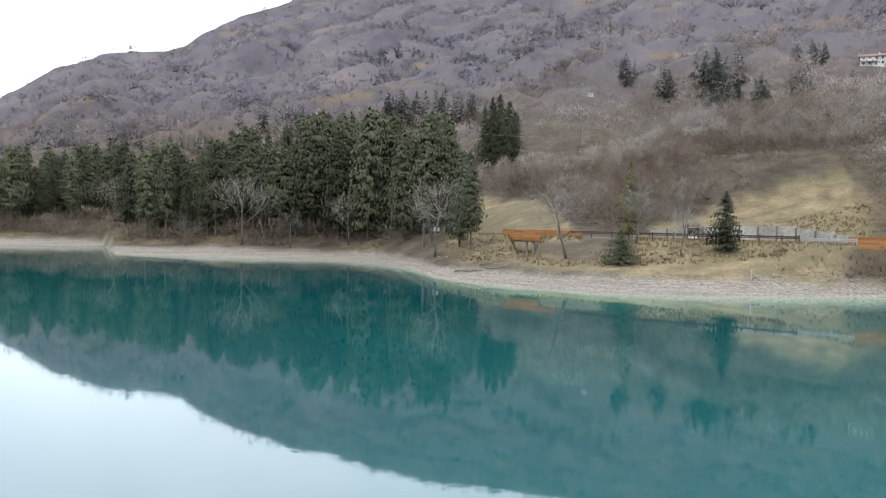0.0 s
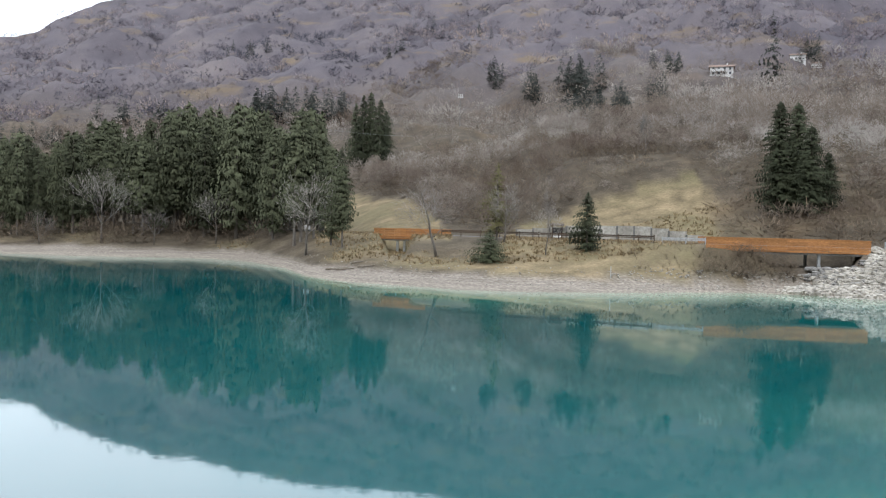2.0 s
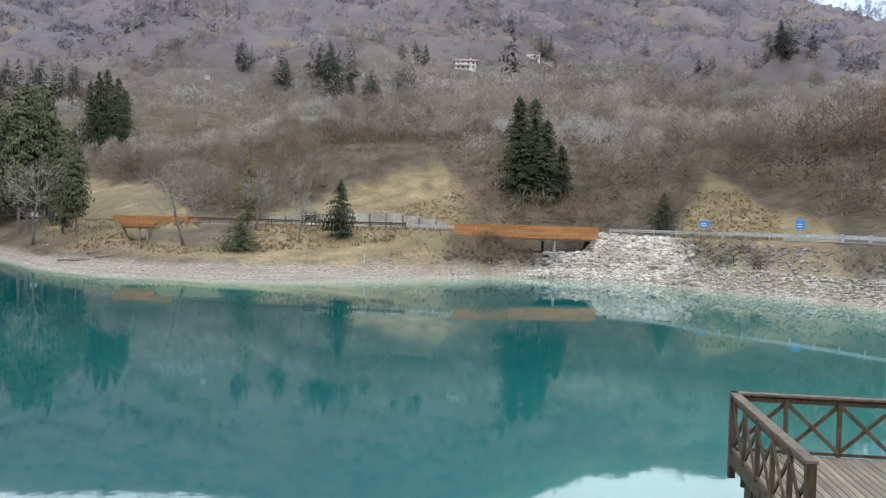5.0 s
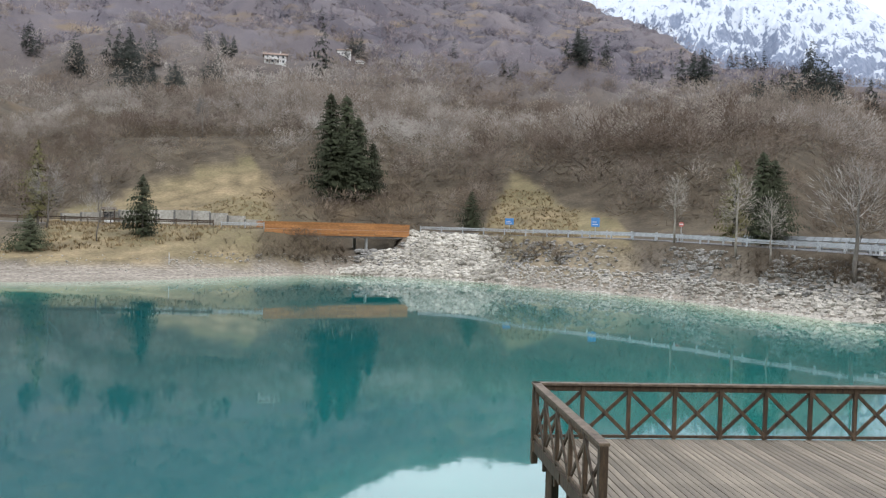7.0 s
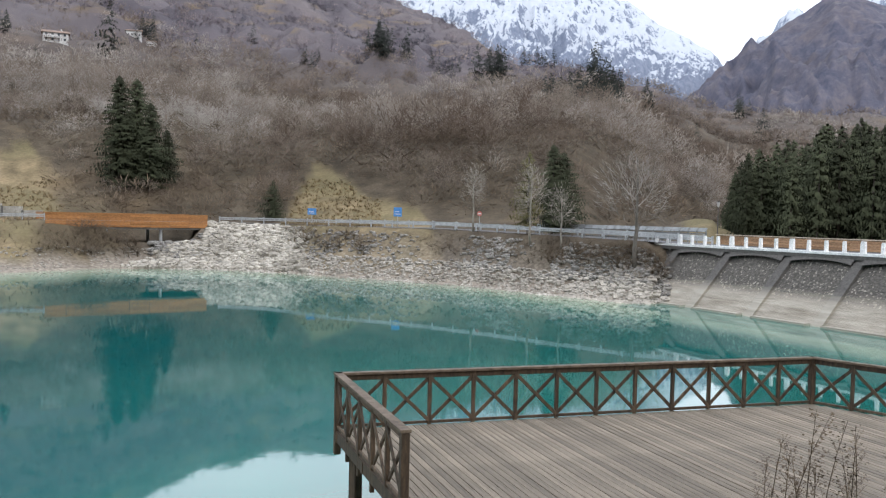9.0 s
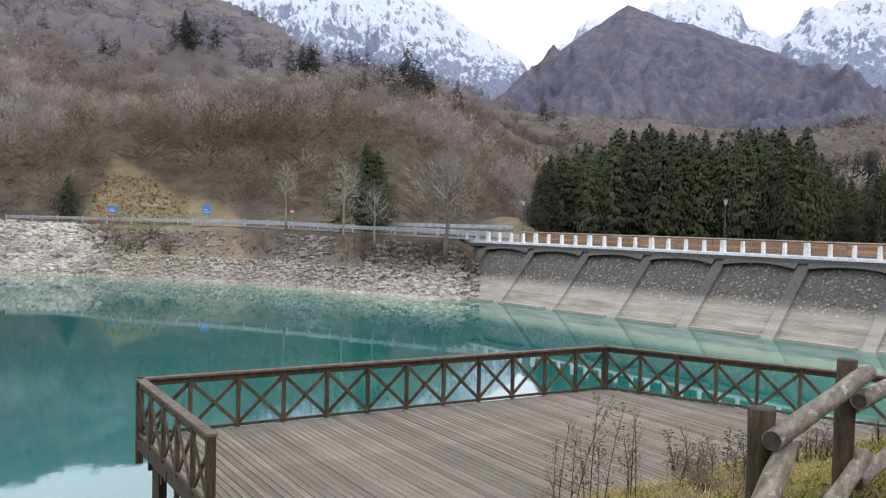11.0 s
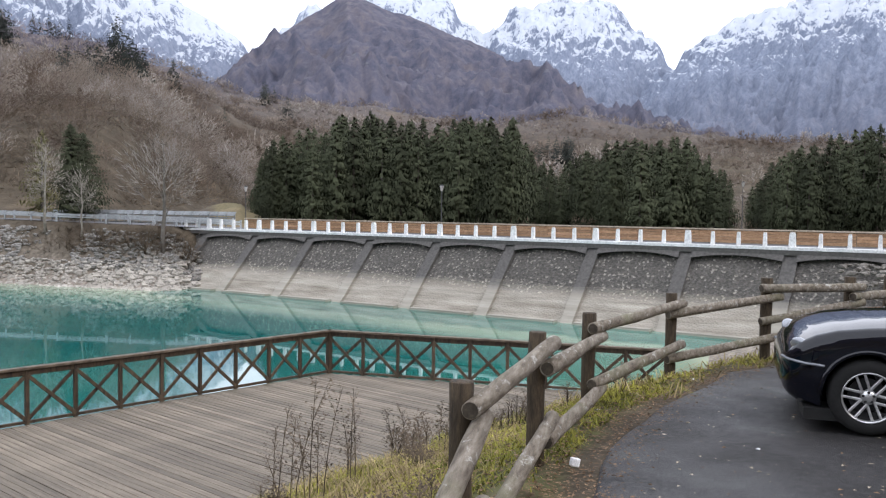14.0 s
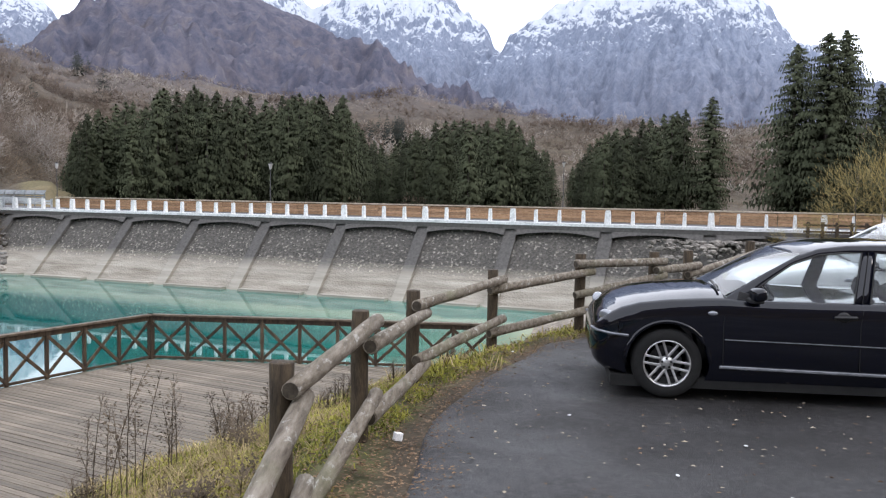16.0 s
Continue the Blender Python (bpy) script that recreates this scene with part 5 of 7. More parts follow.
# single conifers round the road and the point
for az, r, top, crown, wide, lab in ((15.7, 92.5, 2.4, 2, 1.5, "young green spruce on the grassy point"), (27.4, 117, 8.1, 0, 1.1, "tall dark spruce of a pair above the road"),
                                     (28.4, 119, 8.0, 1, 1.15, "tall dark spruce of a pair above the road"), (29.2, 116, 6.6, 3, 1.2, "lower ragged spruce beside the pair above the road"),
                                     (55.3, 76, 4.8, 0, 1.25, "dark green spruce behind the road barrier"), (56.0, 77, 4.3, 1, 1.3, "dark green spruce behind the road barrier"),
                                     (30.2, 118, 5.0, 3, 1.3, "lower ragged spruce beside the pair above the road")):
    x, y, z = by_bearing(az, r)
    conifer(lab, (x, y, z - 0.05), EYE_Z + r * math.tan(radians(top)) - z, BIGCROWN[crown % 2] if top > 4 else CROWNS[crown], "", wide, az * 11)
for az, r, top, lab in ((9.7, 99, 4.2, "thin olive-green conifer beside the shore road"), (53.7, 74, 4.3, "thin olive-green conifer behind the road barrier")):
    x, y, z = by_bearing(az, r)
    conifer(lab, (x, y, z - 0.05), EYE_Z + r * math.tan(radians(top)) - z, OLIVECROWN, "", 1.2, az * 5)
x, y, z = by_bearing(36.9, 101)
conifer("dark rounded evergreen bush at the foot of the slope", (x, y, z - 0.1), 4.6, BUSHCROWN, "", 0.85)
x, y, z = by_bearing(9.3, 88)
conifer("squat dark green spruce bush on the grassy bank", (x, y, z - 0.1), 3.4, BUSHCROWN, "", 1.5)


def bare_tree(label, at, h, seed, mat=None, lean=(0, 0), spread=0.42, limbs=10, wide=1.0, upward=0.9, first=0.22, thick=0.9, trunk_r=1.0, group="", fine=620, bark=None):
    t = thing("bare_tree", label, "tree", at, 0, group)
    segs = bare_skeleton(seed, 3, limbs, spread, first, upward, 4)
    shear = Matrix(((h * wide, 0, h * lean[0], 0), (0, h * wide, h * lean[1], 0), (0, 0, h, 0), (0, 0, 0, 1)))
    bm = bmesh.new()
    tube(bm, [segs[0][0]] + [s[1] for s in segs[:6]], [s[2] * trunk_r for s in segs[:6]] + [0.001], 8)
    bm.transform(shear)
    part("trunk", bm, bark or BARK, t, "", True)
    v = spray(twig_tris(segs[6:], thick), fine, seed, 0.62, spread * 0.8, 0.36, 0.075, 0.0024, first).array()
    v = wound(v, np.array((-at[0], -at[1], 0.0)))
    n = crown_normals(v, (0, 0, 0.45), 0.6)
    n[..., 2] = np.maximum(n[..., 2], 0.05)
    me = np_mesh("branchwork", v.reshape(-1, 3), np.arange(len(v) * 3).reshape(-1, 3), mat or TWIG, None, True, n.reshape(-1, 3))
    me.transform(shear)
    part("branchwork", me, mat or TWIG, t)
    return t


for az, r, h, seed, mat, lean, spread, lab in (
        (5.7, 92.6, 8.6, 21, None, (-0.2, 0.0), 0.5, "dark leafless tree leaning over the grassy bank"),
        (13.0, 90.5, 5.2, 22, PALETWIG, (0.03, 0), 0.5, "small pale leafless tree on the grassy point"),
        (10.2, 97, 7.2, 23, PALETWIG, (0, 0), 0.3, "slender pale leafless tree beside the conifer"),
        (-15.7, 147, 11.5, 24, PALETWIG, (-0.02, 0), 0.62, "round-crowned grey leafless tree at the wood's edge"),
        (-8.8, 142, 8.2, 25, PALETWIG, (0, 0), 0.6, "small grey leafless tree in front of the spruces"),
        (-23.5, 199, 9.0, 36, PALETWIG, (0, 0), 0.7, "low spreading grey leafless tree on the far shore"),
        (-12.6, 143, 6.0, 37, TWIG, (0, 0), 0.6, "brown leafless shrub at the wood's edge"),
        (-3.0, 107, 10.4, 26, PALETWIG, (0.03, 0), 0.4, "tall grey leafless tree on the shore"),
        (-2.0, 130, 12.5, 27, None, (0.0, 0), 0.3, "tall leafless tree at the wood's corner"),
        (-19.2, 150, 5.4, 28, None, (0, 0), 0.6, "low leafless tree by the wood"),
        (19.2, 150, 8, 29, None, (0.02, 0), 0.16, "dark dead snag on the grassy slope"),
        (13.1, 118, 5.5, 30, None, (0.02, 0), 0.18, "thin dead snag behind the road"),
        (50.1, 76.5, 6.6, 31, WHITETWIG, (0, 0), 0.24, "slender pale leafless tree on the rock bank"),
        (53.9, 70.5, 7.2, 32, WHITETWIG, (0, 0), 0.2, "slender pale leafless tree beside the road barrier"),
        (55.9, 68.0, 5.4, 33, WHITETWIG, (0.02, 0), 0.26, "small pale leafless tree on the rock bank"),
        (60.7, 63.0, 8.8, 34, PALETWIG, (0.02, 0), 0.4, "spreading leafless tree with a dark trunk at the dam's start"),
        (-27.0, 196, 5, 35, None, (0, 0), 0.6, "grey leafless tree on the far beach")):
    x, y, z = by_bearing(az, r)
    bare_tree(lab, (x, y, z - 0.05), h, seed, mat, (lean[0], lean[1]), spread, 12, trunk_r=1.3 if seed in (21, 34) else 1.0, bark=WHITETWIG if seed in (31, 32, 33) else None)


# ---------------------------------------------------------------- cars on the lot
def paint(name, col, rough=0.3):
    m, n, l, b = material(name, rough, 0.0, 0.0)
    b.inputs["Coat Weight"].default_value, b.inputs["Coat Roughness"].default_value = 1.0, 0.03
    b.inputs["Coat IOR"].default_value = 1.5
    v = coords(n, l)
    r = ramp(n, [(0.35, tuple(c * 0.85 for c in col)), (0.65, tuple(c * 1.15 for c in col))])
    l.new(tex_noise(n, l, v, 3, 3), r.inputs[0])
    l.new(r.outputs[0], b.inputs["Base Color"])
    return m


NAVY, WHITEPAINT = paint("navy_car_paint", (0.0018, 0.0024, 0.0062)), paint("white_car_paint", (0.72, 0.73, 0.74))
RUBBER = speckled("tyre_rubber", (0.005, 0.005, 0.005), (0.011, 0.011, 0.0105), 4, 30, 0.85, 0.3, 0.003)
TRIM = speckled("black_plastic_trim", (0.012, 0.012, 0.013), (0.022, 0.022, 0.023), 4, 30, 0.5, 0.1, 0.002)
ALLOY = speckled("silver_alloy", (0.5, 0.5, 0.5), (0.66, 0.66, 0.66), 3, 20, 0.32, 0.05, 0.001, metal=0.85)
CHROME = speckled("grey_trim_strip", (0.16, 0.165, 0.18), (0.24, 0.25, 0.27), 3, 20, 0.35, 0.05, 0.001, metal=0.4)
SEATCLOTH = speckled("grey_seat_cloth", (0.05, 0.05, 0.055), (0.09, 0.09, 0.095), 6, 60, 0.95, 0.3, 0.003)
GLASS, _n, _l, _b = material("window_glass", 0.02)
_clear, _gloss, _blend, _edge = _n.new("ShaderNodeBsdfTransparent"), _n.new("ShaderNodeBsdfGlossy"), _n.new("ShaderNodeMixShader"), _n.new("ShaderNodeFresnel")
_clear.inputs["Color"].default_value = (0.82, 0.86, 0.86, 1)
_gloss.inputs["Roughness"].default_value, _edge.inputs["IOR"].default_value = 0.02, 1.5
_l.new(_edge.outputs[0], _blend.inputs[0])
_l.new(_clear.outputs[0], _blend.inputs[1])
_l.new(_gloss.outputs[0], _blend.inputs[2])
_l.new(_blend.outputs[0], _n["Material Output"].inputs["Surface"])
LENS, _n, _l, _b = material("headlamp_glass", 0.06, 0.4)
_b.inputs["Base Color"].default_value = (0.26, 0.275, 0.3, 1)
_b.inputs["Coat Weight"].default_value = 1.0

CAR_STATIONS = [(0.68, 0.5, 0.4, 0.56, 0.6), (0.668, 0.62, 0.33, 0.595, 0.64), (0.62, 0.73, 0.27, 0.67, 0.715), (0.54, 0.79, 0.22, 0.745, 0.785), (0.42, 0.832, 0.18, 0.815, 0.85), (0.25, 0.862, 0.15, 0.868, 0.905),
                (0, 0.87, 0.13, 0.902, 0.948), (-0.35, 0.87, 0.13, 0.925, 0.985), (-0.5, 0.868, 0.13, 0.93, 0.985), (-0.62, 0.868, 0.13, 0.925, 0.95), (-0.85, 0.868, 0.13, 0.915, 0.935), (-2.0, 0.868, 0.13, 0.92, 0.945),
                (-2.6, 0.862, 0.17, 0.935, 0.955), (-3.0, 0.84, 0.2, 0.95, 0.975), (-3.25, 0.78, 0.28, 0.945, 0.975), (-3.33, 0.66, 0.36, 0.9, 0.93)]


def car_section(w, zb, zs, zt):
    half = [(0, zb), (0.8 * w, zb), (0.95 * w, zb + 0.05), (0.985 * w, zb + 0.14), (w, 0.5), (0.999 * w, zs - 0.19), (0.995 * w, zs - 0.11), (0.988 * w, zs - 0.055), (0.972 * w, zs - 0.018), (0.945 * w, zs), (0.9 * w, zs + 0.12 * (zt - zs)),
            (0.8 * w, zs + 0.42 * (zt - zs)), (0.6 * w, zs + 0.78 * (zt - zs)), (0.3 * w, zs + 0.96 * (zt - zs)), (0, zt)]
    return half + [(-y, z) for y, z in half[-2:0:-1]]


def car_body_mesh(name, mat):
    st = np.array(CAR_STATIONS)
    xs = np.concatenate([np.linspace(0.68, 0.3, 18), np.linspace(0.25, -0.6, 16), np.linspace(-0.75, -3.0, 14), np.linspace(-3.08, -3.33, 6)])
    rows = [car_section(*[float(np.interp(-x, -st[:, 0], st[:, k])) for k in range(1, 5)]) for x in xs]
    bm = bmesh.new()
    rings = [[bm.verts.new((x, y, z)) for y, z in row] for x, row in zip(xs, rows)]
    n = len(rings[0])
    for a, b in zip(rings, rings[1:]):
        for k in range(n):
            bm.faces.new((a[k], b[k], b[(k + 1) % n], a[(k + 1) % n]))
    bm.faces.new(rings[0])
    bm.faces.new(rings[-1][::-1])
    bmesh.ops.recalc_face_normals(bm, faces=bm.faces)
    body = part("body", bm, mat, None, "", True)
    bm = bmesh.new()
    for x in (0.0, -2.51):
        for s in (-1, 1):
            tube(bm, [(x, s * 0.5, 0.33), (x, s * 1.1, 0.33)], [0.375, 0.375], 40)
    bmesh.ops.recalc_face_normals(bm, faces=bm.faces)
    cutter = part("cutter", bm, mat)
    mod = body.modifiers.new("arches", "BOOLEAN")
    mod.object, mod.operation = cutter, "DIFFERENCE"
    me = bpy.data.meshes.new_from_object(body.evaluated_get(bpy.context.evaluated_depsgraph_get()))
    for o in (body, cutter):
        old = o.data
        bpy.data.objects.remove(o)
        bpy.data.meshes.remove(old)
    me.name = name
    me.polygons.foreach_set("use_smooth", [True] * len(me.polygons))
    me.set_sharp_from_angle(angle=radians(38))
    return me


def lathe(profile, seg=48):
    """A ring about the y axis from (radius, y) pairs."""
    bm = bmesh.new()
    rings = [[bm.verts.new((r * math.cos(a), y, r * math.sin(a))) for r, y in profile] for a in (k * 2 * math.pi / seg for k in range(seg))]
    for k in range(seg):
        a, b = rings[k], rings[(k + 1) % seg]
        for j in range(len(profile) - 1):
            bm.faces.new((a[j], a[j + 1], b[j + 1], b[j]))
    return bm


def quad_sheet(bm, corners, nu=6, nv=6, bulge=(0, 0, 0)):
    a, b, c, d = (Vector(p) for p in corners)
    g = [[bm.verts.new(a.lerp(b, u / nu).lerp(d.lerp(c, u / nu), v / nv) + Vector(bulge) * (4 * (u / nu) * (1 - u / nu)) * (4 * (v / nv) * (1 - v / nv))) for u in range(nu + 1)] for v in range(nv + 1)]
    for v in range(nv):
        for u in range(nu):
            bm.faces.new((g[v][u], g[v][u + 1], g[v + 1][u + 1], g[v + 1][u]))
    return bm


def make_car(label, matrix, coat, body_name):
    car = thing("car", label, "car")
    car.matrix_world = matrix
    body = part("body", car_body_mesh(body_name, coat), coat, car)

    def put(name, bm, mat, parent=car, lab="", smooth=False):
        return part(name, bm, mat, parent, lab, smooth)
    # roof, side frames with their pillars, and side glass
    bm = bmesh.new()
    prof = [(-1.17, 1.34, 0.588), (-1.3, 1.388, 0.594), (-1.53, 1.437, 0.6), (-1.8, 1.456, 0.603), (-2.1, 1.46, 0.603), (-2.4, 1.44, 0.597), (-2.72, 1.375, 0.585)]
    rows = [[bm.verts.new((x, w * t * 1.01, z - 0.014 * t * t - 0.02 * t**6)) for t in (-1, -0.92, -0.75, -0.4, 0, 0.4, 0.75, 0.92, 1)] for x, z, w in prof]
    for a, b in zip(rows, rows[1:]):
        for k in range(8):
            bm.faces.new((a[k], a[k + 1], b[k + 1], b[k]))
    bmesh.ops.recalc_face_normals(bm, faces=bm.faces)
    bmesh.ops.solidify(bm, geom=bm.faces[:], thickness=0.02)
    put("roof", bm, coat, car, "", True)
    outer = [(-3.12, 0.95), (-2.95, 1.2), (-2.72, 1.35), (-2.4, 1.415), (-1.95, 1.437), (-1.6, 1.425), (-1.35, 1.392), (-1.15, 1.322), (-0.86, 1.165), (-0.62, 1.018), (-0.5, 0.94)]
    inner = [(-3.12, 0.9), (-2.74, 0.9), (-2.7, 0.94), (-2.6, 1.2), (-2.42, 1.3), (-2.1, 1.348), (-1.83, 1.362), (-1.58, 1.358), (-1.34, 1.332), (-1.1, 1.245), (-0.83, 1.06), (-0.65, 0.915), (-0.63, 0.895), (-0.5, 0.895)]

    def lean_in(z):
        return 0.812 - (z - 0.9) * 0.41
    for s in (-1, 1):
        bm = bmesh.new()
        cols = []
        for x in np.linspace(-3.1, -0.51, 100):
            zo, zi = float(curve(outer, x)), float(curve(inner, x))
            cols.append([bm.verts.new((x, s * (lean_in(z) + 0.01 * math.sin(math.pi * f)), z)) for f, z in ((f, zi + (zo - zi) * f) for f in (0, 0.25, 0.5, 0.75, 1))])
        for a, b in zip(cols, cols[1:]):
            for k in range(4):
                bm.faces.new((a[k], a[k + 1], b[k + 1], b[k]))
        quad_sheet(bm, [(-1.605, s * 0.812, 0.895), (-1.745, s * 0.812, 0.895), (-1.835, s * 0.622, 1.37), (-1.712, s * 0.622, 1.37)], 3, 4)
        bmesh.ops.recalc_face_normals(bm, faces=bm.faces)
        bmesh.ops.solidify(bm, geom=bm.faces[:], thickness=0.024)
        put("side_frame", bm, coat, car, "", True)
        front = [(-0.64, 0.905), (-0.83, 1.062), (-1.1, 1.247), (-1.34, 1.334), (-1.58, 1.36), (-1.712, 1.363), (-1.605, 0.905)]
        rear = [(-1.745, 0.905), (-1.835, 1.363), (-2.1, 1.35), (-2.42, 1.302), (-2.6, 1.2), (-2.7, 0.935)]
        for edge in (front, rear):
            pts = [Vector((x, s * (lean_in(z) - 0.012), z)) for x, z in edge]
            win = bmesh.new()
            win.faces.new([win.verts.new(p) for p in pts])
            glass = put("side_window", win, GLASS, car, "clear side window")
            rim = [p + Vector((0, s * 0.014, 0)) for p in pts] + [pts[0] + Vector((0, s * 0.014, 0))]
            put("seal", tube(bmesh.new(), rim, [0.009] * len(rim), 6), TRIM, glass, "black rubber seal")
        for x, up in ((-0.49, -0.03), (-1.66, -0.03), (-2.6, -0.05)):
            put("door_gap", tube(bmesh.new(), [(x, s * 0.867, 0.3), (x + 0.005, s * 0.8665, 0.72), (x + up * 0.5, s * 0.856, 0.86), (x + up, s * 0.8, 0.925)], [0.004] * 4, 5), RUBBER)
        put("door_gap", tube(bmesh.new(), [(-1.672, s * 0.818, 0.9), (-1.772, s * 0.625, 1.37)], [0.004] * 2, 5), RUBBER)
        # Pale grey stands in for the thin highlight along the rub strip.
        put("rub_strip", beam(bmesh.new(), (-0.5, s * 0.872, 0.566), (-2.15, s * 0.874, 0.54), 0.01, 0.008, bevel=0.001), CHROME)
        put("sill_strip", beam(bmesh.new(), (-0.46, s * 0.866, 0.315), (-2.1, s * 0.866, 0.29), 0.03, 0.026, bevel=0.006), CHROME, car, "grey sill strip")
        for x in (-1.52, -2.42):
            h = put("door_handle", beam(bmesh.new(), (x - 0.1, s * 0.888, 0.802), (x + 0.1, s * 0.886, 0.798), 0.03, 0.03, bevel=0.01), TRIM)
            cup = bmesh.new()
            bmesh.ops.create_icosphere(cup, subdivisions=2, radius=0.06)
            cup.transform(pose(x + 0.01, s * 0.862, 0.798) @ Matrix.Diagonal((1.0, 0.18, 0.85, 1)))
            put("handle_cup", cup, TRIM, h, "", True)
        mir = bmesh.new()
        bmesh.ops.create_icosphere(mir, subdivisions=3, radius=1.0)
        for v in mir.verts:
            v.co = Vector([math.copysign(abs(c) ** 0.62, c) for c in v.co])
        mir.transform(pose(-0.755, s * 0.935, 0.99, 0, 8, s * 8) @ Matrix.Diagonal((0.062, 0.1, 0.06, 1)))
        mirror = put("wing_mirror", mir, coat, car, "dark painted wing mirror", True)
        put("mirror_base", beam(bmesh.new(), (-0.72, s * 0.79, 0.925), (-0.775, s * 0.95, 0.93), 0.1, 0.05, bevel=0.015), TRIM, mirror)
        put("mirror_arm", beam(bmesh.new(), (-0.66, s * 0.806, 0.915), (-0.68, s * 0.79, 0.985), 0.012, 0.12, (1, 0, 0), 0.004), TRIM, mirror)
        rep = bmesh.new()
        bmesh.ops.create_icosphere(rep, subdivisions=2, radius=0.05)
        rep.transform(pose(-0.387, s * 0.866, 0.8) @ Matrix.Diagonal((0.95, 0.22, 0.42, 1)))
        put("side_repeater", rep, LENS, car, "white side indicator", True)
        lamp = bmesh.new()
        bmesh.ops.create_icosphere(lamp, subdivisions=3, radius=0.1)
        lamp.transform(pose(0.528, s * 0.684, 0.708, 0, 30, s * 46) @ Matrix.Diagonal((0.45, 1.0, 0.85, 1)))
        put("headlight", lamp, LENS, car, "clear oval headlight", True)
        put("bumper_strip", tube(bmesh.new(), [(0.675, s * 0.58, 0.6), (0.615, s * 0.735, 0.592), (0.5, s * 0.815, 0.58), (0.35, s * 0.858, 0.572)], [0.012] * 4, 6), CHROME)
        for x in (0.0, -2.51):
            arch = tube(bmesh.new(), [(x + 0.38 * math.cos(a), s * 0.858, 0.33 + 0.38 * math.sin(a)) for a in np.linspace(0.05, math.pi - 0.05, 24)], [0.021] * 24, 8)
            put("wheel_arch", arch, coat, body, "", True)
        for x in (0.0, -2.51):
            tyre = lathe([(0.212, 0.1), (0.235, 0.108), (0.29, 0.103), (0.312, 0.085), (0.317, 0.03), (0.317, -0.07), (0.3, -0.1), (0.22, -0.1)])
            wheel = thing("wheel", "", "")
            for key in ("label", "category"):
                if key in wheel:
                    del wheel[key]
            wheel.parent = car
            wheel.matrix_local = pose(x, s * 0.755, 0.325, 0, 0, 0 if s > 0 else 180)
            put("tyre", tyre, RUBBER, wheel, "worn black tyre", True)
            put("rim_ring", lathe([(0.216, 0.085), (0.214, 0.104), (0.204, 0.102), (0.196, 0.07), (0.19, -0.08)]), ALLOY, wheel, "silver rim", True)
            put("brake_disc", lathe([(0.02, -0.01), (0.15, -0.01), (0.15, -0.03), (0.02, -0.03)], 32), TRIM, wheel)
            hub = lathe([(0.001, 0.088), (0.025, 0.084), (0.056, 0.079), (0.066, 0.05)], 24)
            put("hub_cap", hub, ALLOY, wheel, "", True)
            for k in range(5):
                a = k * math.tau / 5 + 0.3
                put("wheel_bolt", lathe([(0.001, 0.004), (0.011, 0.004), (0.013, -0.004)], 10), TRIM, wheel).matrix_local = pose(0.043 * math.cos(a), 0.082, 0.043 * math.sin(a))
            for k in range(6):
                a = k * math.pi / 3 + 0.17
                ra, ta = (math.cos(a), math.sin(a)), (-math.sin(a), math.cos(a))
                for d in (-1, 1):
                    sp = bmesh.new()
                    beam(sp, (0.05 * ra[0] + d * 0.03 * ta[0], 0.07, 0.05 * ra[1] + d * 0.03 * ta[1]), (0.203 * ra[0] + d * 0.034 * ta[0], 0.08, 0.203 * ra[1] + d * 0.034 * ta[1]), 0.021, 0.03, (0, 1, 0), 0.004)
                    put("spoke", sp, ALLOY, wheel)
    put("windscreen", quad_sheet(bmesh.new(), [(-0.5, -0.775, 0.955), (-0.5, 0.775, 0.955), (-1.19, 0.588, 1.338), (-1.19, -0.588, 1.338)], 8, 6, (0.05, 0, 0.03)), GLASS, car, "raked clear windscreen", True)
    put("rear_window", quad_sheet(bmesh.new(), [(-3.2, -0.68, 0.97), (-3.2, 0.68, 0.97), (-2.72, 0.55, 1.34), (-2.72, -0.55, 1.34)], 8, 6, (-0.05, 0, 0.04)), GLASS, car, "clear rear window", True)
    put("wiper", beam(bmesh.new(), (-0.47, 0.62, 0.985), (-0.52, 0.0, 1.015), 0.02, 0.015), TRIM)
    put("grille", beam(bmesh.new(), (0.652, -0.36, 0.5), (0.652, 0.36, 0.5), 0.03, 0.05, bevel=0.01), TRIM)
    put("air_intake", beam(bmesh.new(), (0.652, -0.4, 0.42), (0.652, 0.4, 0.42), 0.03, 0.05, bevel=0.01), TRIM)
    put("underbody", box(bmesh.new(), (-3.1, -0.82, 0.1), (0.5, 0.82, 0.2)), RUBBER)
    put("dashboard", beam(bmesh.new(), (-0.78, -0.7, 0.88), (-0.78, 0.7, 0.88), 0.36, 0.16, bevel=0.03), TRIM)
    for y in (-0.36, 0.36):
        seat = put("seat", box(bmesh.new(), (-2.0, y - 0.25, 0.4), (-1.45, y + 0.25, 0.58), 0.04), SEATCLOTH)
        put("seat_back", beam(bmesh.new(), (-1.95, y, 0.5), (-2.13, y, 1.05), 0.13, 0.46, (0, 1, 0), 0.04), SEATCLOTH, seat)
        put("headrest", beam(bmesh.new(), (-2.13, y - 0.12, 1.17), (-2.13, y + 0.12, 1.17), 0.09, 0.15, bevel=0.03), SEATCLOTH, seat)
    ring = bmesh.new()
    pts = [(0.185 * math.cos(a), 0.185 * math.sin(a), 0) for a in np.linspace(0, 2 * math.pi, 25)]
    tube(ring, pts, [0.016] * 25, 8)
    beam(ring, (-0.17, 0, 0), (0.17, 0, 0), 0.05, 0.02)
    ring.transform(pose(-0.98, 0.36, 0.93, 0, -65, 0))
    put("steering_wheel", ring, TRIM, car, "", True)
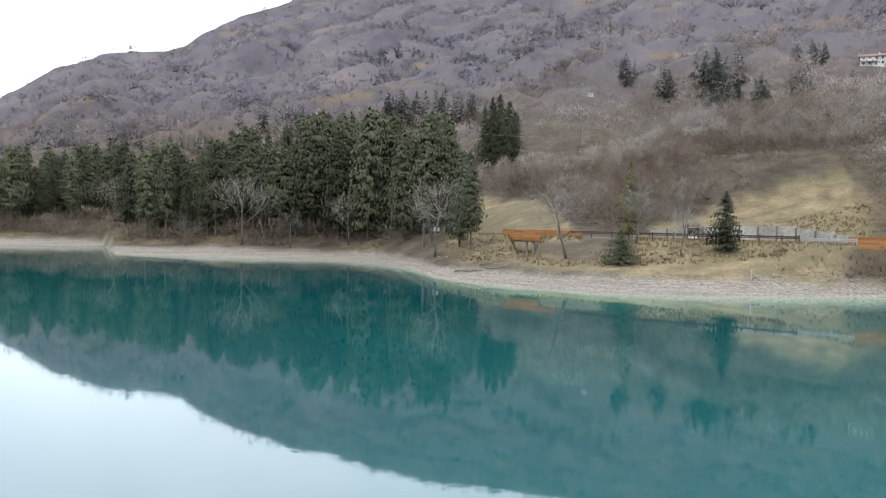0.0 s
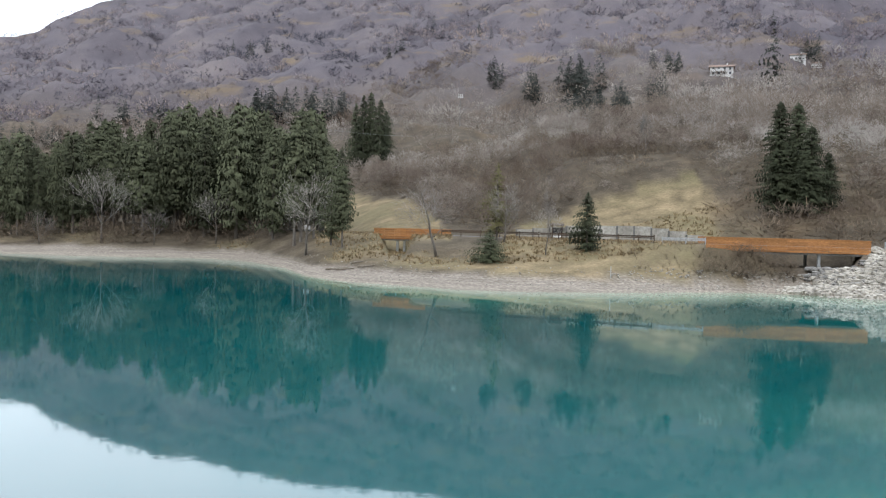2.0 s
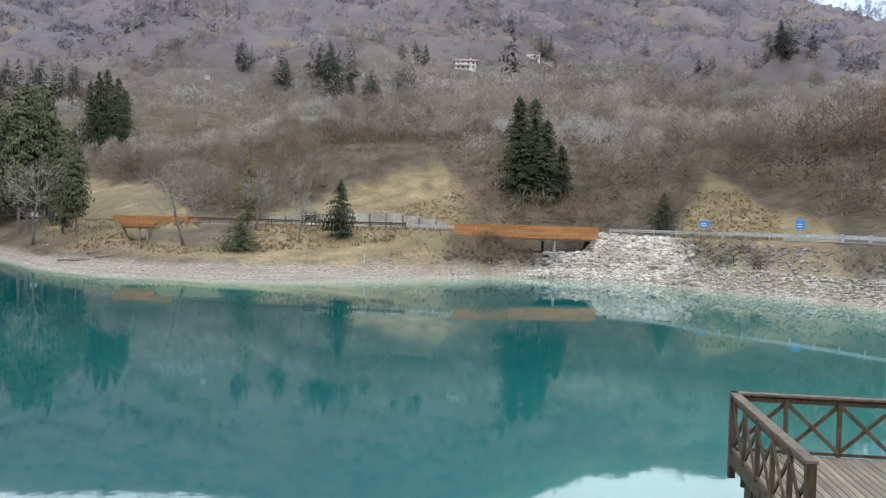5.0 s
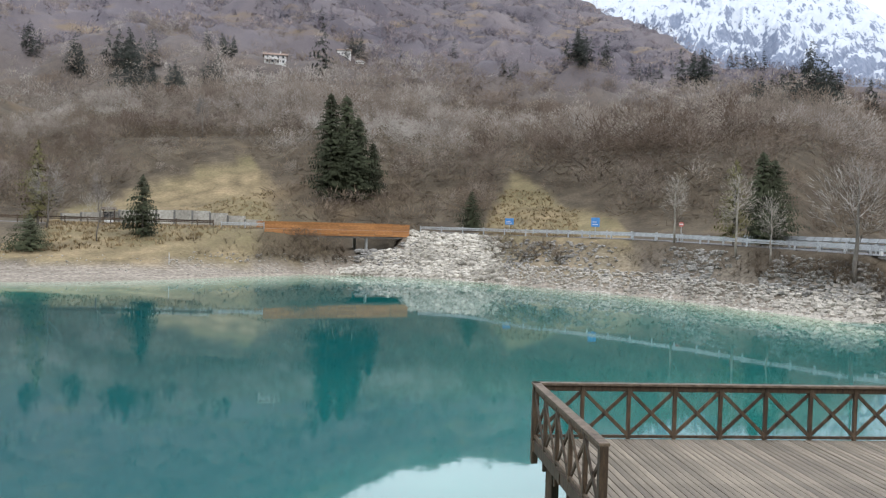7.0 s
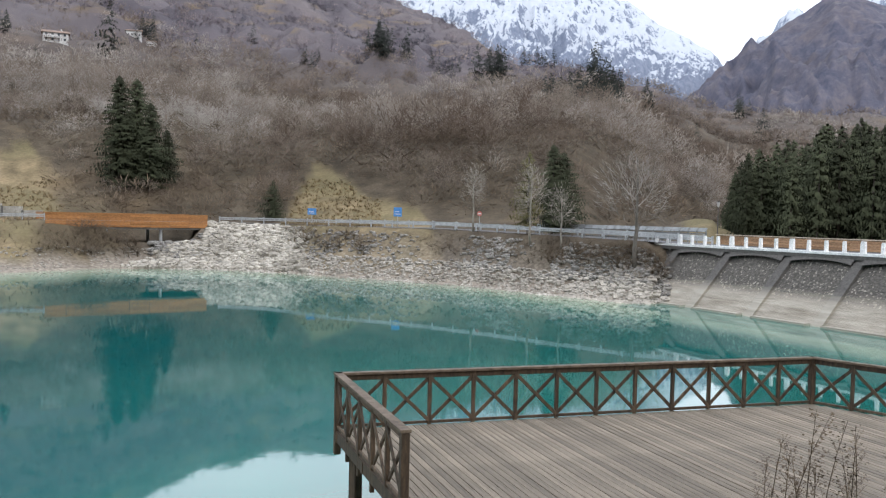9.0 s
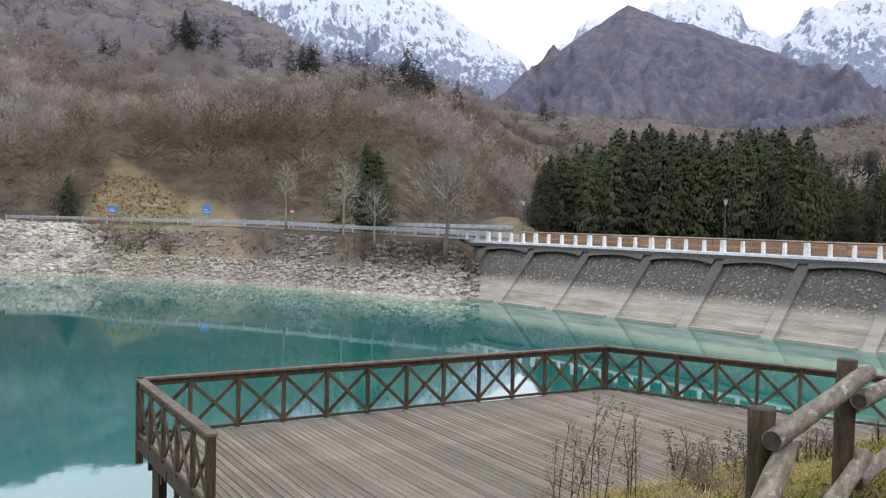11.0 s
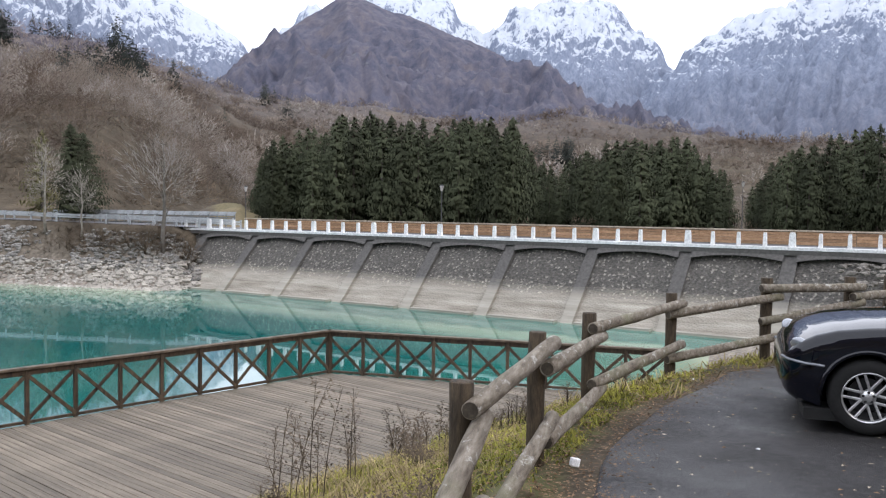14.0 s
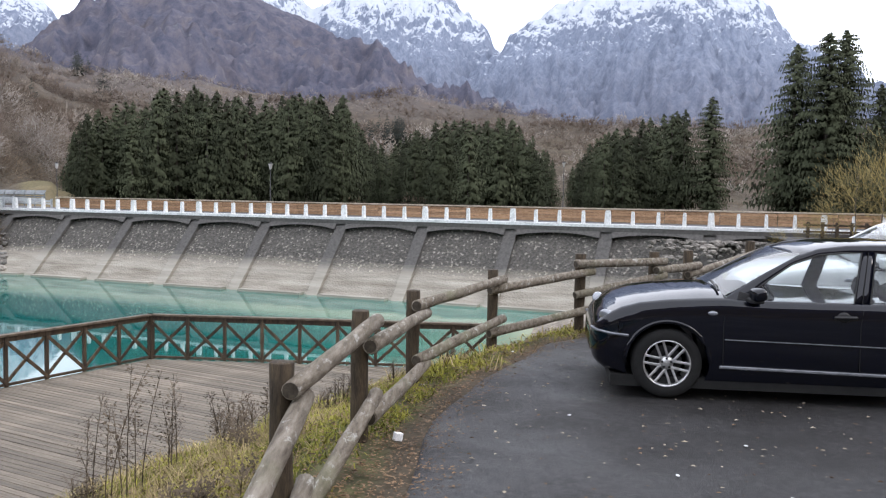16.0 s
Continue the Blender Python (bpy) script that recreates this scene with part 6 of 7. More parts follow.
    put("rear_bench", beam(bmesh.new(), (-2.75, -0.55, 0.75), (-2.75, 0.55, 0.75), 0.18, 0.55, bevel=0.05), SEATCLOTH)
    return car


HEAD = 7.0
cf, cl = Vector((math.sin(radians(HEAD)), math.cos(radians(HEAD)), 0)), Vector((-math.cos(radians(HEAD)), math.sin(radians(HEAD)), 0))
car_at = Vector((7.73, -2.17, LOT_Z + 0.012)) - cl * 0.86
make_car("dark navy hatchback parked on the asphalt lot", pose(*car_at, 0, 0, 90 - HEAD), NAVY, "navy_body")
far_at = car_at - cl * 2.5 - cf * 1.95
make_car("white car parked beyond the navy hatchback", pose(*far_at, 0, 0, 90 - HEAD) @ Matrix.Diagonal((1.05, 1.02, 1.13, 1)), WHITEPAINT, "white_body")


# ---------------------------------------------------------------- bank by the fence: grass, weeds, leaves, litter
def blades(n, seed, x0, x1, d0, d1, h0, h1, w):
    """Bent grass blades on the slope below the lot's edge, as loose triangles."""
    rng = np.random.RandomState(seed)
    x, d = rng.uniform(x0, x1, n), rng.uniform(d0, d1, n)
    y = curve(BANKTOP, x) + d
    z = land(x, y)[0]
    keep = (z > 0.05) & ~((z < DECK_Z + 0.02) & (x > 10.5))
    clump = fbm(x / 0.35, y / 0.35, 2, seed)
    bed = fbm(x / 1.1, y / 1.1, 2, 70 + seed % 3)
    keep &= clump + 0.8 * bed + rng.uniform(-0.6, 0.6, n) > (-0.15 if h1 < 0.1 else 0.2)
    x, y, z, n = x[keep], y[keep], z[keep], int(keep.sum())
    h, a, lean = rng.uniform(h0, h1, n), rng.uniform(0, 6.283, n), rng.uniform(1.1, 2.4, n)
    ca, sa = np.cos(a), np.sin(a)
    base = np.stack([x, y, z - 0.01], 1)
    side = np.stack([-sa, ca, 0 * a], 1) * w
    mid = base + np.stack([ca * lean * h * 0.35, sa * lean * h * 0.35, h * 0.75], 1)
    tip = base + np.stack([ca * lean * h, sa * lean * h, h * (1 - 0.4 * lean)], 1)
    v = np.stack([base - side, base + side, mid + side * 0.6, base - side, mid + side * 0.6, mid - side * 0.6, mid - side * 0.6, mid + side * 0.6, tip], 1)
    return v.reshape(-1, 3)


def grass_field(name, label, mat, *spec):
    v = np.concatenate([blades(*s) for s in spec])
    return tagged(new(name, np_mesh(name, v, np.arange(len(v)).reshape(-1, 3), mat, smooth=False)), label, "grass", kind="stuff")


GREENBLADE = speckled("green_grass_blade", (0.05, 0.062, 0.01), (0.43, 0.395, 0.075), 1.6, 6, 0.85, 0, spec=0.2, per_island=0.4, world_space=True)
DRYBLADE = speckled("straw_grass_blade", (0.12, 0.085, 0.04), (0.42, 0.33, 0.17), 2.2, 5, 0.85, 0, spec=0.2, per_island=0.35, world_space=True)
grass_field("bank_grass", "tufted yellow-green grass on the bank below the fence", GREENBLADE, (62000, 1, 1.5, 13, 0.05, 3.4, 0.02, 0.09, 0.006), (9000, 11, 1.5, 13, 0.3, 3.6, 0.07, 0.17, 0.006), (6000, 2, 9, 17, -0.2, 6, 0.05, 0.18, 0.008))
grass_field("straw_grass", "pale dry straw among the bank's grass", DRYBLADE, (9000, 3, 1.5, 13, 0.4, 4.2, 0.05, 0.2, 0.0045), (7000, 13, 3.5, 9, 0.9, 3.4, 0.08, 0.24, 0.005), (3500, 4, 9, 17, -0.2, 6, 0.08, 0.24, 0.008))


def leaf_scatter(name, label, mat, n, seed, d0, d1, x0, x1, s0, s1, flat=True):
    rng = np.random.RandomState(seed)
    x = rng.uniform(x0, x1, n)
    y = curve(BANKTOP, x) + d0 + (d1 - d0) * rng.beta(2.2, 2.8, n) if flat else curve(BANKTOP, x) + rng.uniform(d0, d1, n)
    z = np.maximum(land(x, y)[0], np.where(y < curve(BANKTOP, x) - 0.2, LOT_Z, -9)) + rng.uniform(0.012, 0.03 if flat or d1 < 0 else 0.075, n)
    s, a = rng.uniform(s0, s1, n), rng.uniform(0, 6.283, n)
    ca, sa = np.cos(a) * s, np.sin(a) * s
    p = np.stack([x, y, z], 1)
    lift = rng.uniform(0, 0.45, n) * s
    e1, e2 = np.stack([ca, sa, 0 * s], 1), np.stack([-sa * 0.55, ca * 0.55, lift], 1)
    e3 = np.stack([sa * 0.55, -ca * 0.55, lift * 0.8], 1)
    v = np.stack([p - e1, p + e2, p + e1, p - e1, p + e1, p + e3], 1).reshape(-1, 3)
    return tagged(new(name, np_mesh(name, v, np.arange(len(v)).reshape(-1, 3), mat, smooth=False)), label, "leaves", kind="stuff")


LEAF = speckled("dead_leaf", (0.07, 0.043, 0.025), (0.26, 0.16, 0.086), 3, 20, 0.8, 0, per_island=0.6, world_space=True)
PALELEAF = speckled("pale_dead_leaf", (0.3, 0.24, 0.16), (0.5, 0.44, 0.35), 2, 20, 0.8, 0, per_island=0.4, world_space=True)
leaf_scatter("fallen_leaves", "brown fallen leaves along the asphalt edge", LEAF, 6500, 6, 0.4, -0.7, 2, 14, 0.007, 0.022)
leaf_scatter("fallen_leaves_bank", "brown fallen leaves in the bank's grass", LEAF, 9500, 7, -0.1, 2.6, 2, 13, 0.009, 0.027, False)
leaf_scatter("strewn_leaves", "a few pale leaves strewn over the lot", PALELEAF, 620, 8, -0.4, -7, 3, 13, 0.008, 0.026, False)
leaf_scatter("lot_leaves", "small brown leaves strewn over the damp lot", LEAF, 800, 9, -0.3, -7.5, 2.5, 13, 0.006, 0.024, False)


def make_weed(at, h, seed, mat):
    rng = random.Random(seed)
    w = thing("dry_weed", "dark withered weed stalks on the grassy bank", "weed", at, rng.uniform(0, 360), "withered weeds below the fence")
    for k in range(rng.randint(2, 4)):
        a, bend = rng.uniform(0, 6.28), rng.uniform(0.03, 0.28)
        hh = h * rng.uniform(0.55, 1.0)
        base = Vector((rng.uniform(-0.1, 0.1), rng.uniform(-0.1, 0.1), -0.02))
        pts = [base + Vector((math.cos(a) * bend * hh * t * t, math.sin(a) * bend * hh * t * t, hh * t)) for t in (0, 0.25, 0.5, 0.75, 1)]
        bm = tube(bmesh.new(), pts, [0.006, 0.005, 0.004, 0.003, 0.0015], 5)
        stem = part("stalk", bm, mat, w)
        out = Tris()
        for j in range(40):
            t = rng.uniform(0.25, 1.0)
            i = min(3, int(t * 4))
            p = pts[i].lerp(pts[i + 1], t * 4 - i)
            b = rng.uniform(0, 6.28)
            L = rng.uniform(0.05, 0.2) * (1.25 - t) + 0.03
            q = p + Vector((math.cos(b) * L, math.sin(b) * L, L * rng.uniform(0.2, 1.3)))
            s = Vector((-math.sin(b), math.cos(b), 0)) * 0.0028
            out.add(p - s, p + s, q)
            for _ in range(2):
                c = p.lerp(q, rng.uniform(0.5, 1.0))
                r = rng.uniform(0.006, 0.017)
                out.add(c + Vector((r, 0, 0)), c + Vector((-r * 0.5, r, r * 0.4)), c + Vector((-r * 0.3, -r * 0.6, r)))
        part("seed_head", out.mesh("seed_head", mat), mat, stem)
    return w


WEED = speckled("withered_stalk", (0.05, 0.036, 0.024), (0.13, 0.096, 0.062), 3, 20, 0.9, 0, per_object=0.3)
for k, (x, y, h) in enumerate(((6.85, 2.5, 1.05), (6.75, 2.62, 0.8), (6.98, 2.42, 0.95), (7.95, 2.4, 0.75), (8.1, 2.5, 0.6), (9.8, 2.3, 0.6), (10.0, 2.45, 0.5), (6.1, 2.35, 0.4), (5.7, 2.45, 0.42), (6.4, 2.6, 0.35), (8.9, 1.9, 0.42), (8.6, 2.0, 0.4), (9.3, 1.75, 0.4), (12.5, -0.3, 0.6))):
    make_weed((x, y, height(x, y)), h * 1.25, 50 + k, WEED)
weed_rng = random.Random(77)
for k in range(11):
    x = weed_rng.uniform(4.6, 10.2)
    y = float(curve(BANKTOP, x)) + weed_rng.uniform(0.75, 2.3)
    make_weed((x, y, height(x, y)), weed_rng.uniform(0.22, 0.55), 90 + k, WEED)


def crumple(name, label, at, size, seed, mat, category="litter"):
    bm = bmesh.new()
    bmesh.ops.create_icosphere(bm, subdivisions=2, radius=1)
    rng = random.Random(seed)
    for v in bm.verts:
        v.co = v.co * rng.uniform(0.65, 1.15)
        v.co = Vector((v.co.x * size[0], v.co.y * size[1], max(v.co.z, -0.6) * size[2] + 0.6 * size[2]))
    ob = part(name, bm, mat)
    ob.matrix_world = pose(*at, 0, 0, rng.uniform(0, 360))
    return tagged(ob, label, category)


PAPER = speckled("white_paper", (0.66, 0.66, 0.66), (0.82, 0.82, 0.82), 9, 60, 0.8, 0.3, 0.003)
crumple("crumpled_paper", "crumpled white paper on the asphalt", (4.72, -0.78, LOT_Z + 0.015), (0.11, 0.07, 0.03), 3, PAPER)
bm = box(bmesh.new(), (-0.022, -0.033, 0), (0.022, 0.033, 0.06), 0.004)
ob = part("paper_packet", bm, PAPER)
ob.matrix_world = pose(6.33, 0.2, LOT_Z + 0.0, 12, 0, 30)
tagged(ob, "small crumpled white packet at the asphalt edge", "litter")
for k, (x, y) in enumerate(((8.4, 0.06), (9.9, -0.95), (5.6, -1.7), (6.3, -2.4), (7.1, -1.2), (5.2, -2.3), (8.2, 2.6))):
    crumple("paper_scrap", "small pale scrap on the ground", (x, y, max(height(x, y), LOT_Z if k not in (0, 6) else -9, DECK_Z if k == 6 else -9) + 0.012), (0.02, 0.013, 0.006), 20 + k, PAPER)


# ---------------------------------------------------------------- stone revetments
def stone_variant(seed, blocky=0.35):
    """A small angular stone of about thirty triangles, one unit across."""
    bm = bmesh.new()
    bmesh.ops.create_icosphere(bm, subdivisions=1, radius=0.5)
    rng = random.Random(seed)
    for v in bm.verts:
        c = v.co.normalized()
        m = max(abs(c.x), abs(c.y), abs(c.z))
        v.co = (c * 0.5 * (1 - blocky) + c / m * 0.42 * blocky) * rng.uniform(0.9, 1.08)
    bmesh.ops.triangulate(bm, faces=bm.faces)
    bm.verts.ensure_lookup_table()
    tris = np.array([[tuple(v.co) for v in f.verts] for f in bm.faces], np.float32)
    bm.free()
    return tris


STONES = [stone_variant(k, 0.3 + 0.12 * (k % 4)) for k in range(7)]


def stones_array(rows, seed):
    """rows: x, y, z, size, flatness. Each stone turned at random."""
    rng = np.random.RandomState(seed)
    out = []
    for x, y, z, size, flat in rows:
        v = STONES[rng.randint(len(STONES))] * np.array([1.25, 0.9, flat]) * size
        a, t = rng.uniform(0, 6.283), rng.uniform(-0.35, 0.35)
        c, s = math.cos(a), math.sin(a)
        ct, st = math.cos(t), math.sin(t)
        v = v @ np.array([[1, 0, 0], [0, ct, st], [0, -st, ct]]).T @ np.array([[c, s, 0], [-s, c, 0], [0, 0, 1]])
        out.append(v + np.array([x, y, z]))
    return np.concatenate(out).reshape(-1, 3)


def rubble(name, label, mat, rows, seed):
    v = stones_array(rows, seed)
    return tagged(new(name, np_mesh(name, v, np.arange(len(v)).reshape(-1, 3), mat, smooth=False)), label, "stones", kind="stuff")


def bank_rows(az0, az1, n, seed, s0, s1, f0=0.0, f1=1.0, keep=None):
    """Stones between the waterline (0) and the road's edge (1)."""
    rng = np.random.RandomState(seed)
    az, f = rng.uniform(az0, az1, n), rng.uniform(f0, f1, n)
    r = curve(SHORE, az) * (1 - f) + (curve(ROADSIDE, az) - 0.6) * f
    x, y = np.sin(np.radians(az)) * r, np.cos(np.radians(az)) * r
    z = land(x, y)[0]
    size = rng.uniform(s0, s1, n) * rng.uniform(0.7, 1.3, n)
    ok = np.ones(n, bool) if keep is None else keep(x, y, az, f, rng)
    return np.stack([x, y, z + size * 0.12, size, rng.uniform(0.5, 0.85, n)], 1)[ok]


PALESTONE = speckled("pale_limestone_rubble", (0.235, 0.215, 0.18), (0.44, 0.41, 0.355), 0.25, 5, 0.9, 0.5, 0.03, per_island=0.35, world_space=True)
GREYSTONE = speckled("grey_rubble", (0.12, 0.114, 0.104), (0.33, 0.315, 0.29), 0.2, 5, 0.9, 0.5, 0.03, per_island=0.4, world_space=True)
SHORESTONE = speckled("bleached_shore_stone", (0.23, 0.21, 0.18), (0.42, 0.39, 0.345), 0.3, 5, 0.9, 0.5, 0.03, per_island=0.3, world_space=True)
heap = lambda x, y, az, f, rng: (az > 33.0 - 5.6 * (1 - f) ** 1.3 + rng.normal(0, 0.35, len(x))) & (az < 38.6 + 0.9 * fbm(x / 3, y / 3, 2, 4) + rng.normal(0, 0.5, len(x))) & ((az > 32.6) | (f < 0.62))
rubble("pale_rubble_bank", "pale limestone blocks piled below the road beside the bridge", PALESTONE, bank_rows(27.5, 40.5, 3300, 1, 0.3, 0.85, 0.0, 1.0, heap), 1)
rubble("dark_rubble_bank", "grey broken rock below the bridge", GREYSTONE, bank_rows(29.2, 33.6, 420, 2, 0.25, 0.6, 0.1, 0.75), 2)
patchy = lambda x, y, az, f, rng: (fbm(x / 5, y / 5, 3, 9) + rng.uniform(-0.5, 0.5, len(x))) > -0.1
rubble("grey_rubble_bank", "grey rubble scattered over the brown road bank", GREYSTONE, bank_rows(39, 63.0, 2600, 3, 0.16, 0.46, 0.3, 0.98, patchy), 3)
rubble("shore_rubble", "bleached rubble along the waterline", SHORESTONE, bank_rows(30, 62.8, 3600, 4, 0.16, 0.42, -0.12, 0.42), 4)
rubble("beach_stones", "small pale stones strewn on the beach", SHORESTONE, bank_rows(18.5, 31, 420, 5, 0.1, 0.26, 0.05, 0.5), 5)
rubble("point_stones", "scattered stones on the grassy point's beach", SHORESTONE, bank_rows(-3, 18, 200, 6, 0.08, 0.22, 0.1, 0.42), 6)


def laid_stones():
    """The squared blocks next to the dam, laid in rough courses, each a piece of its own."""
    rng = random.Random(17)
    wall = thing("stone_revetment", "squared grey-tan stone blocks laid on the bank beside the dam", "revetment", tuple(dam_at(-2, 0, 0)), kind="structure")
    meshes, pales = [], []
    for k in range(6):
        bm = bmesh.new()
        bmesh.ops.create_cube(bm, size=1.0)
        bmesh.ops.bevel(bm, geom=bm.edges[:], offset=0.13, segments=1, affect="EDGES")
        r = random.Random(k)
        for v in bm.verts:
            v.co += Vector((r.uniform(-1, 1), r.uniform(-1, 1), r.uniform(-1, 1))) * 0.07
        me = bpy.data.meshes.new("stone")
        bm.to_mesh(me)
        bm.free()
        me.materials.append(STONE if k % 2 else DARKSTONE)
        meshes.append(me)
        pale = me.copy()
        pale.materials[0] = PALEBLOCK
        pales.append(pale)
    count = 0
    for row in range(13):
        f = -0.1 + row * 0.06
        az = 56.5 + (row % 2) * 0.3 + 0.28 * row * (row > 5)
        while az < 62.85 and count < 300:
            g = f + rng.uniform(-0.025, 0.025)
            r = float(curve(SHORE, az)) * (1 - g) + (float(curve(ROADSIDE, az)) - 0.6) * g
            w = rng.uniform(0.3, 0.85)
            x, y = math.sin(radians(az)) * r, math.cos(radians(az)) * r
            ob = new("stone", rng.choice(pales if g < 0.34 + rng.uniform(-0.06, 0.06) else meshes))
            ob.parent = wall
            ob.matrix_parent_inverse = wall.matrix_world.inverted()
            ob.matrix_basis = pose(x, y, height(x, y) + 0.01, rng.uniform(-7, 7), 31 + rng.uniform(-8, 8), -az - 90 + rng.uniform(-14, 14)) @ Matrix.Diagonal((0.44 * rng.uniform(0.8, 1.15), w, 0.24, 1))
            az += math.degrees((w + 0.05) / r)
            count += 1


laid_stones()
abut = []
ab_rng = random.Random(2)
for k in range(620):
    s, o = ab_rng.uniform(39, 49), ab_rng.uniform(-4.5, 3.2)
    p = dam_at(s, o, 0)
    zz = height(p.x, p.y)
    if zz > -0.4:
        abut.append((p.x, p.y, max(zz, min(3.4, 0.6 + (o + 4.5) * 0.42)) + 0.05, ab_rng.uniform(0.2, 0.45), 0.7))
ENDSTONE = speckled("brown_grey_boulder", (0.1, 0.09, 0.078), (0.23, 0.21, 0.185), 0.25, 5, 0.9, 0.5, 0.03, per_island=0.45, world_space=True)
rubble("abutment_rubble", "brown-grey boulders piled at the dam's end", ENDSTONE, abut, 8)
# dry grass and brush tufts on the rock bank and the point
SHRUB = [twig_tris(bare_skeleton(500 + k, 2, 8, 1.0, 0.0, 0.8, 3), 2.0).array() for k in range(4)]
rows = []
sr = np.random.RandomState(61)
for a0, a1, f0, f1, n, h0, h1 in ((38.2, 43, 0.45, 0.95, 46, 0.7, 1.8), (44, 62.6, 0.5, 0.97, 210, 0.35, 1.0), (55, 62.7, 0.55, 1.0, 150, 0.4, 1.2), (58, 62.7, 0.4, 0.75, 30, 0.3, 0.8), (24.8, 28.6, 0.28, 0.85, 85, 0.7, 1.6), (22.6, 27.5, 0.35, 0.8, 45, 0.5, 1.3), (18, 26, 0.4, 0.95, 60, 0.4, 1.1)):
    az, f = sr.uniform(a0, a1, n), sr.uniform(f0, f1, n)
    r = curve(SHORE, az) * (1 - f) + (curve(ROADSIDE, az) - 0.6) * f
    x, y = np.sin(np.radians(az)) * r, np.cos(np.radians(az)) * r
    rows.append(np.stack([x, y, land(x, y)[0] - 0.03, sr.uniform(h0, h1, n), sr.uniform(0.8, 1.3, n)], 1))
scatter("bank_brush", "brown leafless brush on the rock bank and beside the bridge", "shrubs", SHRUB, np.concatenate(rows), SCRUBTWIG, 6)


def tuft_field(name, label, mat, spans, seed):
    rng = np.random.RandomState(seed)
    out = []
    for a0, a1, r0, r1, n, h0, h1 in spans:
        az, q = rng.uniform(a0, a1, n), rng.uniform(0, 1, n)
        r = curve(SHORE, az) + r0 + q * (r1 - r0)
        x, y = np.sin(np.radians(az)) * r, np.cos(np.radians(az)) * r
        z, sand, grass, _ = land(x, y)
        ok = (z > 1.15) & (grass > rng.uniform(0.25, 0.9, n))
        for px, py, pz in zip(x[ok], y[ok], z[ok]):
            for _ in range(7):
                a, h = rng.uniform(0, 6.283), rng.uniform(h0, h1)
                c, s = math.cos(a), math.sin(a)
                bx, by = px + c * 0.12, py + s * 0.12
                out.append(((bx - s * 0.05, by + c * 0.05, pz - 0.05), (bx + s * 0.05, by - c * 0.05, pz - 0.05), (bx + c * h * 0.7, by + s * h * 0.7, pz + h)))
    v = np.array(out, np.float32).reshape(-1, 3)
    return tagged(new(name, np_mesh(name, v, np.arange(len(v)).reshape(-1, 3), mat, smooth=False)), label, "grass", kind="stuff")


TUFT = speckled("dry_tuft", (0.17, 0.128, 0.072), (0.32, 0.242, 0.145), 0.15, 2, 0.9, 0, spec=0.1, per_island=0.4, world_space=True)
tuft_field("dry_grass_tufts", "straw-coloured dry grass tufts on the point and slope", TUFT, ((-3, 27, 12, 40, 4200, 0.12, 0.36), (-20, -3, 8, 22, 900, 0.12, 0.34), (37, 44, 11, 38, 1100, 0.12, 0.34)), 14)


# ---------------------------------------------------------------- roadside furniture and buildings
def make_retaining_wall():
    w = thing("retaining_wall", "pale concrete panel wall behind the shore road", "wall", tuple(road_point(17, 7.2)))
    inv = w.matrix_world.inverted()
    az = np.arange(11.0, 23.2, 1.1)
    for a, b in zip(az, az[1:]):
        h = float(curve([(11, 1.0), (15, 1.7), (19, 1.85), (21, 1.5), (23.2, 0.7)], (a + b) / 2))
        p, q = road_point(a, 7.2), road_point(b, 7.2)
        bm = beam(bmesh.new(), p + Vector((0, 0, h / 2 - 0.3)), q + Vector((0, 0, h / 2 - 0.3)), 0.25, h + 0.6)
        bm.transform(inv)
        panel = part("wall_panel", bm, WALLCON, w)
        d = Vector((-p.x, -p.y, 0)).normalized()
        bm = beam(bmesh.new(), p + d * 0.17 - Vector((0, 0, 0.3)), p + d * 0.17 + Vector((0, 0, h + 0.02)), 0.16, 0.2)
        bm.transform(inv)
        part("pilaster", bm, CONCRETE, panel)


make_retaining_wall()


def make_notice_shelter(at, turn):
    s = thing("notice_shelter", "small dark timber shelter with a pale board beside the road", "shelter", at, turn)
    for x in (-0.6, 0.6):
        part("post", beam(bmesh.new(), (x, 0, -0.3), (x, 0, 1.7), 0.12, 0.12, (0, 1, 0), 0.01), RAILWOOD, s)
    part("board", box(bmesh.new(), (-0.55, -0.04, 0.6), (0.55, 0.04, 1.4), 0.01), TRIM, s, "dark notice board")
    part("base_panel", box(bmesh.new(), (-0.5, -0.03, 0.15), (0.5, 0.03, 0.5), 0.01), WHITE, s, "white base panel")
    for y in (-0.32, 0.32):
        part("roof_slope", beam(bmesh.new(), (-0.85, y, 1.78), (0.85, y, 1.78), 0.7, 0.05, (0, y * 1.2, 1)), RAILWOOD, s)


kp = road_point(13.7, 6.0)
make_notice_shelter(tuple(kp), -13.7)
BLUE = speckled("blue_sign_face", (0.05, 0.2, 0.5), (0.07, 0.26, 0.58), 3, 20, 0.5, 0.05, 0.002)
RED = speckled("red_sign_face", (0.4, 0.12, 0.1), (0.5, 0.16, 0.13), 3, 20, 0.5, 0.05, 0.002)


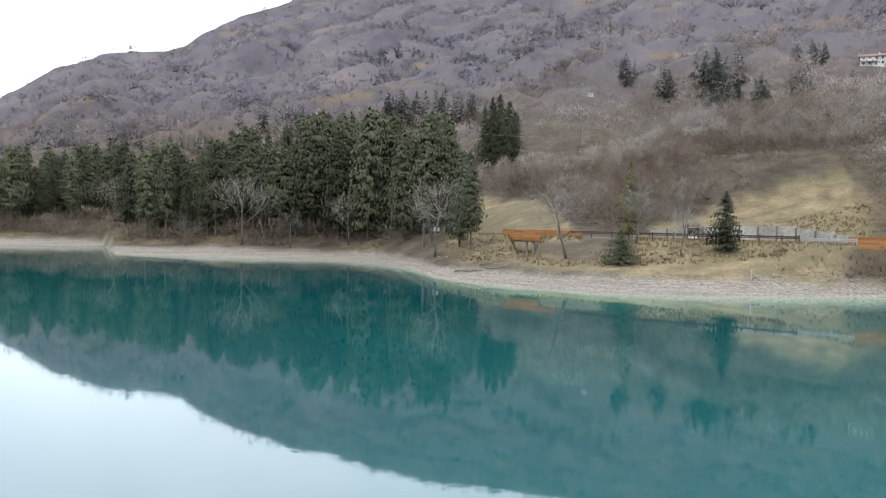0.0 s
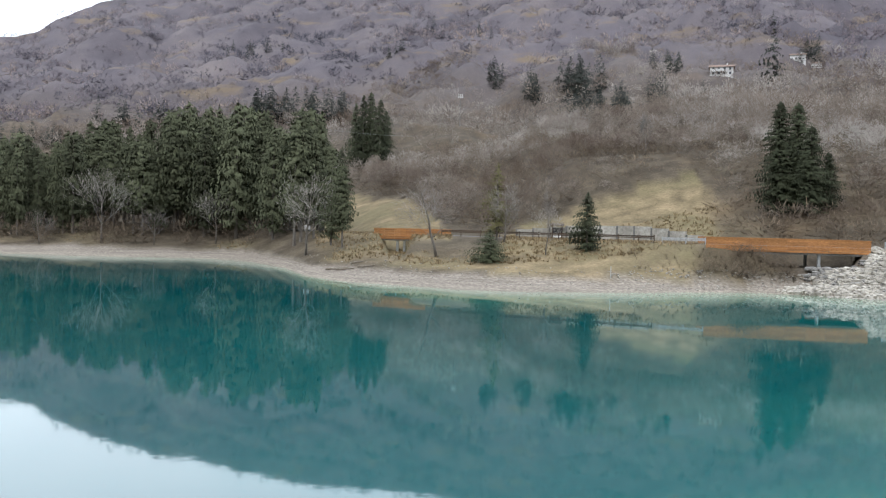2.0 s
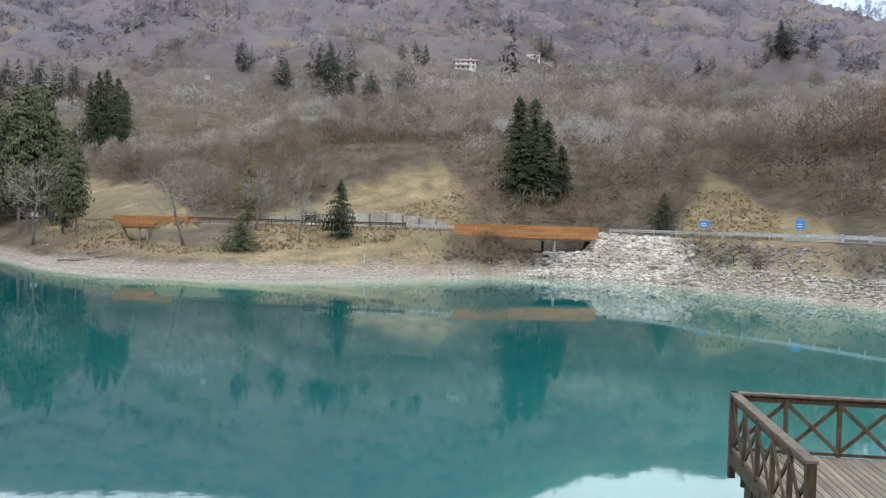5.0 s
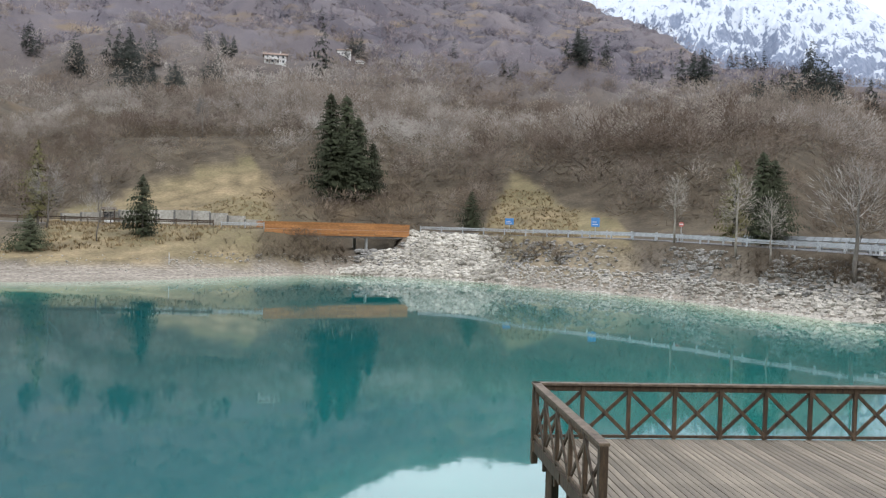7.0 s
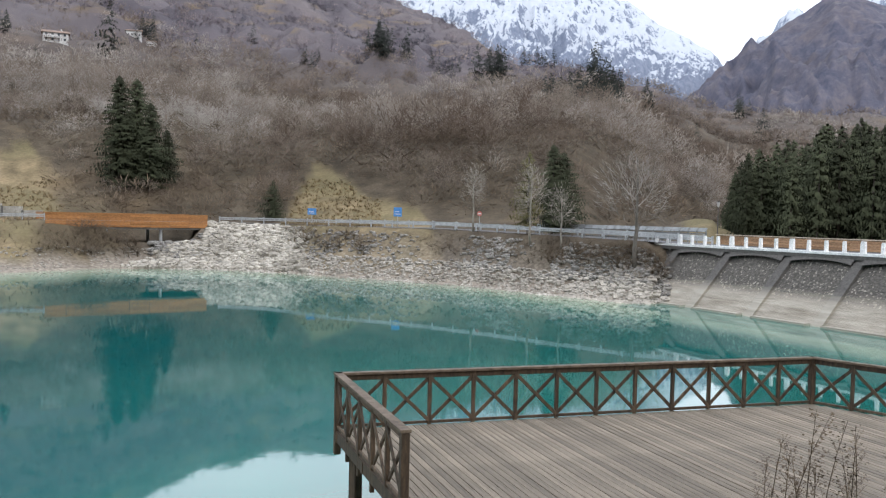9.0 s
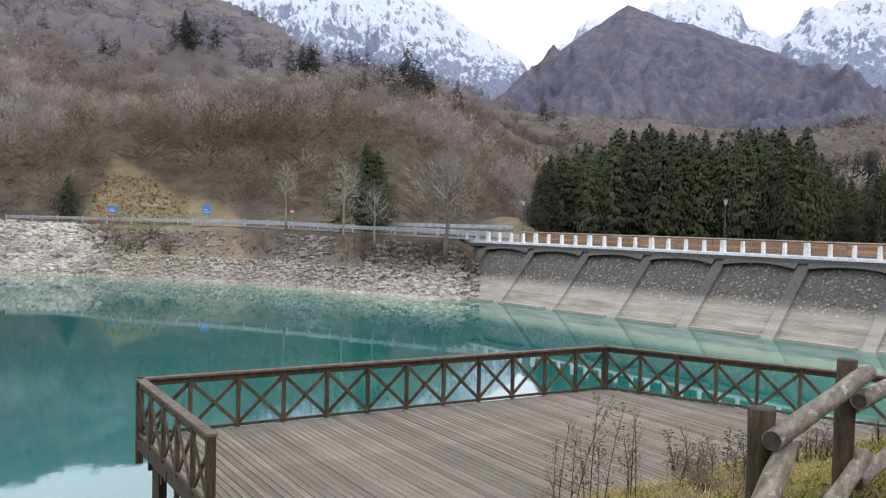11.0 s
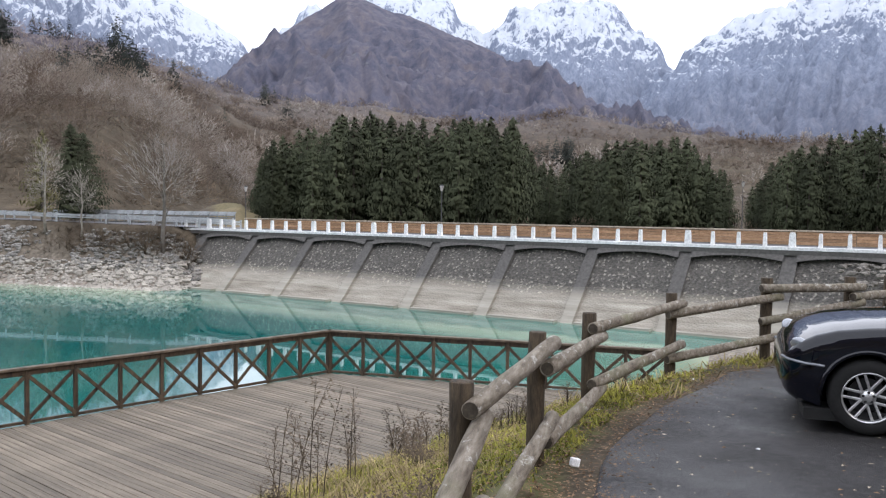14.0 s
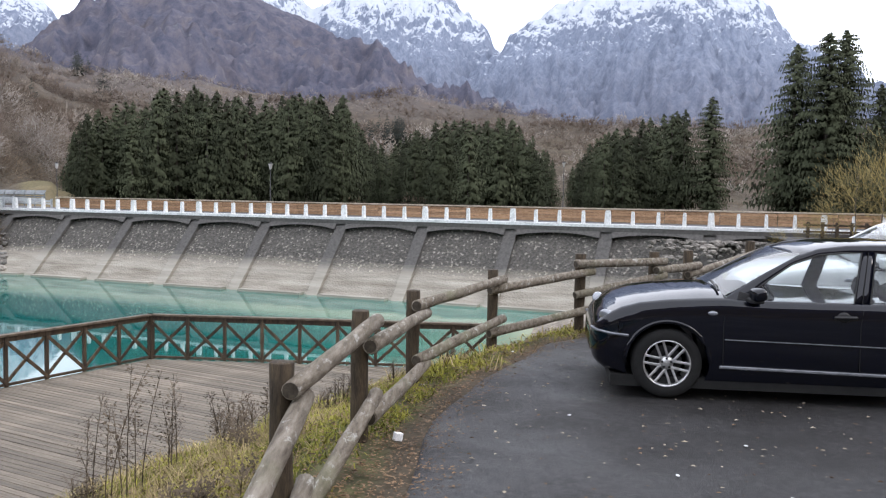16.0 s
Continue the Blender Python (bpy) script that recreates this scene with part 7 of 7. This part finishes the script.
def make_sign(label, az, r, z, w, h, mat, disc=False):
    x, y = math.sin(radians(az)) * r, math.cos(radians(az)) * r
    g = height(x, y)
    s = thing("road_sign", label, "sign", (x, y, g), -az, "road signs")
    part("pole", tube(bmesh.new(), [(0, 0.05, -0.3), (0, 0.05, z - g + h / 2)], [0.035, 0.035], 8), STEEL, s)
    if disc:
        part("plate", tube(bmesh.new(), [(0, 0, z - g), (0, -0.03, z - g)], [w / 2, w / 2], 28), mat, s, "round red plate")
        part("bar", box(bmesh.new(), (-w * 0.36, -0.042, z - g - 0.06), (w * 0.36, -0.034, z - g + 0.06)), WHITE, s, "white bar")
    else:
        part("plate", box(bmesh.new(), (-w / 2, -0.03, z - g - h / 2), (w / 2, 0, z - g + h / 2), 0.006), mat, s, "blue plate")
        for k in range(3):
            part("line", box(bmesh.new(), (-w * 0.35, -0.036, z - g + h * (0.28 - 0.26 * k) - 0.03), (w * (0.3 - 0.12 * (k % 2)), -0.033, z - g + h * (0.28 - 0.26 * k) + 0.03)), WHITE if mat is not BLUE or k else BLUE, s)


make_sign("bright blue rectangular road sign on a steel pole", 45.05, 90, 5.95, 0.85, 0.95, BLUE)
make_sign("blue rectangular road sign on a steel pole", 39.4, 96, 5.8, 0.95, 0.7, BLUE)
make_sign("round red road sign with a white bar", 50.5, 86, 5.95, 0.5, 0.5, RED, True)


def make_street_lamp(x, y, base, top):
    s = thing("street_lamp", "dark street lamp with a pale lantern head", "street lamp", (x, y, base), 0, "lamps along the dam")
    h = top - base
    part("pole", tube(bmesh.new(), [(0, 0, -0.2), (0, 0, 0.6), (0, 0, 0.62), (0, 0, h - 0.5)], [0.07, 0.06, 0.04, 0.028], 10), TRIM, s, "black steel pole", True)
    head = part("lantern", tube(bmesh.new(), [(0, 0, h - 0.5), (0, 0, h - 0.42), (0, 0, h - 0.1)], [0.05, 0.09, 0.15], 12), PALECON, s, "pale lantern")
    part("lantern_cap", tube(bmesh.new(), [(0, 0, h - 0.1), (0, 0, h)], [0.17, 0.04], 12), TRIM, head)


make_street_lamp(60.8, 12.2, dam_top(14) - 0.1, 7.45)
make_street_lamp(74.3, -10.4, height(74.3, -10.4), 8.35)
make_street_lamp(66.3, 29.8, height(66.3, 29.8), 7.35)


def make_steel_barrier():
    """The long galvanised parapet where the road bends onto the dam."""
    p, q = Vector((64.6, 46.5, 0)), Vector((63.8, 29.6, 0))
    b = thing("steel_parapet", "long galvanised steel parapet beside the road bend", "parapet", tuple(p + Vector((0, 0, 3.9))))
    inv = b.matrix_world.inverted()
    up = Vector((0, 0, 1))
    d = (q - p).normalized()
    n = 22
    for k in range(n + 1):
        e = p.lerp(q, k / n)
        bm = beam(bmesh.new(), e + up * 3.6, e + up * 4.95, 0.08, 0.08, (1, 0, 0))
        bm.transform(inv)
        part("upright", bm, DULLSTEEL, b)
        if k < n:
            f = p.lerp(q, (k + 1) / n)
            bm = beam(bmesh.new(), e + d * 0.03 + up * 5.0 + Vector((0.12, 0, 0)), f - d * 0.03 + up * 5.0 + Vector((0.12, 0, 0)), 0.5, 0.05, (-0.8, 0, 1))
            bm.transform(inv)
            part("cover_sheet", bm, DULLSTEEL, b)
    for z in (4.2, 4.45, 4.7):
        bm = beam(bmesh.new(), p + up * z, q + up * z, 0.06, 0.1)
        bm.transform(inv)
        part("rail", bm, DULLSTEEL, b)


make_steel_barrier()
PLASTER = speckled("white_house_plaster", (0.5, 0.49, 0.475), (0.62, 0.61, 0.595), 0.6, 6, 0.9, 0.2, 0.01)
ROOFTILE = speckled("brown_roof_tiles", (0.16, 0.11, 0.085), (0.27, 0.19, 0.15), 1.2, 10, 0.9, 0.4, 0.03)
PANE = speckled("dark_window_pane", (0.03, 0.035, 0.04), (0.06, 0.065, 0.075), 2, 8, 0.2, 0)


def make_house(az, el, w, h, label, storeys=2):
    x, y, z, r = on_hill(az, el)
    s = thing("house", label, "house", (x, y, z), -az, "houses on the hillside")
    d = w * 0.6
    part("wall", box(bmesh.new(), (-w / 2, 0, -4), (w / 2, d, h)), PLASTER, s)
    bm = bmesh.new()
    v = [bm.verts.new(c) for c in ((-w * 0.56, -0.8, h - 0.1), (w * 0.56, -0.8, h - 0.1), (w * 0.56, d + 0.8, h - 0.1), (-w * 0.56, d + 0.8, h - 0.1), (-w * 0.56, d / 2, h + w * 0.14), (w * 0.56, d / 2, h + w * 0.14))]
    for f in ((0, 1, 5, 4), (2, 3, 4, 5), (0, 4, 3), (1, 2, 5), (3, 2, 1, 0)):
        bm.faces.new([v[i] for i in f])
    roof = part("roof", bm, ROOFTILE, s, "brown pitched roof")
    part("chimney", box(bmesh.new(), (w * 0.2, d * 0.4, h), (w * 0.26, d * 0.5, h + w * 0.2)), PLASTER, roof)
    for k in range(storeys):
        for j in range(4):
            cx, cz = -w * 0.36 + j * w * 0.24, h * (0.12 + 0.88 * k / storeys)
            win = part("window", box(bmesh.new(), (cx - w * 0.045, -0.12, cz + 0.5), (cx + w * 0.045, 0.06, cz + 0.5 + h * 0.24)), PANE, s)
            part("window_sill", box(bmesh.new(), (cx - w * 0.055, -0.25, cz + 0.38), (cx + w * 0.055, 0, cz + 0.5)), PLASTER, win)
        if k:
            part("balcony", box(bmesh.new(), (-w * 0.45, -1.4, h * k / storeys - 0.1), (w * 0.1, 0, h * k / storeys + 0.9), 0.02), PLASTER, s)


make_house(23.75, 9.75, 9.5, 4.2, "white two-storey house with a balcony high on the hillside")
make_house(28.2, 10.0, 8.5, 3.6, "pale house with a brown roof high on the hillside", 1)
make_house(29.25, 9.95, 5.5, 3, "small pale house high on the hillside", 1)


def make_mast(az, el, h):
    x, y, z, r = on_hill(az, el)
    m = thing("radio_mast", "thin grey radio mast on the wooded slope", "mast", (x, y, z))
    part("pole", tube(bmesh.new(), [(0, 0, -1), (0, 0, h)], [0.16, 0.09], 8), CONCRETE, m)
    for k in range(3):
        part("antenna", box(bmesh.new(), (-0.7 + 0.6 * k, -0.2, h - 1.6), (-0.45 + 0.6 * k, 0.1, h - 0.2)), PALECON, m, "white antenna panel")
    part("crossarm", box(bmesh.new(), (-1.0, -0.1, h - 1.3), (1.0, 0.1, h - 1.1)), STEEL, m)


make_mast(7.0, 6.6, 11)

# yellow willow scrub and low bushes at the dam's far end
YELLOWTWIG = speckled("yellow_willow_twigs", (0.2, 0.15, 0.05), (0.38, 0.3, 0.12), 0.6, 4, 0.9, 0, per_island=0.3)
for k, (az, r, h) in enumerate(((113.2, 33, 1.9), (114.6, 32, 2.6), (115.8, 30, 3.9), (117.2, 31, 4.6), (111.6, 35, 1.4), (118.6, 29, 4.8))):
    x, y, z = by_bearing(az, r)
    bare_tree("yellowish leafless willow shrub at the edge of the lot", (x, y, z), h * 0.82, 70 + k, YELLOWTWIG, (0, 0), 0.6, 14, 0.9, 0.8, 0.03, 0.6, 0.6, "willow shrubs")


def make_stake(az, r, h, label):
    x, y, z = by_bearing(az, r)
    ob = part("stake", tube(bmesh.new(), [(0, 0, -0.2), (0.01, 0, h * 0.5), (0, 0.01, h)], [0.05, 0.045, 0.04], 8), PALECON)
    ob.matrix_world = pose(x, y, z)
    tagged(ob, label, "stake")


make_stake(17.3, 83, 1.2, "pale wooden stake on the beach")
for k, (az, r, ln, t) in enumerate(((-0.9, 92, 2.6, 20), (-0.4, 91, 2.0, -15), (0.4, 93, 1.6, 40), (1.0, 90.5, 1.8, 5))):
    x, y, z = by_bearing(az, r)
    bm = tube(bmesh.new(), [(-ln / 2, 0, 0.12), (-ln * 0.1, 0.1, 0.18), (ln / 2, -0.05, 0.3)], [0.12, 0.1, 0.05], 7)
    ob = part("driftwood", bm, LOG, None, "", True)
    ob.matrix_world = pose(x, y, z - 0.02, 0, 0, t)
    tagged(ob, "bleached driftwood log on the point's beach", "driftwood", "driftwood on the point")
x, y, z = by_bearing(-2.95, 131)
ob = part("white_board", box(bmesh.new(), (-0.45, -0.05, 0.2), (0.45, 0.05, 0.8), 0.02), PALECON)
ob.matrix_world = pose(x, y, z, 0, 0, 3)
tagged(ob, "white board standing among the trees", "board")


def cable(label, a, b, sag):
    pts = [Vector(a).lerp(Vector(b), t) - Vector((0, 0, sag * 4 * t * (1 - t))) for t in np.linspace(0, 1, 15)]
    ob = part("cable", tube(bmesh.new(), pts, [0.022] * 15, 5), DULLSTEEL)
    tagged(ob, label, "cable")


def sight(az, el, r):
    return math.sin(radians(az)) * r, math.cos(radians(az)) * r, EYE_Z + r * math.tan(radians(el))


cable("thin overhead cable between the trees", sight(-4.5, 6.5, 150), sight(4.2, 5.9, 170), 0.6)


def make_end_fence():
    """A short dark paling fence on the bank beside the dam's end."""
    f = thing("wooden_fence", "short dark brown wooden fence beyond the dam's end", "fence", tuple(dam_at(47.2, 2.6, dam_top(47))))
    z = dam_top(47) - 0.1
    for k in range(5):
        p = dam_at(45.9 + 0.6 * k, 2.6, 0) - f.location
        part("post", beam(bmesh.new(), (p.x, p.y, -1.2), (p.x, p.y, 0.55), 0.12, 0.12, (1, 0, 0), 0.01), POST, f)
    a, b = dam_at(45.7, 2.6, 0) - f.location, dam_at(48.6, 2.6, 0) - f.location
    for h in (0.1, 0.4):
        part("rail", beam(bmesh.new(), (a.x, a.y, h), (b.x, b.y, h), 0.05, 0.1, bevel=0.008), POST, f)


make_end_fence()
